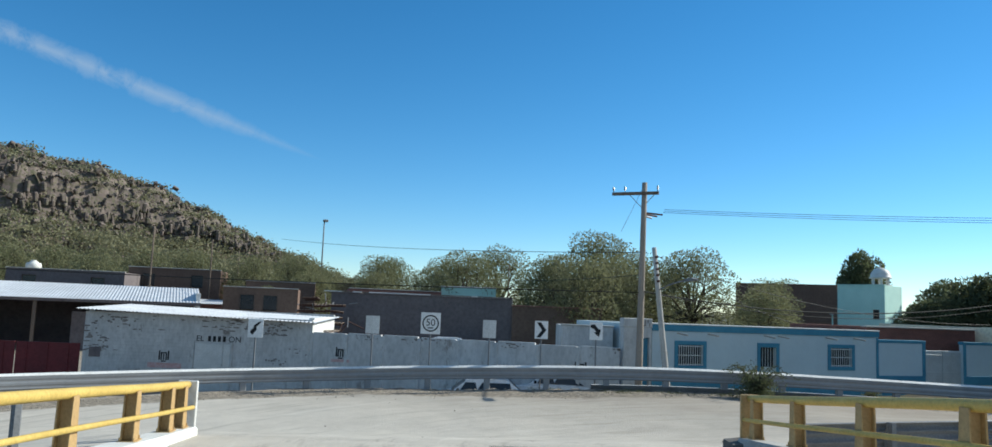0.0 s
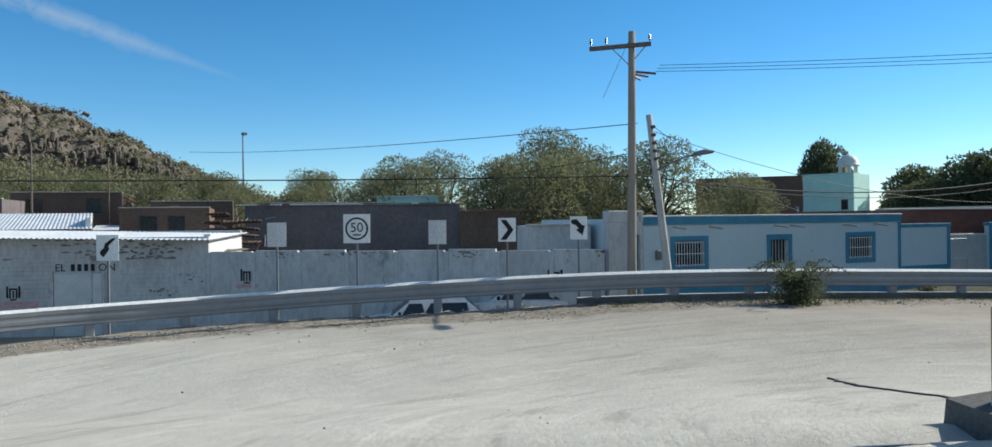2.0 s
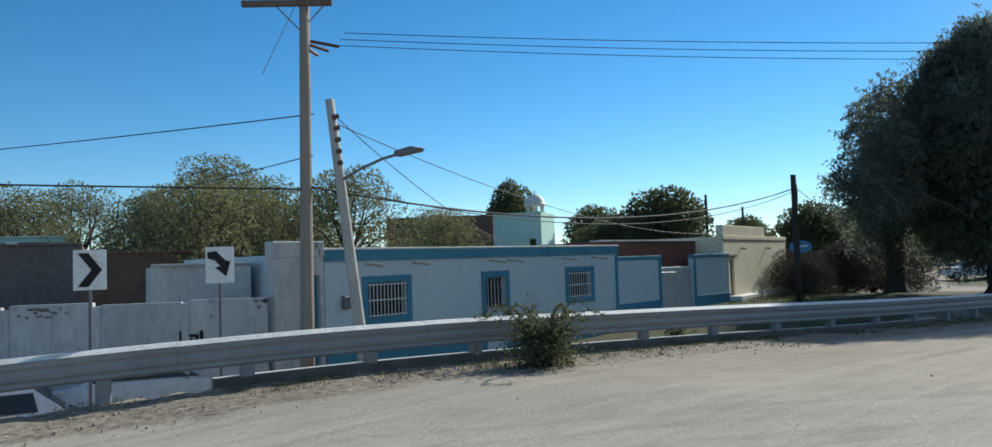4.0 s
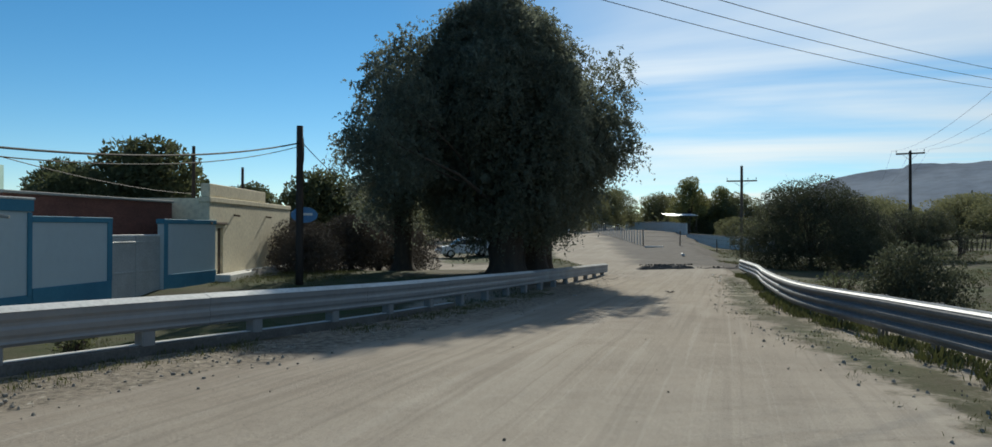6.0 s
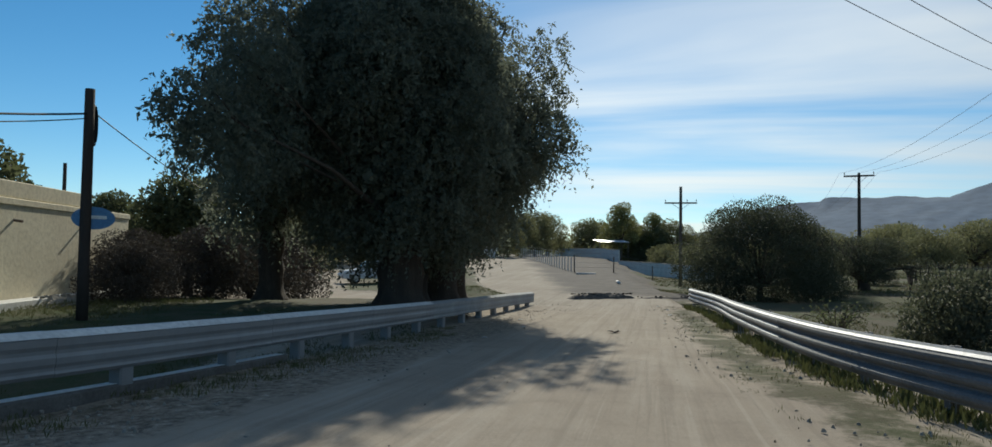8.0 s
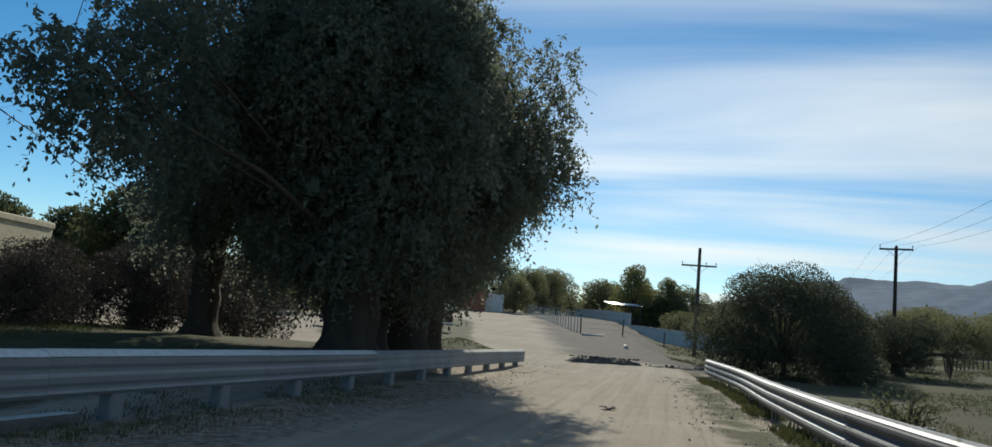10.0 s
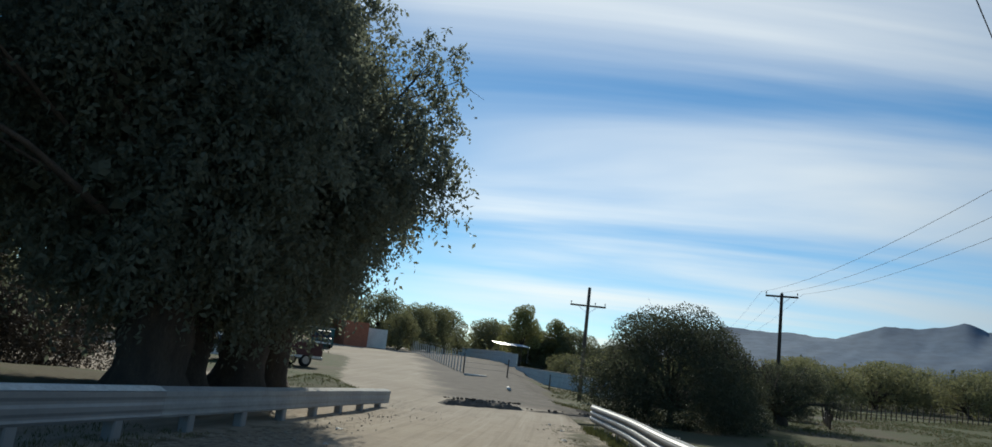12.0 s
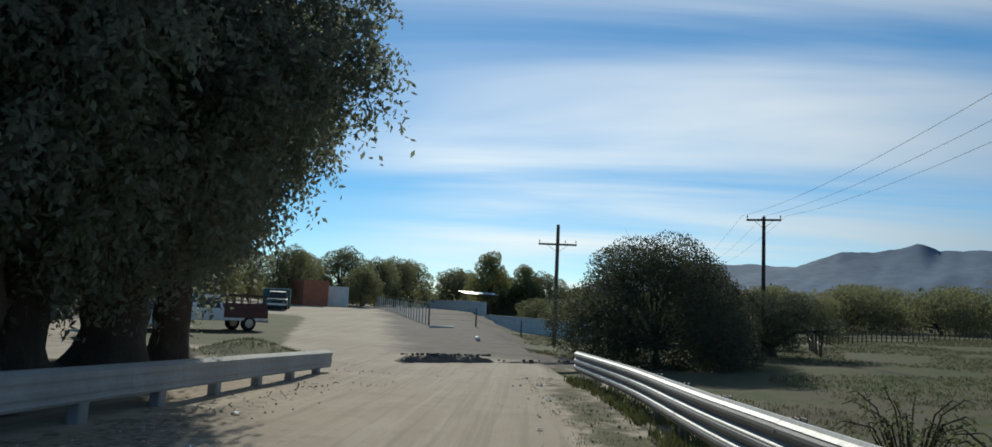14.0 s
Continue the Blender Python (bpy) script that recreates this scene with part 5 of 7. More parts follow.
def white_shed():
    yaw = -33.6
    ob = thing("whitewashed_shed", (5.0, 36.2, -1.6), yaw, "whitewashed brick shed with corrugated roof, paint flaking", "shed")
    w = 10.15
    part("front_wall", wall_with_holes(0, w, 0, 3.62, 0, 0.25, []), "limed_wall", ob)
    for k, z in enumerate(np.arange(0.2, 3.6, 0.15)):
        part("brick_course", Shape().box((w / 2 + 0.05 * (k % 2), -0.006, z), (w - 0.2, 0.02, 0.125), bevel=0.012), "limed_wall", ob)
    for x in (0.12, w - 0.12):
        part("side_wall", Shape().box((x, 2.2, 1.85), (0.24, 3.9, 3.7), bevel=0.01), "white_paint", ob)
    part("back_wall", Shape().box((w / 2, 4.2, 1.9), (w, 0.2, 3.8), bevel=0.01), "limed_wall", ob)
    roof = corrugated(w + 0.5, 5.0, 0.18)
    part("roof_sheet", roof, "roof_sheet", ob, place=pose(-0.25, -0.45, 3.92, 0, 1.2, 0))
    part("door_leaf", Shape().box((5.8, -0.02, 1.22), (1.6, 0.06, 2.4), bevel=0.01), "sign_grey", ob, "pale sheet metal shed door")
    for x in (4.95, 6.25, 6.65):
        part("door_post", Shape().box((x, -0.03, 1.25), (0.06, 0.09, 2.5), bevel=0.01), "limed_wall", ob)
    for text, x in (("EL", 5.2), ("ON", 6.75)):
        font = bpy.data.curves.new("lettering", "FONT")
        font.body, font.size, font.align_x, font.extrude = text, 0.36, "CENTER", 0.002
        word = new("lettering", font)
        word.data.materials.append(M["black"])
        word.parent = ob
        word.matrix_basis = pose(x, -0.022, 2.5, 90, 0, 0)
    for k in range(4):
        part("painted_bar", Shape().box((5.62 + 0.22 * k, -0.02, 2.62), (0.13, 0.006, 0.24), bevel=0.001), "black", ob)
    painted_emblem(ob, 3.65, 1.8, -0.02)
    part("faded_lettering", Shape().box((3.7, -0.022, 1.38), (1.5, 0.012, 0.22), bevel=0.001), "faded_red", ob)
    flaked(ob, 62, 110, (0.2, w - 0.2), (2.9, 3.55), -0.021, 0.22)
    flaked(ob, 63, 50, (0.1, 2.2), (1.9, 3.4), -0.021, 0.2)
    flaked(ob, 64, 30, (0.2, w - 0.2), (1.6, 2.9), -0.021, 0.12)
    part("wall_hole", Shape().box((0.55, -0.02, 1.85), (0.5, 0.03, 0.42), bevel=0.02), "dark_wall", ob, "boarded dark hole")
    return ob


white_shed()
gate = thing("red_sheet_gate", (-7.3, 43.3, -1.6), -29, "dark red sheet metal gate beside the shed", "gate")
for k in range(5):
    part("gate_panel", Shape().box((2.8 * k + 1.4, 0, 1.0), (2.74, 0.06, 2.35), bevel=0.01), "red_sheet", gate)
    for f in (-0.9, 0, 0.9):
        part("stiffener", Shape().box((2.8 * k + 1.4 + f, -0.04, 1.0), (0.05, 0.03, 2.3), bevel=0.005), "red_sheet", gate)


def big_barn():
    ob = thing("open_barn", (-16, 64, -1.6), -10, "open-fronted barn with a pale corrugated roof", "barn")
    part("roof_sheet", corrugated(31, 9, 1.1, 0.22, 0.02), "roof_sheet", ob, place=pose(0, -2.0, 5.0))
    part("back_wall", Shape().box((15.5, 6.0, 2.4), (31, 0.3, 4.8), bevel=0.01), "dark_wall", ob)
    part("gable_wall", Shape().box((30.8, 2.4, 2.3), (0.3, 7.0, 4.6), bevel=0.01), "white_paint", ob)
    for k in range(7):
        part("post", Shape().box((0.4 + 5.0 * k, -1.6, 1.95), (0.22, 0.22, 3.9), bevel=0.02), "wood", ob)
    # near-black sheet stands in for the shade inside the barn
    part("shade_panel", Shape().box((8, 1.0, 1.8), (14, 0.3, 3.6), bevel=0.01), "interior_shade", ob)
    part("bay_wall", Shape().box((16.6, -0.9, 1.8), (2.8, 0.25, 3.6), bevel=0.01), "white_paint", ob, "stained whitewashed bay wall")
    part("bay_wall", Shape().box((26.4, -0.6, 1.5), (7.6, 0.2, 3.0), bevel=0.01), "dark_wall", ob)
    part("fascia", Shape().box((15.5, -1.9, 3.8), (31, 0.08, 0.22), bevel=0.01), "dark_wall", ob)


big_barn()
block("long_dark_building", (19.9, 45.6, -1.5), (11.8, 8, 4.9), -33.5, "dark_wall", "long dark weathered adobe building", roof="dark_wall", openings=())
block("brown_adobe_building", (29.6, 38.9, -1.5), (5.8, 7, 4.5), -33.5, "brown_wall", "brown adobe building with a worn top", roof="brown_wall", top="pink_wall")
block("white_wall_building", (22.05, 23.8, -1.5), (2.2, 3.4, 3.75), -33, "limed_wall", "stained whitewashed building with a concrete roof edge", top="concrete")
block("clay_pink_house", (25.5, 56.5, 0), (7.5, 6, 3.9), -20, "pink_wall", "clay pink flat-roofed house", top="concrete")
block("mint_parapet_house", (33.0, 54.8, 0), (4.6, 5, 4.4), -30, "mint", "house with a mint green parapet", top="white_paint")
block("hillside_house", (37, 92, 0), (5, 5, 5.0), -30, "brown_wall", "small pale-roofed house high up the slope", top="white_paint", openings=((0.8, 3.2, 1.0, 1.0), (3.0, 3.2, 1.0, 1.0)))
for x, y, w, h in ((2, 72, 9, 4.5), (11.5, 75, 8, 5.2), (20, 67, 6, 4.3), (-14, 76, 10, 4.9), (16, 58, 5.5, 3.6)):
    block("hillfoot_house", (x, y, 0), (w, 6, h), -20, "dark_wall" if w > 8 else "brown_wall", "dim low house under the trees", top="concrete", openings=((1.2, h - 1.7, 1.1, 1.2), (w - 2.6, h - 1.7, 1.1, 1.2)))


# ---- loose timber on the long dark building's roof, stones on the shed's ----
rng = np.random.default_rng(66)
for k in range(14):
    u, z = 0.6 + 10.6 * rng.random(), 3.475
    c, s_ = math.cos(radians(-33.5)), math.sin(radians(-33.5))
    run = 0.8 + 2.0 * rng.random()
    solo("plank", Shape().box((0, 0, 0.03), (run, 0.10 + 0.1 * rng.random(), 0.06), bevel=0.008), ("pale_wood", "white_paint", "wood")[k % 3], "loose weathered plank lying on a flat roof edge", "plank", "planks on the roof", place=pose(19.9 + c * u - s_ * 0.15, 45.6 + s_ * u + c * 0.15, z, 0, 0, -33.5 + rng.normal() * 5))


rng = np.random.default_rng(67)
stack = thing("timber_stack", (14.3, 32.2, -1.6), -52, "stack of loose pale boards behind the panel wall", "timber")
for layer in range(22):
    for k in range(3):
        turn = (90 if layer % 2 else 0) + rng.normal() * 9
        part("board", Shape().box((0, 0, 0), (2.4 + 0.9 * rng.random(), 0.16 + 0.08 * rng.random(), 0.05), bevel=0.006), ("pale_wood", "white_paint", "wood")[int(rng.integers(3))], stack, place=pose((k - 1) * 0.75 * (layer % 2), (k - 1) * 0.75 * (1 - layer % 2), 0.04 + 0.145 * layer, rng.normal() * 1.5, rng.normal() * 1.5, turn))


# ---- joint and cracks in the paving at the bridge's end ----
def crack(points, width, label):
    line = spline([(x, y, 0) for x, y in points], 0.12)
    rng, verts = np.random.default_rng(int(points[0][0] * 10)), []
    for i, p in enumerate(line):
        d = line[min(i + 1, len(line) - 1)] - line[max(i - 1, 0)]
        nrm = np.array([-d[1], d[0]]) / np.linalg.norm(d[:2])
        w = width * (0.35 + 0.8 * rng.random())
        s = (p[:2] - JOINT) @ AXIS
        z = 0.82 - 0.068 * s - 0.002 if s < 0 else ground_z(p[0], p[1]) + 0.012
        jit = rng.normal() * width * 0.3
        for u, v in ((-w, -0.03), (-w * 0.7, 0.006), (w * 0.7, 0.006), (w, -0.03)):
            verts.append((p[0] + nrm[0] * (u + jit), p[1] + nrm[1] * (u + jit), z + v))
    n = len(line)
    solo("paving_joint", Shape().put(verts, [(i * 4 + k, i * 4 + k + 1, i * 4 + k + 5, i * 4 + k + 4) for i in range(n - 1) for k in range(3)]), "rubble", label, "crack", kind="structure")


crack([(8.1, 7.3), (9.5, 6.5), (10.9, 5.8)], 0.010, "dark expansion joint across the bridge's end")
crack([(15.2, 9.0), (14.6, 8.2), (14.2, 7.5), (13.6, 6.6)], 0.045, "ragged dark edge where the paving ends in dust")
crack([(8.16, 7.44), (9.56, 6.64), (10.95, 5.95)], 0.006, "dark expansion joint across the bridge's end")


# ---- small shacks with loose sheet roofs among the trees ----
def shack(x, y, w, h, rz, wall, label):
    ob = thing("shack", (x, y, ground_z(x, y)), rz, label, "shack", "shacks under the trees")
    part("front_wall", wall_with_holes(0, w, -0.3, h, 0, 0.15, [(0.4, 1.2, 0.0, 1.9)]), wall, ob)
    for a in (0.08, w - 0.08):
        part("side_wall", Shape().box((a, 1.55, h / 2 - 0.1), (0.15, 2.8, h - 0.2), bevel=0.01), wall, ob)
    part("back_wall", Shape().box((w / 2, 3.0, h / 2 - 0.1), (w, 0.15, h + 0.4), bevel=0.01), wall, ob)
    part("roof_sheet", corrugated(w + 0.6, 3.9, 0.35), "roof_sheet", ob, place=pose(-0.3, -0.45, h + 0.42))
    part("door_leaf", Shape().box((0.8, 0.1, 0.95), (0.76, 0.04, 1.86), bevel=0.01), "wood", ob)


shack(12.0, 60.5, 3.4, 2.6, -20, "white_paint", "small white shack with a pale sheet roof")
shack(17.2, 55.0, 3.0, 2.4, -35, "brown_wall", "small brown shack with a pale sheet roof")
shack(16.0, 66.0, 4.2, 3.4, -15, "pink_wall", "small pink shack with a pale sheet roof")


# ---- trees and shrubs ----
def leaf_mesh(name, start, way, length, width, mat, rng):
    """Many small leaves: a folded blade of two triangles each, from its foot along its way."""
    n = len(start)
    side = np.cross(way, rng.normal(size=(n, 3)))
    side /= np.linalg.norm(side, axis=1, keepdims=True) + 1e-9
    mid = start + way * (length * 0.45)[:, None]
    tip = start + way * length[:, None]
    verts = np.stack([start, mid + side * width[:, None], tip, mid - side * width[:, None]], 1).reshape(-1, 3)
    data = bpy.data.meshes.new(name)
    data.vertices.add(4 * n)
    data.vertices.foreach_set("co", verts.astype(np.float32).ravel())
    data.loops.add(4 * n)
    data.loops.foreach_set("vertex_index", np.arange(4 * n, dtype=np.int32))
    data.polygons.add(n)
    data.polygons.foreach_set("loop_start", np.arange(0, 4 * n, 4, dtype=np.int32))
    data.materials.append(M[mat])
    data.update(calc_edges=True)
    data.validate()
    return data


def on_lobes(lobes, n, rng, shell=0.55):
    """Points in and near the skin of some ellipsoids, and the way out."""
    lobes = np.array(lobes, float)
    size = lobes[:, 3] * lobes[:, 4] * lobes[:, 5]
    pick = rng.choice(len(lobes), n, p=size ** 0.67 / (size ** 0.67).sum())
    out = rng.normal(size=(n, 3))
    out /= np.linalg.norm(out, axis=1, keepdims=True)
    r = np.where(rng.random(n) < shell, 0.82 + 0.26 * rng.random(n), rng.random(n) ** 0.45)
    return lobes[pick, :3] + out * lobes[pick, 3:] * r[:, None], out


def limbs(trunk_r, height, lobes, rng, fork=0.35, bend=0.3):
    """A tapered trunk with flared foot, and limbs that reach into the lobes."""
    shape = Shape()
    top = Vector((rng.normal() * 0.1, rng.normal() * 0.1, height * fork))
    pts = [Vector((0, 0, -0.15)), Vector((0, 0, 0.12)), Vector((rng.normal() * 0.04, rng.normal() * 0.04, 0.45)), top * 0.6, top]
    shape.tube(pts, [trunk_r * 1.55, trunk_r * 1.3, trunk_r * 1.05, trunk_r * 0.95, trunk_r * 0.8], 12)
    for x, y, z, *_ in lobes:
        end = Vector((x, y, z))
        mid = top.lerp(end, 0.5) + Vector((rng.normal() * bend, rng.normal() * bend, 0.3))
        low = top * (0.75 + 0.25 * rng.random())
        r = trunk_r * (0.28 + 0.2 * rng.random())
        shape.tube([low, low.lerp(mid, 0.5), mid, mid.lerp(end, 0.6), end], [r * 1.3, r, r * 0.7, r * 0.45, r * 0.15], 7)
        for _ in range(3):
            twig = end + Vector(rng.normal(size=3)) * 0.6
            shape.tube([mid.lerp(end, 0.3 + 0.5 * rng.random()), mid.lerp(twig, 0.6), twig], [r * 0.35, r * 0.2, r * 0.06], 5)
    return shape


def broad_tree(seed, height, lobes, trunk_r, leaves, leaf, mat, label, category="tree", fork=0.35, name="tree", shell=0.6, bark="bark"):
    rng = np.random.default_rng(seed)
    ob = thing(name, (0, 0, 0), 0, label, category)
    part("trunk", limbs(trunk_r, height, lobes, rng, fork), bark, ob, smooth=True)
    start, out = on_lobes(lobes, leaves, rng, shell)
    way = out * 0.6 + rng.normal(size=out.shape) * 0.8
    way /= np.linalg.norm(way, axis=1, keepdims=True)
    length = leaf * (0.6 + 0.8 * rng.random(leaves))
    part("crown", leaf_mesh("crown", start, way, length, length * 0.26, mat, rng), mat, ob)
    return ob


def spread_lobes(seed, n, r, z0, z1, size):
    """Lobes strewn over a wide crown: lower ones far out, upper ones near the middle."""
    rng, out = np.random.default_rng(seed), []
    for k in range(n):
        a, f = 2.4 * k + rng.random(), (k + 0.5) / n
        z = z0 + (z1 - z0) * f
        d = r * math.sqrt(max(0.05, 1 - f ** 1.7)) * (0.55 + 0.4 * rng.random())
        s = size * (0.75 + 0.5 * rng.random())
        out.append((d * math.cos(a), d * math.sin(a), z, s, s, s * 0.72))
    return out


def gnarled_trunk(r, fork, lobes, rng):
    """A thick lumpy trunk with a spread foot, swellings and heavy limbs that reach into the lobes."""
    shape, sides, verts = Shape(), 22, []
    heights = [-0.25, 0.0, 0.18, 0.4, 0.7, 1.0, 1.35, 1.7, fork]
    girth = [1.75, 1.55, 1.25, 1.08, 1.0, 1.06, 0.94, 1.0, 0.95]
    seed = rng.random() * 50
    for z, g in zip(heights, girth):
        for k in range(sides):
            a = 2 * math.pi * k / sides
            lump = 1 + 0.22 * noise.noise((math.cos(a) * 1.6 + seed, math.sin(a) * 1.6, z * 1.1)) + 0.14 * noise.noise((math.cos(a) * 4 + seed, math.sin(a) * 4, z * 2.6))
            verts.append((r * g * lump * math.cos(a), r * g * lump * math.sin(a), z))
    rows = len(heights)
    shape.put(verts, [(i * sides + k, i * sides + (k + 1) % sides, (i + 1) * sides + (k + 1) % sides, (i + 1) * sides + k) for i in range(rows - 1) for k in range(sides)] + [tuple((rows - 1) * sides + k for k in range(sides))])
    for x, y, z, *_ in lobes:
        low = Vector((0.35 * r * rng.normal(), 0.35 * r * rng.normal(), fork - 0.25))
        end = Vector((x, y, z))
        mid = low.lerp(end, 0.45) + Vector((rng.normal() * 0.25, rng.normal() * 0.25, 0.45))
        far = math.hypot(x, y)
        t = r * (0.24 + 0.16 * rng.random()) * (1.0 if far < 3 else 0.42)
        shape.tube([low, low.lerp(mid, 0.5), mid, mid.lerp(end, 0.55), end], [t * 1.4, t, t * 0.62, t * 0.36, t * 0.10], 7)
        for _ in range(3):
            twig = end + Vector(rng.normal(size=3)) * 0.55
            shape.tube([mid.lerp(end, 0.5 + 0.4 * rng.random()), end.lerp(twig, 0.5), twig], [t * 0.22, t * 0.13, t * 0.05], 5)
    return shape


def crown_lobes(seed, top, low, girths, n, lean=(0, 0)):
    """Clumps on the skin of a crown whose half width is given at even steps from its foot to its top, over a few large inner masses."""
    rng, skin, core = np.random.default_rng(seed), [], []
    steps = np.linspace(0, 1, len(girths))
    for k in range(n):
        f = ((k + 0.5) / n) ** 0.85
        wide = float(np.interp(f, steps, girths))
        a = 2.399 * k + rng.normal() * 0.25
        r = min(0.55 + 0.55 * rng.random(), 0.5 * wide + 0.2)
        d = max(0.0, wide * (0.74 + 0.44 * rng.random()) - r)
        skin.append((d * math.cos(a) + lean[0] * f, d * math.sin(a) + lean[1] * f, low + (top - low) * f + rng.normal() * 0.15, r, r, r * (0.8 + 0.5 * rng.random())))
    for k in range(7):
        f = (k + 0.6) / 7.4
        wide = float(np.interp(f, steps, girths)) * 0.68
        core.append((lean[0] * f, lean[1] * f, low + (top - low) * f, wide, wide, 0.11 * (top - low)))
    return skin, core


def drooping_tree(seed, place, fork, skin, core, r, sprays, label, loose=0.0):
    """A big evergreen: dense clumps of small leaves, their rims hung with short sprays, over a dim leafy core."""
    rng = np.random.default_rng(seed)
    ob = thing("drooping_tree", place, 0, label, "tree", "row of drooping trees")
    reach = [skin[int(k)] for k in np.linspace(0, len(skin) - 1, 16)] + skin[-6::2]
    part("trunk", gnarled_trunk(r, fork, reach, rng), "bark", ob, smooth=True)
    at, out = on_lobes(skin, sprays, rng, 0.55 + 0.2 * loose)
    per = 17
    k = np.tile(np.arange(per), sprays)
    f = k / per
    droop = np.repeat(np.where(rng.random(sprays) < 0.45, 0.45 + 0.55 * rng.random(sprays), 0.10 + 0.2 * rng.random(sprays)), per)
    lean = np.repeat(out * [1, 1, 0.5] * 0.28 + rng.normal(size=out.shape) * 0.14, per, 0)
    start = np.repeat(at, per, 0) + lean * f[:, None] * 1.3 + rng.normal(size=(len(k), 3)) * 0.035
    start[:, 2] += 0.14 * np.sin(f * 3) - droop * f
    way = rng.normal(size=start.shape) * 0.6
    way[:, 2] -= 0.55
    way /= np.linalg.norm(way, axis=1, keepdims=True)
    length = 0.07 + 0.10 * rng.random(len(start))
    width = length * 0.24
    if core:
        m = 9000
        deep, aim = on_lobes(core, m, rng, 0.35)
        aim = aim * 0.3 + rng.normal(size=aim.shape)
        aim /= np.linalg.norm(aim, axis=1, keepdims=True)
        wide = 0.22 + 0.16 * rng.random(m)
        start, way = np.concatenate([start, deep]), np.concatenate([way, aim])
        length, width = np.concatenate([length, wide]), np.concatenate([width, wide * 0.3])
    part("crown", leaf_mesh("crown", start, way, length, width, "willow", rng), "willow", ob)
    return ob


BIG = "huge dark evergreen with hanging sprays, lumpy thick trunk"
for seed, x, y, r, top, low, girths, lean, n in (
    (11, 46.6, 6.0, 0.60, 10.0, 1.75, (2.2, 3.5, 3.7, 3.6, 3.2, 2.3, 0.8), (0.8, 1.1), 78),
    (12, 48.1, 5.5, 0.42, 10.9, 1.9, (2.2, 3.4, 3.7, 3.7, 3.3, 2.4, 0.8), (0.3, 0.9), 78),
    (13, 50.2, 4.5, 0.55, 10.8, 2.2, (2.1, 3.0, 3.4, 3.4, 2.9, 2.1, 0.7), (-0.2, 0.5), 74),
    (14, 52.6, 3.7, 0.36, 9.8, 2.5, (1.7, 2.4, 3.0, 3.1, 2.7, 1.8, 0.6), (-0.6, 0.4), 64),
):
    skin, core = crown_lobes(seed, top, low, girths, n, lean)
    if seed == 11:
        # boughs that reach out over the road
        skin += [(1.6, -4.6, 5.6, 0.85, 0.8, 0.8), (1.5, -5.1, 4.9, 0.6, 0.5, 0.6), (1.9, -3.9, 6.4, 0.9, 0.8, 0.7), (2.3, -4.0, 4.7, 0.7, 0.7, 0.6), (0.4, -3.7, 4.6, 0.8, 0.7, 0.7)]
        # loose boughs that reach towards the houses
        skin += [(-1.5, 3.9, 5.4, 1.0, 1.0, 0.9), (-3.1, 4.3, 6.4, 0.95, 0.9, 0.8), (-4.6, 4.5, 5.0, 0.9, 0.9, 0.7), (-6.2, 4.5, 4.6, 0.75, 0.7, 0.5), (-2.0, 4.1, 7.5, 0.9, 0.9, 0.7), (-3.4, 3.6, 4.2, 0.9, 0.9, 0.8), (-5.2, 4.1, 3.9, 0.75, 0.8, 0.6), (-0.6, 3.8, 8.4, 0.8, 0.8, 0.7), (-4.2, 3.4, 5.8, 0.8, 0.8, 0.8)]
    if seed == 13:
        skin += [(0.4, -3.6, 7.6, 0.9, 0.8, 0.7), (0.8, -3.9, 6.6, 0.7, 0.6, 0.6), (-0.4, -3.4, 8.7, 0.8, 0.7, 0.6)]
    drooping_tree(seed, (x, y, ground_z(x, y)), low + 0.5, skin, core, r, 12500 if seed == 11 else 9000, BIG)
# the looser one that stands back from the rail
skin, core = crown_lobes(15, 8.6, 2.5, (1.5, 2.3, 2.5, 2.5, 2.2, 1.6, 0.7), 40, (-0.6, -2.0))
skin += [(-2.2, 1.7, 4.9, 0.8, 0.8, 0.6), (-1.8, 2.3, 4.5, 0.6, 0.6, 0.5), (-1.2, 0.9, 6.9, 0.8, 0.8, 0.7), (-0.8, 0.2, 8.2, 0.8, 0.8, 0.7)]
drooping_tree(15, (49.8, 10.0, ground_z(49.8, 10.0)), 2.6, skin, [], 0.38, 4200, "loose-crowned evergreen standing back from the barrier", 1.0)


def plant(model, spots, group):
    """Sets copies of a model tree at (x, y, scale, turn[, label]); the model itself takes the first spot."""
    for k, (x, y, s, a) in enumerate(spots):
        m = pose(x, y, ground_z(x, y) - 0.05, 0, 0, a) @ Matrix.Scale(s, 4)
        if k:
            copy_thing(model, m)
        else:
            first = m
    model.matrix_basis = first
    for ob in scene.collection.objects:
        if ob.parent is None and ob.name.split(".")[0] == model.name.split(".")[0] and ob.get("label") == model.get("label"):
            ob["group"] = group


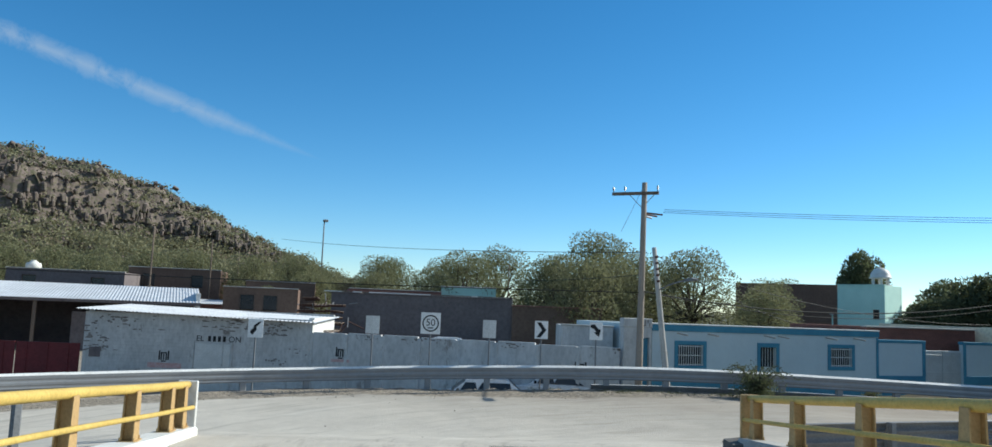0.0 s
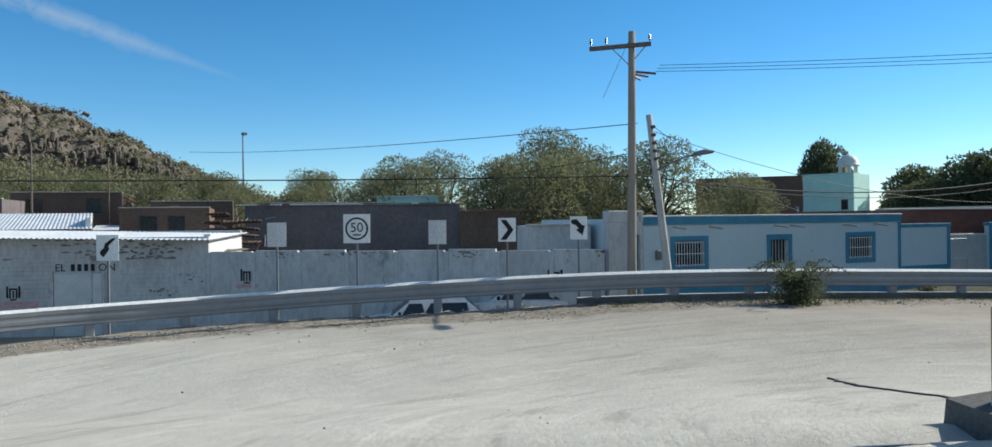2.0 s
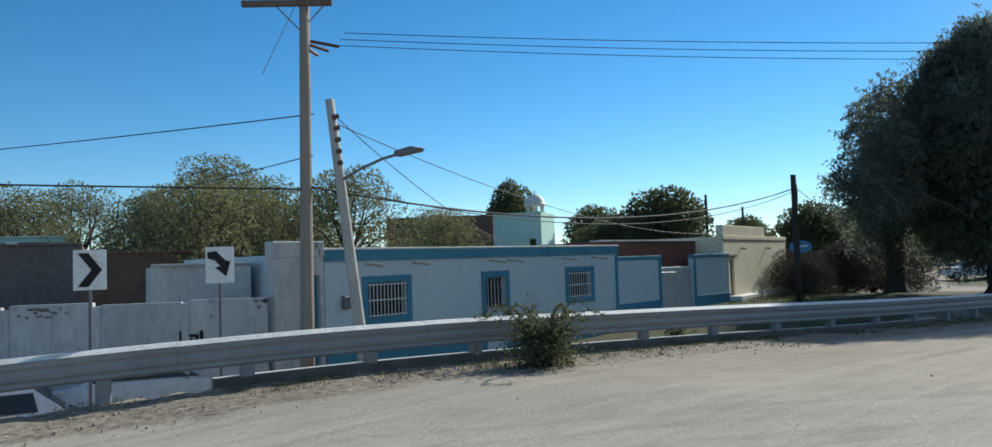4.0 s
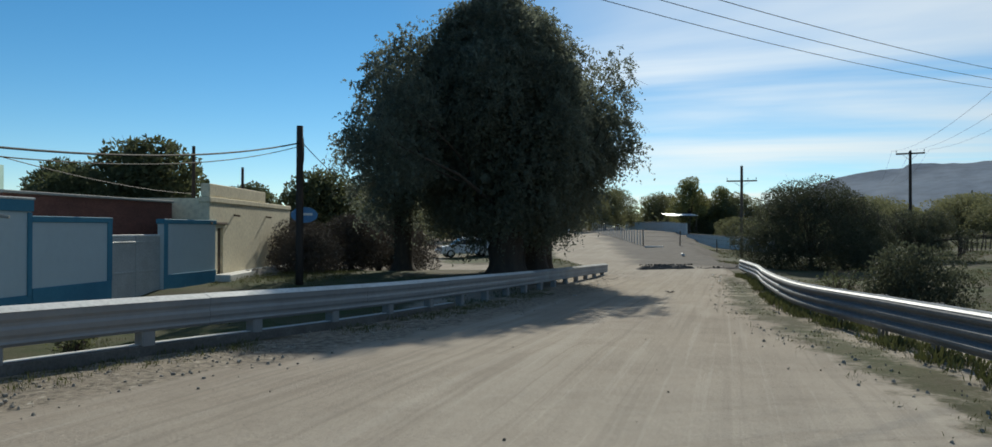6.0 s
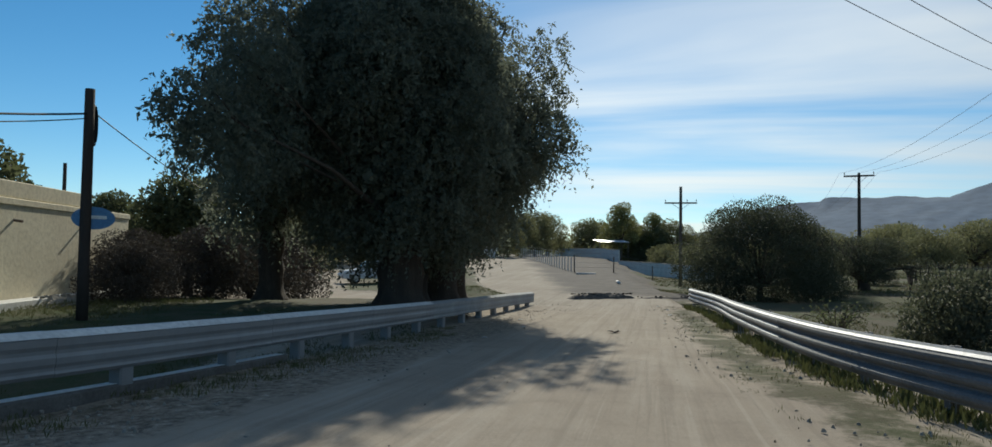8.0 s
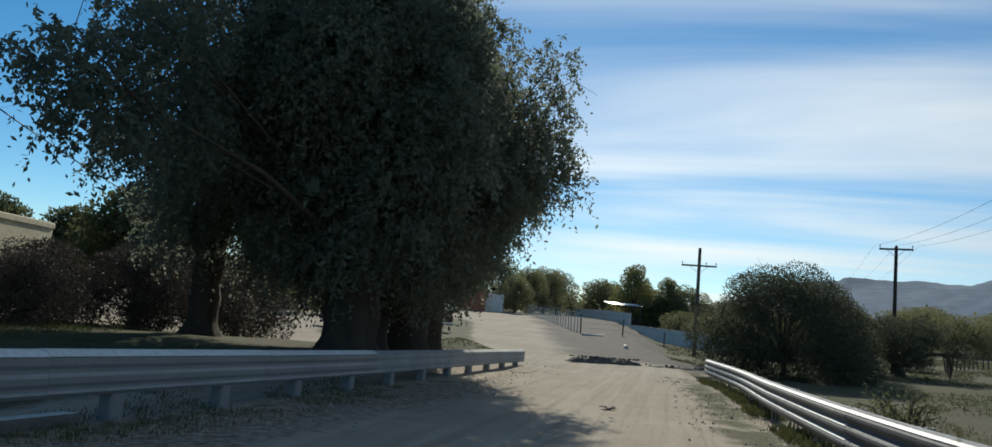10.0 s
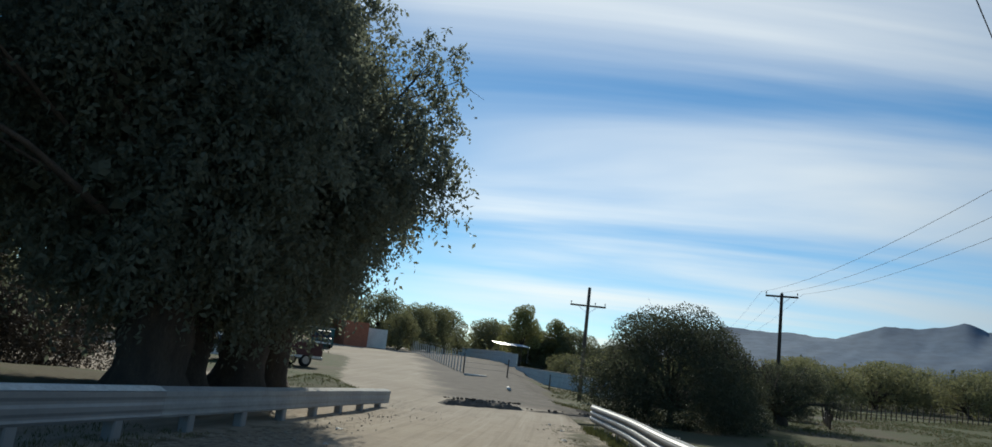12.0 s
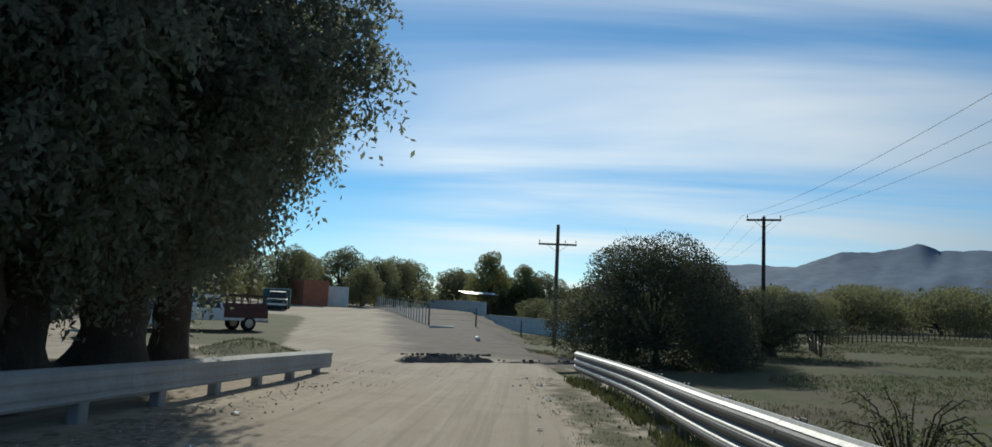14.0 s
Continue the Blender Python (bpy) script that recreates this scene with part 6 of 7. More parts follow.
mesq_a = broad_tree(21, 7.5, spread_lobes(21, 24, 3.8, 1.9, 6.9, 1.15), 0.2, 11000, 0.17, "mesquite", "airy olive green mesquite tree behind the houses", name="mesquite_tree")
plant(mesq_a, [(22.4, 73.8, 1.05, 0), (38.5, 80, 1.1, 35), (40.5, 70, 0.9, 280), (33, 84, 0.95, 170), (56, 40, 0.85, 15), (9, 78, 1.0, 45), (50, 46, 0.9, 250), (15.2, 90.6, 1.2, 60), (11.2, 99.2, 1.25, 130), (45.4, 56.1, 1.05, 200), (43.9, 42.7, 1.0, 300), (44.3, 89.2, 1.15, 20), (77.9, 54.9, 1.0, 90), (34.5, 37.5, 0.92, 220), (39.5, 47, 0.95, 70), (2, 84, 1.15, 250), (43.9, 44, 0.8, 130), (41.8, 28.9, 0.62, 10), (30, 62, 0.8, 100), (26.5, 68, 0.8, 240), (20.5, 61.5, 0.66, 280)], "mesquite trees behind the houses")
mesq_b = broad_tree(22, 8.5, spread_lobes(22, 28, 4.4, 1.9, 7.7, 1.25), 0.22, 12500, 0.18, "mesquite", "tall loose-crowned mesquite tree above the roofs", name="tall_mesquite")
plant(mesq_b, [(45.2, 49.1, 1.12, 0), (45.0, 64.7, 1.05, 100), (43.0, 36.1, 0.88, 190), (28.7, 79.2, 0.95, 250), (21.0, 96.3, 1.1, 310), (45.3, 76.6, 0.95, 40), (7.5, 113, 1.15, 150), (-8, 96, 1.1, 200), (39, 40.5, 0.82, 20), (-20, 88, 1.0, 80), (36, 56, 0.95, 330)], "tall mesquites above the roofs")
round_tree = broad_tree(23, 6.5, spread_lobes(23, 18, 2.5, 2.0, 5.7, 1.3), 0.24, 14000, 0.25, "dark_leaf", "dense round dark green tree behind a house", name="round_tree", shell=0.7)
plant(round_tree, [(79.0, 46.0, 1.0, 0), (56.0, 22.8, 1.02, 90), (62, 29.5, 0.78, 180), (78.5, 36.5, 1.12, 240), (60.5, 14.8, 0.85, 300), (70, 21, 0.8, 30), (52.8, 24.5, 0.72, 140), (86, 32, 1.0, 20)], "round dark trees")
round_tree.matrix_basis = pose(79.0, 46.0, ground_z(79, 46)) @ Matrix.Diagonal((0.98, 0.98, 1.6, 1))
east = broad_tree(24, 9.0, spread_lobes(24, 26, 4.6, 1.2, 8.1, 1.6), 0.30, 16000, 0.25, "mesquite", "tall leafy tree at the end of the road", name="roadside_tree", shell=0.7)
plant(east, [(135.5, -4.5, 0.82, 0), (149, -12.8, 0.95, 80), (155, -19, 0.85, 160), (152, -46, 0.98, 230), (160, -40, 0.9, 20), (180, -30, 1.0, 300), (128, 6, 0.85, 45), (178, -40, 0.85, 15), (190, -10, 1.0, 75), (112, 10, 0.75, 200), (98, 14, 0.8, 100), (118, 16, 0.9, 10), (170, -48, 0.8, 50), (144, -7, 0.8, 260), (138, -14, 0.6, 140), (156, -41, 0.85, 100), (163, -44, 0.75, 310), (165, -24, 0.95, 190), (104, 8, 0.7, 20), (122, 4, 0.75, 330), (88, 13, 0.75, 250), (172, -36, 0.85, 15), (145, 2, 0.95, 110)], "trees at the end of the road")
poplar = broad_tree(25, 11.0, spread_lobes(25, 18, 2.8, 3.2, 10.2, 1.35), 0.25, 11000, 0.27, "poplar", "yellowing open-crowned poplar beyond the white wall", name="poplar")
plant(poplar, [(152.5, -36.4, 1.06, 0), (155.6, -43.6, 0.93, 120), (158, -40, 0.85, 60), (68.0, -42.6, 0.60, 200), (160, -47, 0.75, 20)], "yellowing poplars")
thicket = broad_tree(26, 5.0, spread_lobes(26, 24, 5.0, 0.8, 4.4, 1.4), 0.2, 10000, 0.22, "mesquite", "broad grey-green field mesquite, branching from the ground", name="field_mesquite", fork=0.16)
plant(thicket, [(136, -60, 1.3, 0), (130, -71, 1.25, 70), (123, -80, 1.3, 140), (115, -88, 1.2, 210), (106, -96, 1.3, 280), (150, -70, 1.4, 30), (146, -84, 1.4, 100), (138, -95, 1.45, 170), (128, -106, 1.4, 240), (117, -115, 1.4, 320), (165, -60, 1.3, 15), (172, -80, 1.5, 50), (165, -100, 1.5, 110), (152, -118, 1.5, 0), (190, -70, 1.5, 60), (135, -46, 1.0, 200), (110, -33.5, 0.7, 80), (120, -42, 0.8, 20), (96, -104, 1.2, 130), (150, -50, 1.1, 260), (141, -66, 1.2, 40), (134, -76, 1.3, 90), (127, -88, 1.3, 10), (119, -97, 1.3, 150), (149, -43, 0.75, 30), (153, -42, 0.8, 120), (140, -40, 0.8, 220), (132, -41, 0.75, 300), (160, -18, 0.7, 60), (125, -38, 0.7, 190), (150, 0, 0.8, 270), (136, -52, 1.0, 20), (128, -60, 1.0, 140), (120, -70, 1.05, 200)], "field mesquites")

# the broad mesquite past the end of the right rail, and its low neighbour
big_bush = broad_tree(31, 5.6, spread_lobes(31, 26, 4.1, 0.9, 4.8, 1.35) + [(-2.2, 1.6, 0.9, 1.6, 1.5, 1.0), (-2.9, 0.2, 0.5, 1.4, 1.4, 0.8), (-2.4, -1.6, 0.5, 1.4, 1.4, 0.8), (-1.4, -3.0, 0.6, 1.4, 1.4, 0.9), (-1.6, 2.6, 0.5, 1.2, 1.0, 0.8), (-0.8, 3.2, 0.6, 1.1, 0.8, 0.9), (-3.2, -0.6, 1.3, 1.1, 1.2, 0.9), (-0.4, -4.6, 0.6, 1.4, 1.3, 0.9), (2.5, -2.5, 1.0, 1.6, 1.6, 1.0), (0, 2.8, 1.2, 1.7, 1.6, 1.1), (0.8, -4.2, 1.8, 1.7, 1.7, 1.5), (1.1, -5.4, 1.7, 1.6, 1.6, 1.4), (1.0, -4.4, 3.2, 1.4, 1.5, 1.0), (1.5, -6.6, 1.6, 1.5, 1.5, 1.2), (1.2, -5.8, 2.7, 1.2, 1.3, 0.8), (0.9, -3.4, 4.1, 1.3, 1.4, 0.8), (1.2, -4.9, 3.6, 1.2, 1.3, 0.8), (0.3, 1.6, 4.4, 1.4, 1.4, 0.7)], 0.14, 110000, 0.10, "bush_leaf", "broad dusty mesquite bush at the guard rail's end", "bush", fork=0.15, name="mesquite_bush")
big_bush.matrix_basis = pose(67.2, -16.3, ground_z(67.2, -16.3) - 0.05, 0, 0, 15) @ Matrix.Diagonal((1.1, 1.08, 1.06, 1))
rng = np.random.default_rng(35)
twigs = Shape()
for _ in range(170):
    a, d = rng.random() * 2 * math.pi, 4.2 * math.sqrt(rng.random())
    foot = Vector((d * math.cos(a), d * math.sin(a) - 0.8, 4.6 * math.sqrt(max(0.05, 1 - (d / 5.0) ** 2)) * 0.86))
    tip = foot + Vector((rng.normal() * 0.3, rng.normal() * 0.3, 0.5 + 0.6 * rng.random()))
    twigs.tube([foot, foot.lerp(tip, 0.5) + Vector(rng.normal(size=3)) * 0.06, tip], [0.016, 0.011, 0.004], 5)
part("brushwood", twigs, "bark", big_bush, kind="stuff")
low_bush = broad_tree(32, 3.8, spread_lobes(32, 22, 3.8, 1.3, 3.3, 0.95), 0.3, 30000, 0.10, "bush_leaf", "low spreading mesquite with a dark bent trunk", "bush", fork=0.2, name="spreading_mesquite")
low_bush.matrix_basis = pose(73.0, -27.3, ground_z(73.0, -27.3) - 0.05, 0, 0, 0)
shrub = broad_tree(33, 2.2, spread_lobes(33, 14, 1.7, 0.4, 1.8, 0.75), 0.08, 16000, 0.09, "bush_leaf", "loose green shrub in the field", "bush", fork=0.15, name="field_shrub")
plant(shrub, [(35.6, -3.1, 1.0, 0), (80, -33, 0.9, 90)], "shrubs in the field")
shrub.matrix_basis = pose(35.6, -3.1, ground_z(35.6, -3.1) - 0.05) @ Matrix.Diagonal((0.75, 0.75, 1.0, 1))
dry = broad_tree(34, 3.4, spread_lobes(34, 16, 2.3, 0.5, 3.1, 1.1), 0.14, 22000, 0.11, "dry_leaf", "dry brown tangled bush beside the dark pole", "bush", fork=0.2, name="dry_bush")
plant(dry, [(52.4, 12.4, 0.72, 0), (55.6, 11.4, 0.78, 120), (49.8, 14.2, 0.62, 60), (58.6, 10.6, 0.8, 240), (47.8, 13.6, 0.5, 20)], "dry bushes by the pole")


def thorny_shrub(place, seed, label, spread=1.1, height=1.3, stems=34, dense=True):
    rng = np.random.default_rng(seed)
    ob = thing("thorny_shrub", place, 0, label, "shrub")
    wood, starts, ways = Shape(), [], []
    for _ in range(stems):
        a, lift = rng.random() * 2 * math.pi, 0.3 + 0.7 * rng.random()
        tip = Vector((math.cos(a) * spread * (0.4 + rng.random() * 0.7), math.sin(a) * spread * (0.4 + rng.random() * 0.7), height * lift))
        mid = tip * 0.5 + Vector((0, 0, 0.35 * height))
        pts = [Vector((rng.normal() * 0.08, rng.normal() * 0.08, -0.03)), mid * 0.5, mid, (mid + tip) * 0.55, tip]
        wood.tube(pts, [0.018, 0.014, 0.011, 0.008, 0.004], 5)
        for k in range(70 if dense else 40):
            f = rng.random()
            p = pts[0].lerp(mid, f * 2) if f < 0.5 else mid.lerp(tip, f * 2 - 1)
            starts.append(p + Vector(rng.normal(size=3)) * 0.06)
            ways.append(rng.normal(size=3))
    if dense:
        for _ in range(3200):
            starts.append(Vector((rng.normal() * 0.30, rng.normal() * 0.30, abs(rng.normal()) * 0.36)))
            ways.append(rng.normal(size=3))
    part("branchwork", wood, "bark", ob)
    w = np.array(ways)
    w /= np.linalg.norm(w, axis=1, keepdims=True)
    length = 0.03 + 0.05 * rng.random(len(w))
    part("foliage", leaf_mesh("foliage", np.array(starts), w, length, length * 0.3, "dark_leaf", rng), "dark_leaf", ob)
    return ob


rail_shrub = thorny_shrub((22.4, 13.9, ground_z(22.4, 13.9)), 41, "scraggly dark thorn shrub growing at the guard rail", 0.66, 0.9, 46)
rng = np.random.default_rng(46)
stalks, starts, ways = Shape(), [], []
for k in range(13):
    a = rng.random() * 2 * math.pi
    reach, lift = 0.8 + 0.75 * rng.random(), 0.8 + 0.3 * rng.random()
    pts = [Vector((reach * f * math.cos(a), reach * f * math.sin(a), lift * math.sin(min(1.0, f * 1.15) * 2.2))) for f in np.linspace(0.02, 1, 9)]
    stalks.tube(pts, [0.014, 0.013, 0.012, 0.010, 0.009, 0.008, 0.006, 0.005, 0.003], 5)
    for p, q in zip(pts[2:], pts[3:]):
        for _ in range(16):
            starts.append(p.lerp(q, rng.random()) + Vector(rng.normal(size=3)) * 0.02)
            ways.append(rng.normal(size=3))
part("arching_stalks", stalks, "bark", rail_shrub)
w = np.array(ways)
w /= np.linalg.norm(w, axis=1, keepdims=True)
size = 0.03 + 0.035 * rng.random(len(w))
part("stalk_foliage", leaf_mesh("stalk_foliage", np.array(starts), w, size, size * 0.3, "dark_leaf", rng), "dark_leaf", rail_shrub)
thorny_shrub((42.4, -5.0, ground_z(42.4, -5.0)), 42, "sparse green weed growing behind the guard rail", 0.9, 1.25, 26, False)
thorny_shrub((39.6, -3.2, ground_z(39.6, -3.2)), 43, "sparse green weed leaning on the guard rail", 0.7, 1.0, 20, False)
thorny_shrub((27.5, 13.2, ground_z(27.5, 13.2)), 44, "small weed at the foot of the guard rail", 0.45, 0.4, 16, False)


# ---- grass and stones ----
def scatter(n, test, box, seed):
    rng, out = np.random.default_rng(seed), []
    x0, x1, y0, y1 = box
    x, y = x0 + (x1 - x0) * rng.random(n), y0 + (y1 - y0) * rng.random(n)
    keep = test(x, y, rng)
    return x[keep], y[keep], rng


def grass_field(name, n, test, box, seed, mat, tall, label):
    x, y, rng = scatter(n, test, box, seed)
    z = land(x, y)[0]
    per = 7
    start = np.repeat(np.stack([x, y, z], 1), per, 0) + rng.normal(size=(len(x) * per, 3)) * [0.05, 0.05, 0.0]
    way = rng.normal(size=start.shape) * 0.4
    way[:, 2] = 1
    way /= np.linalg.norm(way, axis=1, keepdims=True)
    length = tall * (0.3 + 0.8 * rng.random(len(start))) * np.repeat(0.6 + 0.6 * rng.random(len(x)), per)
    ob = new(name, leaf_mesh(name, start, way, length, length * 0.07, mat, rng))
    tagged(ob, label, "grass", kind="stuff")


def patchy(x, y, s=0.5, off=0.0):
    return np.array([noise.noise((a * s, b * s, off)) for a, b in zip(x, y)])


def by_left(x, y, rng):
    d, _ = beside(LEFT_RAIL, x, y)
    return (d > -1.1) & (d < 7) & (rng.random(len(x)) < np.exp(-((d - 0.2) / 1.6) ** 2) + 0.25) & (patchy(x, y, 0.6) > -0.12)


def by_right(x, y, rng):
    d, _ = beside(RIGHT_RAIL, x, y)
    return (d < 1.5) & (d > -14) & (rng.random(len(x)) < np.exp(-((d - 0.4) / 0.9) ** 2) + 0.22) & (patchy(x, y, 0.5, 4) > -0.1)


def in_field(x, y, rng):
    d, _ = beside(RIGHT_RAIL, x, y)
    return (d < -2) & (patchy(x, y, 0.12, 9) > -0.12)


def on_meadow(x, y, rng):
    return np.exp(-(((x - 60.6) / 3.6) ** 2 + ((y - 1.8) / 2.2) ** 2)) + np.exp(-(((x - 46) / 6) ** 2 + ((y - 14) / 3) ** 2)) > 0.35 + 0.4 * rng.random(len(x))


grass_field("verge_grass", 26000, by_left, (17, 44, 3, 24), 51, "grass", 0.09, "patchy green and dry grass along the rail")
grass_field("lane_grass", 26000, by_right, (18, 56, -18, 8), 52, "grass", 0.06, "patchy green grass along the lane's edge")
def under_rail(x, y, rng):
    d, _ = beside(RIGHT_RAIL, x, y)
    return (np.abs(d + 0.05) < 0.3) & (patchy(x, y, 0.8, 12) > -0.25)


grass_field("rail_grass", 60000, under_rail, (17, 56, -8, 6), 56, "grass", 0.2, "rank green grass growing under the steel rail")
grass_field("field_grass", 60000, in_field, (28, 105, -75, 0), 53, "grass", 0.15, "dry green field grass")
grass_field("field_straw", 9000, in_field, (34, 120, -90, -4), 54, "straw", 0.2, "pale dry straw in the field")
grass_field("meadow_grass", 26000, on_meadow, (38, 72, -2, 19), 55, "grass", 0.12, "low green grass patch")


def stones(name, n, test, box, seed, mat, size, label):
    x, y, rng = scatter(n, test, box, seed)
    z = land(x, y)[0]
    shape = Shape()
    for a, b, c in zip(x, y, z):
        s = size * (0.4 + rng.random() ** 2 * 1.6)
        k = [(a + s * math.cos(t) * (0.7 + 0.5 * rng.random()), b + s * math.sin(t) * (0.7 + 0.5 * rng.random()), c - 0.01) for t in (0.2, 1.5, 2.7, 4.0, 5.2)]
        top = [(a + (u - a) * 0.5, b + (v - b) * 0.5, c + s * (0.5 + 0.4 * rng.random())) for u, v, _ in k]
        shape.put(k + top, [(i, (i + 1) % 5, 5 + (i + 1) % 5, 5 + i) for i in range(5)] + [(5, 6, 7, 8, 9)])
    ob = new(name, shape.mesh(name))
    ob.data.materials.append(M[mat])
    tagged(ob, label, "gravel", kind="stuff")


def edge_left(x, y, rng):
    d, _ = beside(LEFT_RAIL, x, y)
    return (d > -2.4) & (d < 0.4) & (rng.random(len(x)) < np.exp(-((d + 1.0) / 0.8) ** 2))


def edge_right(x, y, rng):
    d, _ = beside(RIGHT_RAIL, x, y)
    return (d > -0.5) & (d < 2.4) & (rng.random(len(x)) < np.exp(-((d - 0.8) / 0.8) ** 2))


def on_lane(x, y, rng):
    a, _ = beside(LEFT_RAIL, x, y)
    b, _ = beside(RIGHT_RAIL, x, y)
    return (a < -0.3) & (b > 0.2)


stones("edge_gravel", 30000, edge_left, (-8, 57, -3, 25), 61, "stone", 0.015, "loose pale gravel along the outer rail")
stones("lane_gravel", 7000, edge_right, (14, 56, -8, 9), 62, "stone", 0.016, "loose gravel along the lane's edge")
stones("road_pebbles", 380, on_lane, (8, 62, -8, 20), 63, "rubble", 0.011, "scattered small dark pebbles on the road")


def rubble_heap(name, place, length, width, height, n, seed, yaw, label, mat="rubble"):
    rng, shape = np.random.default_rng(seed), Shape()
    heap = thing(name, place, yaw, label, "rubble heap")
    verts, faces = [], []
    nu, nv = 26, 9
    for i in range(nu):
        for j in range(nv):
            u, v = i / (nu - 1) * 2 - 1, j / (nv - 1) * 2 - 1
            h = height * max(0, 1 - u**4) * max(0, 1 - v * v) * (0.65 + 0.5 * noise.noise((u * 5 + seed, v * 3, 0)))
            verts.append((u * length / 2, v * width / 2, h - 0.04))
    for i in range(nu - 1):
        for j in range(nv - 1):
            faces.append((i * nv + j, i * nv + nv + j, i * nv + nv + j + 1, i * nv + j + 1))
    part("mound", shape.put(verts, faces), mat, heap)
    for _ in range(n):
        u, v, s = (rng.random() * 2 - 1) * 0.9, rng.normal() * 0.35, 0.04 + 0.07 * rng.random() ** 2
        part("stone", Shape().box((u * length / 2, v * width / 2, height * max(0.1, 1 - v * v) * 0.6), (s * 1.5, s, s * 0.8), rng.random() * 180, s * 0.3), mat, heap)
    return heap


rubble_heap("rubble_heap", (60.6, -4.4, ground_z(60.6, -4.4)), 3.8, 1.0, 0.40, 44, 71, -76, "low heap of dark rubble across the road")
rubble_heap("earth_ridge", (61.2, -8.2, ground_z(61.2, -8.2)), 4.4, 0.5, 0.12, 12, 72, -78, "low ridge of earth and stones across the road")
rubble_heap("ruined_footing", (46.5, 15.0, ground_z(46.5, 15.0)), 2.6, 0.9, 0.35, 16, 73, -10, "broken masonry step beside the beige house", "stone")
pipe_at = (76.2, -10.5, ground_z(76.2, -10.5) + 0.06)
solo("white_pipe", Shape().tube([(-1.8, 0, 0), (0, 0.05, 0.02), (1.8, 0, 0)], 0.09, 10), "white_paint", "fallen white concrete post on the ground", "post", place=pose(*pipe_at, 0, 0, -16), smooth=True)
pipe_at = (88.6, -11.8, ground_z(88.6, -11.8) + 0.06)
solo("white_pipe", Shape().tube([(-1.2, 0, 0), (1.2, 0.1, 0)], 0.08, 10), "white_paint", "fallen white concrete post beside the fence", "post", place=pose(*pipe_at, 0, 0, -60), smooth=True)


# ---- fences and the far white wall ----
def wire_fence(points, spacing, tall, r, mat, label, wires=3, wild=0.0, seed=0):
    rng = np.random.default_rng(seed)
    line = spline([(x, y, 0) for x, y in points], spacing)
    ob = thing("wire_fence", (line[0, 0], line[0, 1], ground_z(*line[0, :2])), 0, label, "fence")
    inv, tops = ob.matrix_basis.inverted(), []
    for x, y, _ in line:
        z = ground_z(x, y)
        h = tall * (1 + wild * rng.normal())
        tip = (wild * rng.normal() * 0.9, wild * rng.normal() * 0.9, h)
        part("stake", Shape().tube([(0, 0, -0.1), (tip[0] * 0.4, tip[1] * 0.6, h * 0.5), tip], [r * 1.1, r, r * 0.8], 6), mat, ob, place=inv @ pose(x, y, z))
        tops.append((x, y, z))
    for k in range(wires):
        part("wire", Shape().tube([(x, y, z + tall * (0.3 + 0.28 * k)) for x, y, z in tops], 0.008, 4), "steel", ob, place=inv)
    return ob


wire_fence([(92.5, -11.8), (104, -13.0), (120, -14.6), (140, -16)], 1.9, 1.45, 0.05, "sign_grey", "pale concrete stake fence along the road", 4, 0.03, 81)
wire_fence([(92.5, -11.8), (92.5, -16), (92.2, -19.6), (90, -22)], 3.8, 1.5, 0.06, "wood", "wire fence of grey posts across the yard", 4, 0.03, 82)
wire_fence([(72, -30), (84, -40), (92, -54), (98, -72), (104, -92)], 1.1, 1.35, 0.055, "dark_wood", "crooked dark wooden stake fence in the field", 2, 0.16, 83)


def far_wall():
    a, b = Vector((89.2, -23.7)), Vector((191, -34.5))
    d = b - a
    ob = thing("long_white_wall", (a.x, a.y, ground_z(a.x, a.y)), math.degrees(math.atan2(d.y, d.x)), "long low white block wall with a dark coping", "wall")
    n = 24
    w = d.length / n
    for k in range(n):
        p = a + d * ((k + 0.5) / n)
        z = ground_z(p.x, p.y) - ground_z(a.x, a.y)
        part("wall_panel", Shape().box((w * (k + 0.5), 0, z + 0.6), (w - 0.05, 0.18, 1.7), bevel=0.02), "white_paint", ob)
        part("coping", Shape().box((w * (k + 0.5), 0, z + 1.48), (w, 0.26, 0.07), bevel=0.015), "concrete", ob)
    for k in range(8):
        part("painted_bar", Shape().box((1.3 + 0.62 * k, 0.094, 0.85), (0.42, 0.006, 0.5), bevel=0.001), "letter_blue", ob)


far_wall()


# ---- vehicles ----
def wheel(parent, x, y, r, w):
    pts = [(x, y - w / 2, r), (x, y - w / 2 + 0.03, r), (x, y + w / 2 - 0.03, r), (x, y + w / 2, r)]
    ob = part("tyre", Shape().tube(pts, [r * 0.9, r, r, r * 0.9], 18), "rubber", parent, smooth=False)
    part("rim", Shape().tube([(x, y - w / 2 - 0.008, r), (x, y + w / 2 + 0.008, r)], r * 0.58, 14), "chrome", ob)


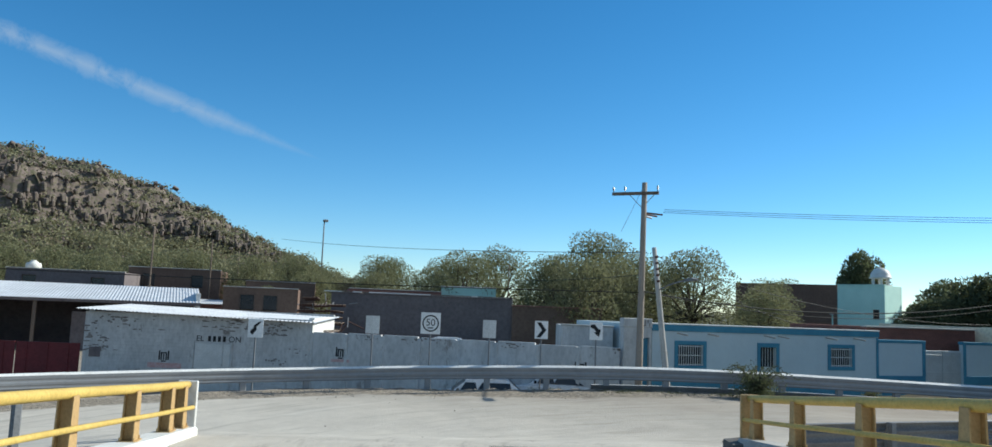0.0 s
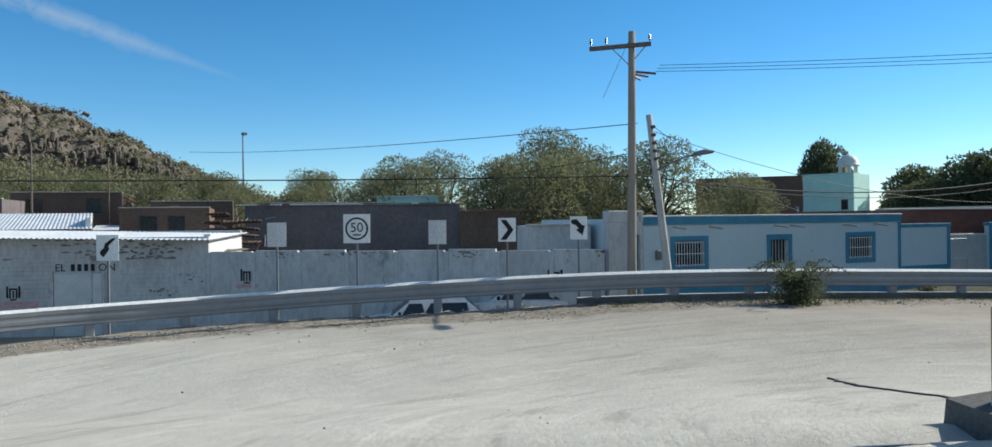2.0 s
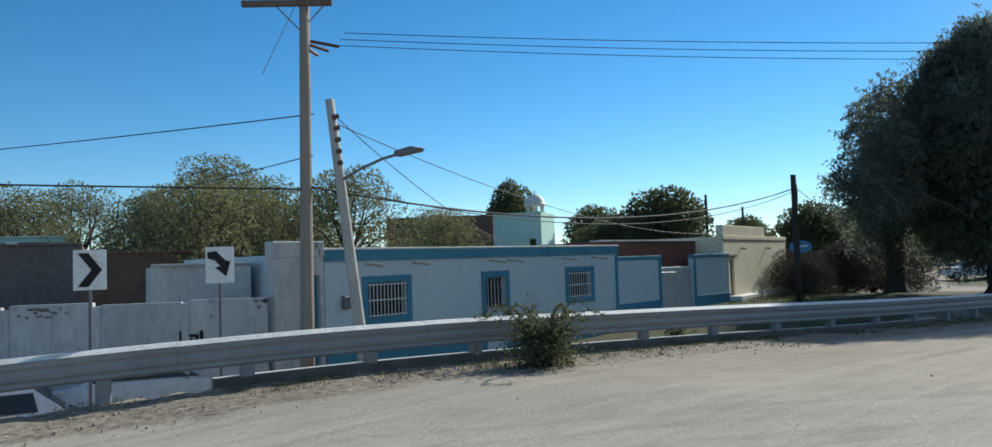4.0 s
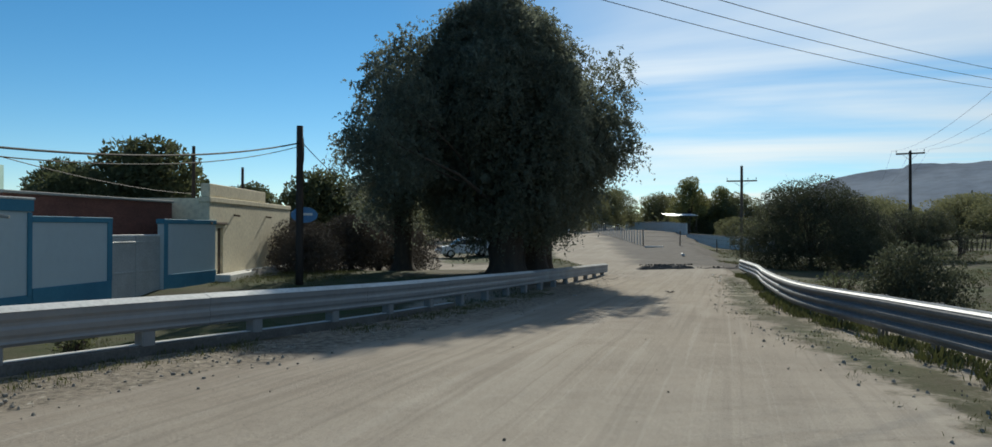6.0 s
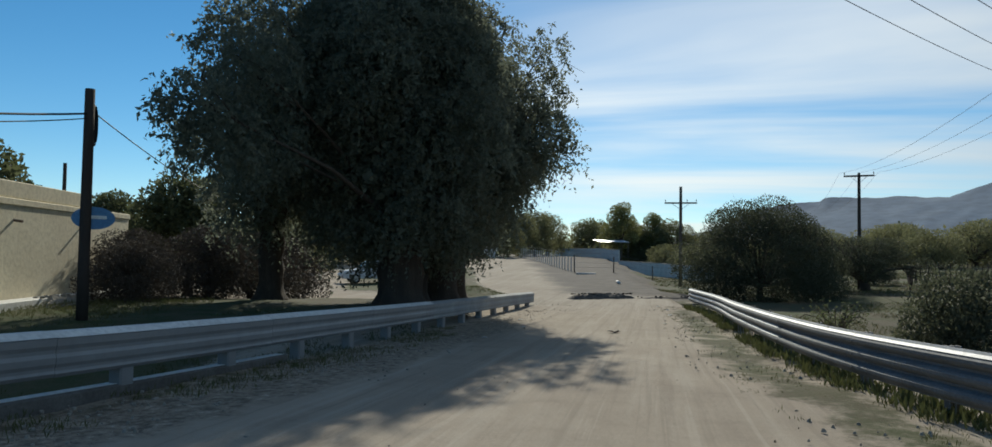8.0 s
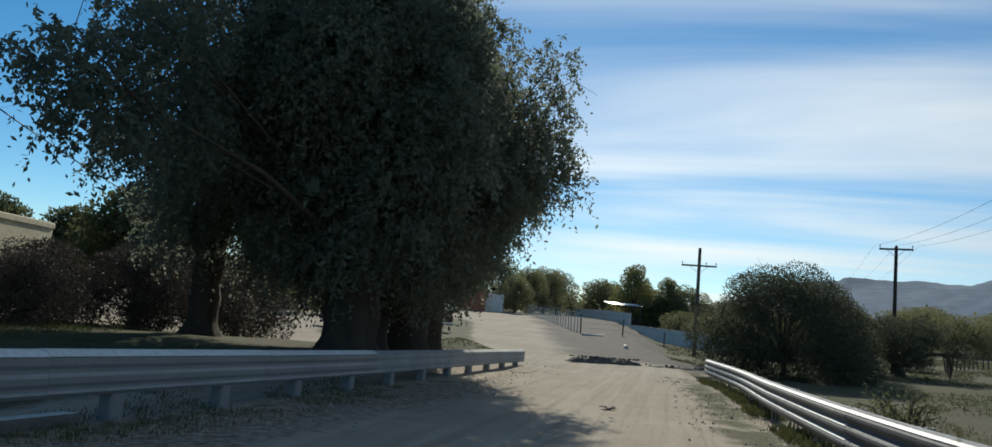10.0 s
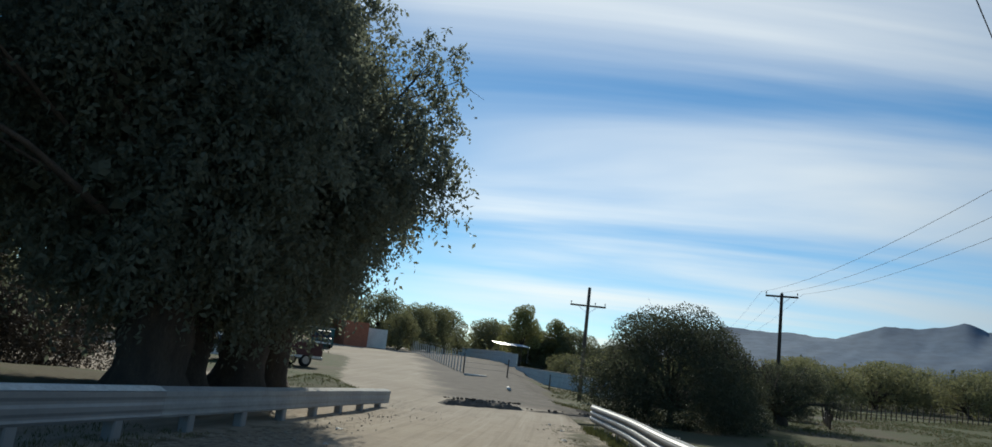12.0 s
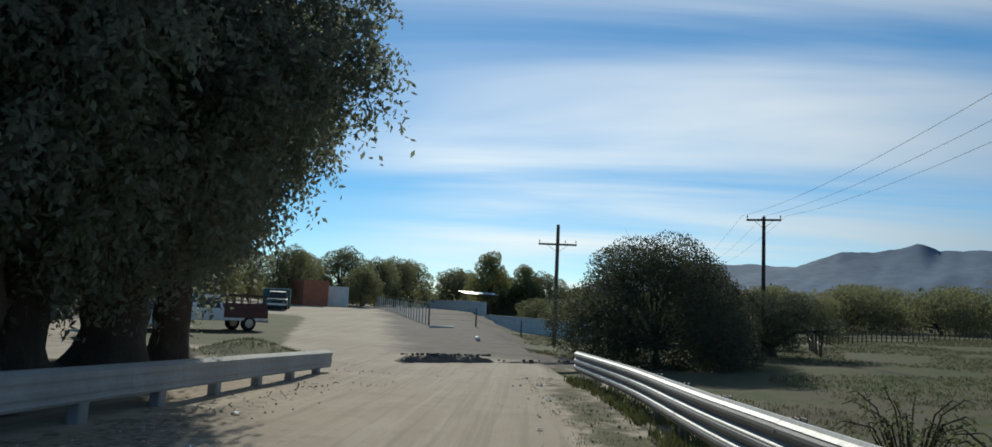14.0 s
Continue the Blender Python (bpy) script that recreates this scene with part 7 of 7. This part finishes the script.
def vehicle(name, place, yaw, kind, paint, label, category, bed=None):
    ob = thing(name, place, yaw, label, category)
    hw = 0.84 if kind == "sedan" else 0.9
    if kind == "sedan":
        body = [(-2.1, 0.3), (-2.12, 0.62), (-1.95, 0.85), (-1.3, 0.92), (1.05, 0.90), (1.95, 0.78), (2.12, 0.6), (2.1, 0.3)]
        cabin = [(-1.75, 0.9), (-1.15, 1.38), (-0.9, 1.44), (0.25, 1.44), (0.5, 1.38), (1.15, 0.89)]
        axles, r = (-1.3, 1.32), 0.3
    elif kind == "van":
        body = [(-2.2, 0.35), (-2.22, 1.0), (-2.1, 1.05), (1.5, 1.02), (2.2, 0.88), (2.28, 0.6), (2.25, 0.35)]
        cabin = [(-2.15, 1.03), (-2.05, 1.62), (-1.9, 1.72), (0.4, 1.72), (0.62, 1.66), (1.5, 1.01)]
        axles, r = (-1.4, 1.45), 0.33
    else:
        body = [(-2.75, 0.5), (-2.78, 1.05), (-0.35, 1.05), (1.1, 1.04), (2.4, 0.98), (2.6, 0.8), (2.6, 0.48)]
        cabin = [(-0.35, 1.03), (-0.25, 1.65), (-0.1, 1.72), (0.75, 1.72), (0.95, 1.66), (1.35, 1.03)]
        axles, r = (-1.75, 1.7), 0.38
    shell = Shape()
    n = len(body)
    for y0, y1, inset in ((-hw, -hw + 0.08, 1), (-hw + 0.08, hw - 0.08, 0), (hw - 0.08, hw, -1)):
        mid = (sum(x for x, _ in body) / n, sum(z for _, z in body) / n)
        a = [(mid[0] + (x - mid[0]) * (0.965 if inset == 1 else 1), mid[1] + (z - mid[1]) * (0.93 if inset == 1 else 1)) for x, z in body]
        b = [(mid[0] + (x - mid[0]) * (0.965 if inset == -1 else 1), mid[1] + (z - mid[1]) * (0.93 if inset == -1 else 1)) for x, z in body]
        shell.put([(x, y0, z) for x, z in a] + [(x, y1, z) for x, z in b], [(i, (i + 1) % n, n + (i + 1) % n, n + i) for i in range(n)] + [tuple(range(n))[::-1], tuple(range(n, 2 * n))])
    part("body", shell, paint, ob)
    m = len(cabin)
    top = Shape()
    top.put([(x, (-hw + 0.05) * (1 if z < 1.1 else 0.84), z) for x, z in cabin] + [(x, (hw - 0.05) * (1 if z < 1.1 else 0.84), z) for x, z in cabin], [(i, (i + 1) % m, m + (i + 1) % m, m + i) for i in range(m)] + [tuple(range(m))[::-1], tuple(range(m, 2 * m))])
    house_part = part("cabin", top, paint, ob)
    zlo, zhi = cabin[0][1] + 0.06, max(z for _, z in cabin) - 0.14
    for s in (-1, 1):
        spans = ((cabin[0][0] + 0.5, 0.0), (0.08, cabin[-1][0] - 0.5)) if kind != "pickup" else ((-0.2, 0.85),)
        for a, b in spans:
            y0, y1 = s * (hw - 0.045), s * (hw - 0.05) * 0.865
            q = [(a, y0, zlo), (b + 0.12, y0, zlo), (b - 0.1, y1, zhi), (a + 0.08, y1, zhi)]
            out = [(x, y + s * 0.012, z) for x, y, z in q]
            part("side_window", Shape().put(q + out, [(0, 1, 2, 3), (4, 5, 6, 7), (0, 4, 5, 1), (1, 5, 6, 2), (2, 6, 7, 3), (3, 7, 4, 0)]), "glass", house_part)
    for (xa, za), (xb, zb), name_of in ((cabin[-1], cabin[-2], "windscreen"), (cabin[0], cabin[1], "rear_window")):
        u = (Vector((xb, zb)) - Vector((xa, za)))
        p0, p1 = Vector((xa, za)) + u * 0.12, Vector((xa, za)) + u * 0.92
        nrm = Vector((u.y, -u.x)).normalized() * (0.012 if name_of == "windscreen" else -0.012)
        w0, w1 = hw - 0.14, (hw - 0.05) * 0.80
        q = [(p0.x, -w0, p0.y), (p0.x, w0, p0.y), (p1.x, w1, p1.y), (p1.x, -w1, p1.y)]
        out = [(x + nrm.x, y, z + nrm.y) for x, y, z in q]
        part(name_of, Shape().put(q + out, [(0, 1, 2, 3), (4, 5, 6, 7), (0, 4, 5, 1), (1, 5, 6, 2), (2, 6, 7, 3), (3, 7, 4, 0)]), "glass", house_part)
    front, back = max(x for x, _ in body), min(x for x, _ in body)
    part("front_bumper", Shape().box((front + 0.02, 0, 0.5), (0.14, 2 * hw - 0.1, 0.2), bevel=0.04), "chrome" if kind == "pickup" else paint, ob)
    part("rear_bumper", Shape().box((back - 0.02, 0, 0.52), (0.14, 2 * hw - 0.1, 0.18), bevel=0.04), "chrome" if kind == "pickup" else paint, ob)
    part("grille", Shape().box((front - 0.02, 0, 0.72), (0.06, 0.9, 0.14), bevel=0.015), "black", ob)
    for s in (-1, 1):
        part("headlight", Shape().box((front - 0.04, s * (hw - 0.24), 0.74), (0.08, 0.28, 0.13), bevel=0.03), "chrome", ob)
        part("tail_light", Shape().box((back + 0.03, s * (hw - 0.14), 0.8), (0.08, 0.14, 0.2), bevel=0.02), "sign_red", ob)
        part("mirror", Shape().box((cabin[-1][0] - 0.32, s * (hw + 0.07), zlo + 0.06), (0.1, 0.16, 0.12), bevel=0.03), "black", ob)
        for x in axles:
            wheel(ob, x, s * (hw - 0.1), r, 0.22)
    if kind == "pickup":
        part("bed_floor", Shape().box((-1.55, 0, 1.08), (2.3, 1.55, 0.04), bevel=0.01), "black", ob)
        for s in (-1, 1):
            part("bed_side", Shape().box((-1.55, s * 0.84, 1.2), (2.35, 0.06, 0.34), bevel=0.02), bed or paint, ob)
        part("tailgate", Shape().box((-2.72, 0, 1.18), (0.06, 1.7, 0.32), bevel=0.02), bed or paint, ob)
    return ob


vehicle("parked_sedan", (17.9, 23.6, ground_z(17.9, 23.6)), 150, "sedan", "car_white", "white sedan parked in the sunken yard", "car")
vehicle("parked_sedan", (21.0, 22.6, ground_z(21.0, 22.6)), 140, "sedan", "car_white", "white car parked nose out beside another", "car")
vehicle("parked_sedan", (24.6, 39.0, ground_z(24.6, 39.0)), 147, "sedan", "car_white", "white sedan parked behind the boundary wall", "car")
tk = vehicle("parked_pickup", (76.4, 3.5, ground_z(76.4, 3.5)), 118, "pickup", "car_white", "pickup truck, white cab, dark red stake bed", "pickup truck", "car_red")
for k in range(6):
    for s in (-1, 1):
        part("stake_side", Shape().box((-2.6 + 0.42 * k, s * 0.84, 1.6), (0.06, 0.04, 0.5), bevel=0.008), "wood", tk)
for s in (-1, 1):
    part("stake_rail", Shape().box((-1.55, s * 0.87, 1.75), (2.35, 0.03, 0.09), bevel=0.008), "car_red", tk)
    part("bed_skirt", Shape().box((-1.56, s * 0.915, 0.86), (2.4, 0.03, 0.42), bevel=0.01), "car_red", tk, "dark red painted bed skirt")
vehicle("green_truck", (111.3, -1.8, ground_z(111.3, -1.8)), 175, "pickup", "car_green", "dark green pickup truck parked by the roadside", "pickup truck")
vehicle("parked_sedan", (73.6, 6.4, ground_z(73.6, 6.4)), 100, "sedan", "car_white", "pale sedan parked behind the trees", "car")

# ---- buildings at the far end of the road ----
block("orange_house", (136.2, -7.4, ground_z(130, -6)), (3.2, 5, 3.1), 107, "orange_wall", "small orange shop house by the road", top="concrete")
block("white_house", (138.6, -11.2, ground_z(132, -10)), (3.2, 5, 2.5), 95, "white_paint", "small white flat-roofed house by the road", top="concrete")
block("teal_shed", (115.0, -0.6, ground_z(115, -1)), (2.6, 3, 1.9), -95, "teal", "teal sheet metal shed behind the trucks", top="roof_sheet")
canopy = thing("sheet_canopy", (146, -30.6, ground_z(146, -33)), -85, "pale sheet metal canopy behind the white wall", "canopy")
part("roof_sheet", corrugated(5.5, 3, 0.4, 0.3), "roof_sheet", canopy, place=pose(0, 0, 3.0))
for x, y in ((0.2, 0.2), (5.2, 0.2), (0.2, 2.8), (5.2, 2.8)):
    part("post", Shape().box((x, y, 1.35), (0.1, 0.1, 2.7), bevel=0.01), "wood", canopy)

# ---- crumbled edge of the road in front of the outer rail ----
rng = np.random.default_rng(89)
crumbs = Shape()
for p in LEFT_RAIL[(LEFT_RAIL[:, 0] > 1) & (LEFT_RAIL[:, 0] < 40)]:
    for _ in range(34):
        off = abs(rng.normal()) * 0.75 + 0.15
        x, y = p[0] - off * 0.35 + rng.normal() * 0.3, p[1] - off + rng.normal() * 0.2
        r = 0.006 + 0.02 * rng.random() ** 3
        crumbs.box((x, y, ground_z(x, y) + 0.2 * r), (2 * r, 1.6 * r, 1.3 * r), rng.random() * 180, 0.4 * r)
edge = new("road_edge_gravel", crumbs.mesh("road_edge_gravel"))
edge.data.materials.append(M["stone"])
tagged(edge, "loose gravel and crumbs along the guard rail", "gravel", kind="stuff")

# ---- litter on the roadside ----
def litter(x, y, size, seed, mat, label):
    """A crumpled flat scrap."""
    rng, n, verts = np.random.default_rng(seed), 5, []
    for i in range(n):
        for j in range(n):
            verts.append(((i / 4 - 0.5) * size * (0.8 + 0.3 * rng.random()), (j / 4 - 0.5) * size * 0.7 * (0.8 + 0.4 * rng.random()), size * 0.22 * rng.random()))
    faces = [(i * n + j, i * n + n + j, i * n + n + j + 1, i * n + j + 1) for i in range(n - 1) for j in range(n - 1)]
    verts += [(a, b, c - 0.006) for a, b, c in verts]
    faces += [tuple(25 + k for k in f[::-1]) for f in faces]
    solo("litter", Shape().put(verts, faces), mat, label, "litter", "litter beside the road", place=pose(x, y, ground_z(x, y) + 0.012, 0, 0, rng.random() * 180))


for k, (x, y, size, mat) in enumerate(((46.8, 2.4, 0.16, "white_paint"), (43.9, 2.9, 0.12, "sign_grey"), (49.2, -3.3, 0.14, "white_paint"), (52.6, -4.6, 0.12, "sign_white"), (45.2, -1.5, 0.10, "white_paint"), (40.8, 4.4, 0.11, "sign_grey"), (55.2, -5.2, 0.13, "white_paint"))):
    litter(x, y, size, 100 + k, mat, "small crumpled pale scrap of paper on the dirt")
litter(42.2, 1.0, 0.3, 120, "rubble", "flat dark scrap lying on the dirt road")

# ---- scrap pile and roof clutter behind the shed ----
rng = np.random.default_rng(91)
pile = thing("scrap_pile", (18.5, 43.5, ground_z(18.5, 43.5)), -30, "high stack of old rusty pallets and white rods", "scrap pile")
RUNNER = Shape().box((0, 0, -0.02), (0.95, 0.08, 0.10), bevel=0.006).mesh("runner")
SLAT = Shape().box((0, 0, 0.05), (0.10, 0.9, 0.03), bevel=0.004).mesh("slat")
for k in range(34):
    col, up = k % 3, k // 3
    tilt = pose(-0.85 + 0.85 * col + rng.normal() * 0.1, rng.normal() * 0.12, 0.25 + 0.36 * up + 0.05 * rng.random(), rng.normal() * 3, rng.normal() * 3, rng.normal() * 6)
    pallet = part("pallet", RUNNER, "rust", pile, place=tilt @ pose(0, -0.38, 0))
    part("runner", RUNNER, "rust", pallet, place=pose(0, 0.76, 0))
    for a in range(5):
        part("slat", SLAT, "wood", pallet, place=pose(-0.42 + 0.21 * a, 0.38, 0))
for k in range(40):
    p = Vector((rng.normal() * 0.8, rng.normal() * 0.6, 0.4 + rng.random() * 3.9))
    part("rod", Shape().tube([p, p + Vector(rng.normal(size=3)) * 0.7], 0.03, 5), "white_steel" if k % 2 else "rust", pile)


# ---- hill, mountains ----
def hill():
    xs = np.r_[np.linspace(-330, -132, 34), np.arange(-130, 152, 1.7)]
    ys = np.r_[np.arange(182, 348, 1.8), np.linspace(350, 560, 22)]
    verts, shape = [], Shape()
    for x in xs:
        crest = float(np.interp(x, [-330, -220, -60, 5, 25, 47, 63, 78, 104, 150], [10, 46, 58, 54, 51, 43, 37, 29, 17, 0])) / 74
        for y in ys:
            v = max(0.0, 1 - abs(y - 335) / (150 if y < 335 else 220))
            h = crest * v * v * (3 - 2 * v)
            amp = min(1, h * 4)
            h += 0.09 * noise.fractal((x / 75, y / 75, 2), 0.8, 2.1, 4) * amp
            # a broken band of cliff below the flat top
            edge = 0.60 * crest + 0.05 * noise.fractal((x / 22, y / 60, 9), 0.9, 2.2, 3)
            t = min(1, max(0, (h - edge) / 0.055))
            z = 74 * (h * 0.80 + 0.20 * crest * t * t * (3 - 2 * t))
            z += 2.6 * noise.fractal((x / 11, y / 11, 5), 0.75, 2.2, 4) * amp
            # beds of rock step back, one above the other
            w = min(1, max(0, (h - edge + 0.10) / 0.12)) * 0.75
            bed = z / 3.6 + 0.8 * noise.noise((x / 26, y / 26, 4))
            f = bed - math.floor(bed)
            f = min(1, max(0, (f - 0.3) / 0.35))
            z += w * 3.6 * (f * f * (3 - 2 * f) - (bed - math.floor(bed)))
            z += w * 1.5 * noise.noise((x / 2.6, y / 7, 6))
            verts.append((x, y, z - 1.5))
    n = len(ys)
    faces = [(i * n + j, i * n + n + j, i * n + n + j + 1, i * n + j + 1) for i in range(len(xs) - 1) for j in range(n - 1)]
    ob = new("hill", shape.put(verts, faces).mesh("hill", False))
    ob.data.materials.append(M["rock"])
    tagged(ob, "rocky brown hill with a cliff band and scrub", "hill", kind="structure")
    return np.array(verts).reshape(len(xs), n, 3)


HILL = hill()
rng = np.random.default_rng(95)
i, j = rng.integers(34, HILL.shape[0], 16000), rng.integers(0, 92, 16000)
at = HILL[i, j] + rng.normal(size=(16000, 3)) * [0.8, 0.8, 0]
keep = (at[:, 2] > -0.8) & (rng.random(16000) < np.interp(at[:, 2], [18, 28, 40], [0.97, 0.66, 0.32]))
at = at[keep]
per = 24
root = np.repeat(at, per, 0) + rng.normal(size=(len(at) * per, 3)) * [1.3, 1.3, 0.8] * np.repeat(np.where(at[:, 2] < 18, 1.5, 0.8), per)[:, None]
root[:, 2] += np.repeat(np.where(at[:, 2] < 18, 1.9, 0.6), per)
way = rng.normal(size=root.shape)
way /= np.linalg.norm(way, axis=1, keepdims=True)
length = 0.55 + 0.6 * rng.random(len(root))
tagged(new("hill_scrub", leaf_mesh("hill_scrub", root, way, length, length * 0.3, "scrub", rng)), "olive green scrub and small trees on the hill", "scrub", kind="stuff")
shape = Shape()
for _ in range(15000):
    x = HILL[rng.integers(60, HILL.shape[0]), rng.integers(10, 92)]
    if 10 < x[2] < 70:
        s = 0.4 + 1.2 * rng.random() ** 3
        tilt = Euler(rng.normal(size=3) * 0.4).to_matrix()
        shape.box((x[0] + rng.normal() * 2, x[1] + rng.normal() * 2, x[2] + 0.2 * s), (s * 1.5, s, s * 0.8), rng.random() * 180, s * 0.10, tilt)
boulders = new("boulders", shape.mesh("boulders"))
boulders.data.materials.append(M["rock"])
tagged(boulders, "brown boulders strewn over the hill", "boulders", kind="stuff")
# upright rock columns stand side by side along the cliff below the top
shape = Shape()
for i in range(50, HILL.shape[0]):
    side = HILL[i, :92]
    rise = side[3:, 2] - side[:-3, 2]
    high = float(side[:, 2].max())
    for _ in range(6):
        band = np.where((side[:-3, 2] > high * 0.46) & (side[:-3, 2] < high * 0.70), rise, 0)
        j = int(np.argmax(band + rng.random(len(band)) * 3.5)) + 1
        p = side[j]
        if p[2] < 16:
            continue
        w, h = 0.5 + 1.0 * rng.random(), 1.3 + 2.6 * rng.random()
        tilt = Euler((rng.normal() * 0.2, rng.normal() * 0.16, 0)).to_matrix()
        shape.box((p[0] + rng.normal() * 0.8, p[1] - 0.4 + rng.normal() * 1.0, p[2] + 0.12 * h + rng.normal() * 0.5), (w, w * 1.2, h), rng.normal() * 30, w * 0.25, tilt)
columns = new("cliff_rock", shape.mesh("cliff_rock"))
columns.data.materials.append(M["rock"])
tagged(columns, "broken brown rock columns of the cliff band", "cliff", kind="stuff")


def far_scrub():
    """The wooded flat land between the near trees and the mountains."""
    rng = np.random.default_rng(97)
    n = 1500
    az, d = np.radians(-100 + 112 * rng.random(n)), 130 + 700 * rng.random(n) ** 1.5
    x, y = 35 + d * np.cos(az), d * np.sin(az)
    keep = ~((y > -34) & (x < 200))
    x, y, d = x[keep], y[keep], d[keep]
    z = land(x, y)[0]
    per = 44
    size = 1.3 + 1.6 * rng.random(len(x)) + d / 500
    root = np.repeat(np.stack([x, y, z + size * 0.9], 1), per, 0) + rng.normal(size=(len(x) * per, 3)) * np.repeat(size, per)[:, None] * [1.0, 1.0, 0.55]
    way = rng.normal(size=root.shape)
    way /= np.linalg.norm(way, axis=1, keepdims=True)
    length = (0.6 + 0.8 * rng.random(len(root))) * np.repeat(0.55 + d / 420, per)
    tagged(new("far_woods", leaf_mesh("far_woods", root, way, length, length * 0.34, "mesquite", rng)), "far grey-green scrub woods", "woods", kind="stuff")


far_scrub()


def mountains():
    shape, verts, rows = Shape(), [], 26
    azs = np.linspace(10, -125, 420)
    crest = np.interp(-azs, [-10, 8, 22, 25, 26.4, 27.9, 30.4, 32.2, 32.6, 35, 37.4, 39.8, 40.8, 42.8, 44.7, 46.7, 47.6, 48.6, 50, 56, 64, 75, 95, 125], [0.2, 0.3, 1.2, 1.9, 2.6, 3.3, 3.8, 3.9, 4.22, 4.1, 4.2, 4.0, 4.4, 5.1, 5.1, 5.45, 5.7, 5.25, 5.2, 5.4, 4.8, 5.3, 4.0, 3.0])
    broad = np.convolve(np.pad(crest, 24, mode="edge"), np.ones(49) / 49, mode="valid")
    for a, el, low in zip(azs, crest, broad):
        for k in range(rows):
            f = k / (rows - 1)
            d = 1250 + 750 * f
            ridge = math.tan(radians(low + (el - low) * f**5)) * 2000 * f**1.25
            ridge *= 1 + 0.16 * (1 - f) * noise.fractal((a / 2.6, f * 3, 1), 0.8, 2.1, 5)
            ridge += 4 * noise.fractal((a * 0.9, f * 4, 5), 0.9, 2.2, 5) * f
            verts.append((35 + d * math.cos(radians(a)), d * math.sin(radians(a)), ridge + 8))
    faces = [(i * rows + k, i * rows + k + 1, i * rows + rows + k + 1, i * rows + rows + k) for i in range(len(azs) - 1) for k in range(rows - 1)]
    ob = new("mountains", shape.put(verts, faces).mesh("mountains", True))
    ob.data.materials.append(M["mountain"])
    tagged(ob, "mountain range on the horizon, haze painted blue-grey", "mountains", kind="structure")


mountains()
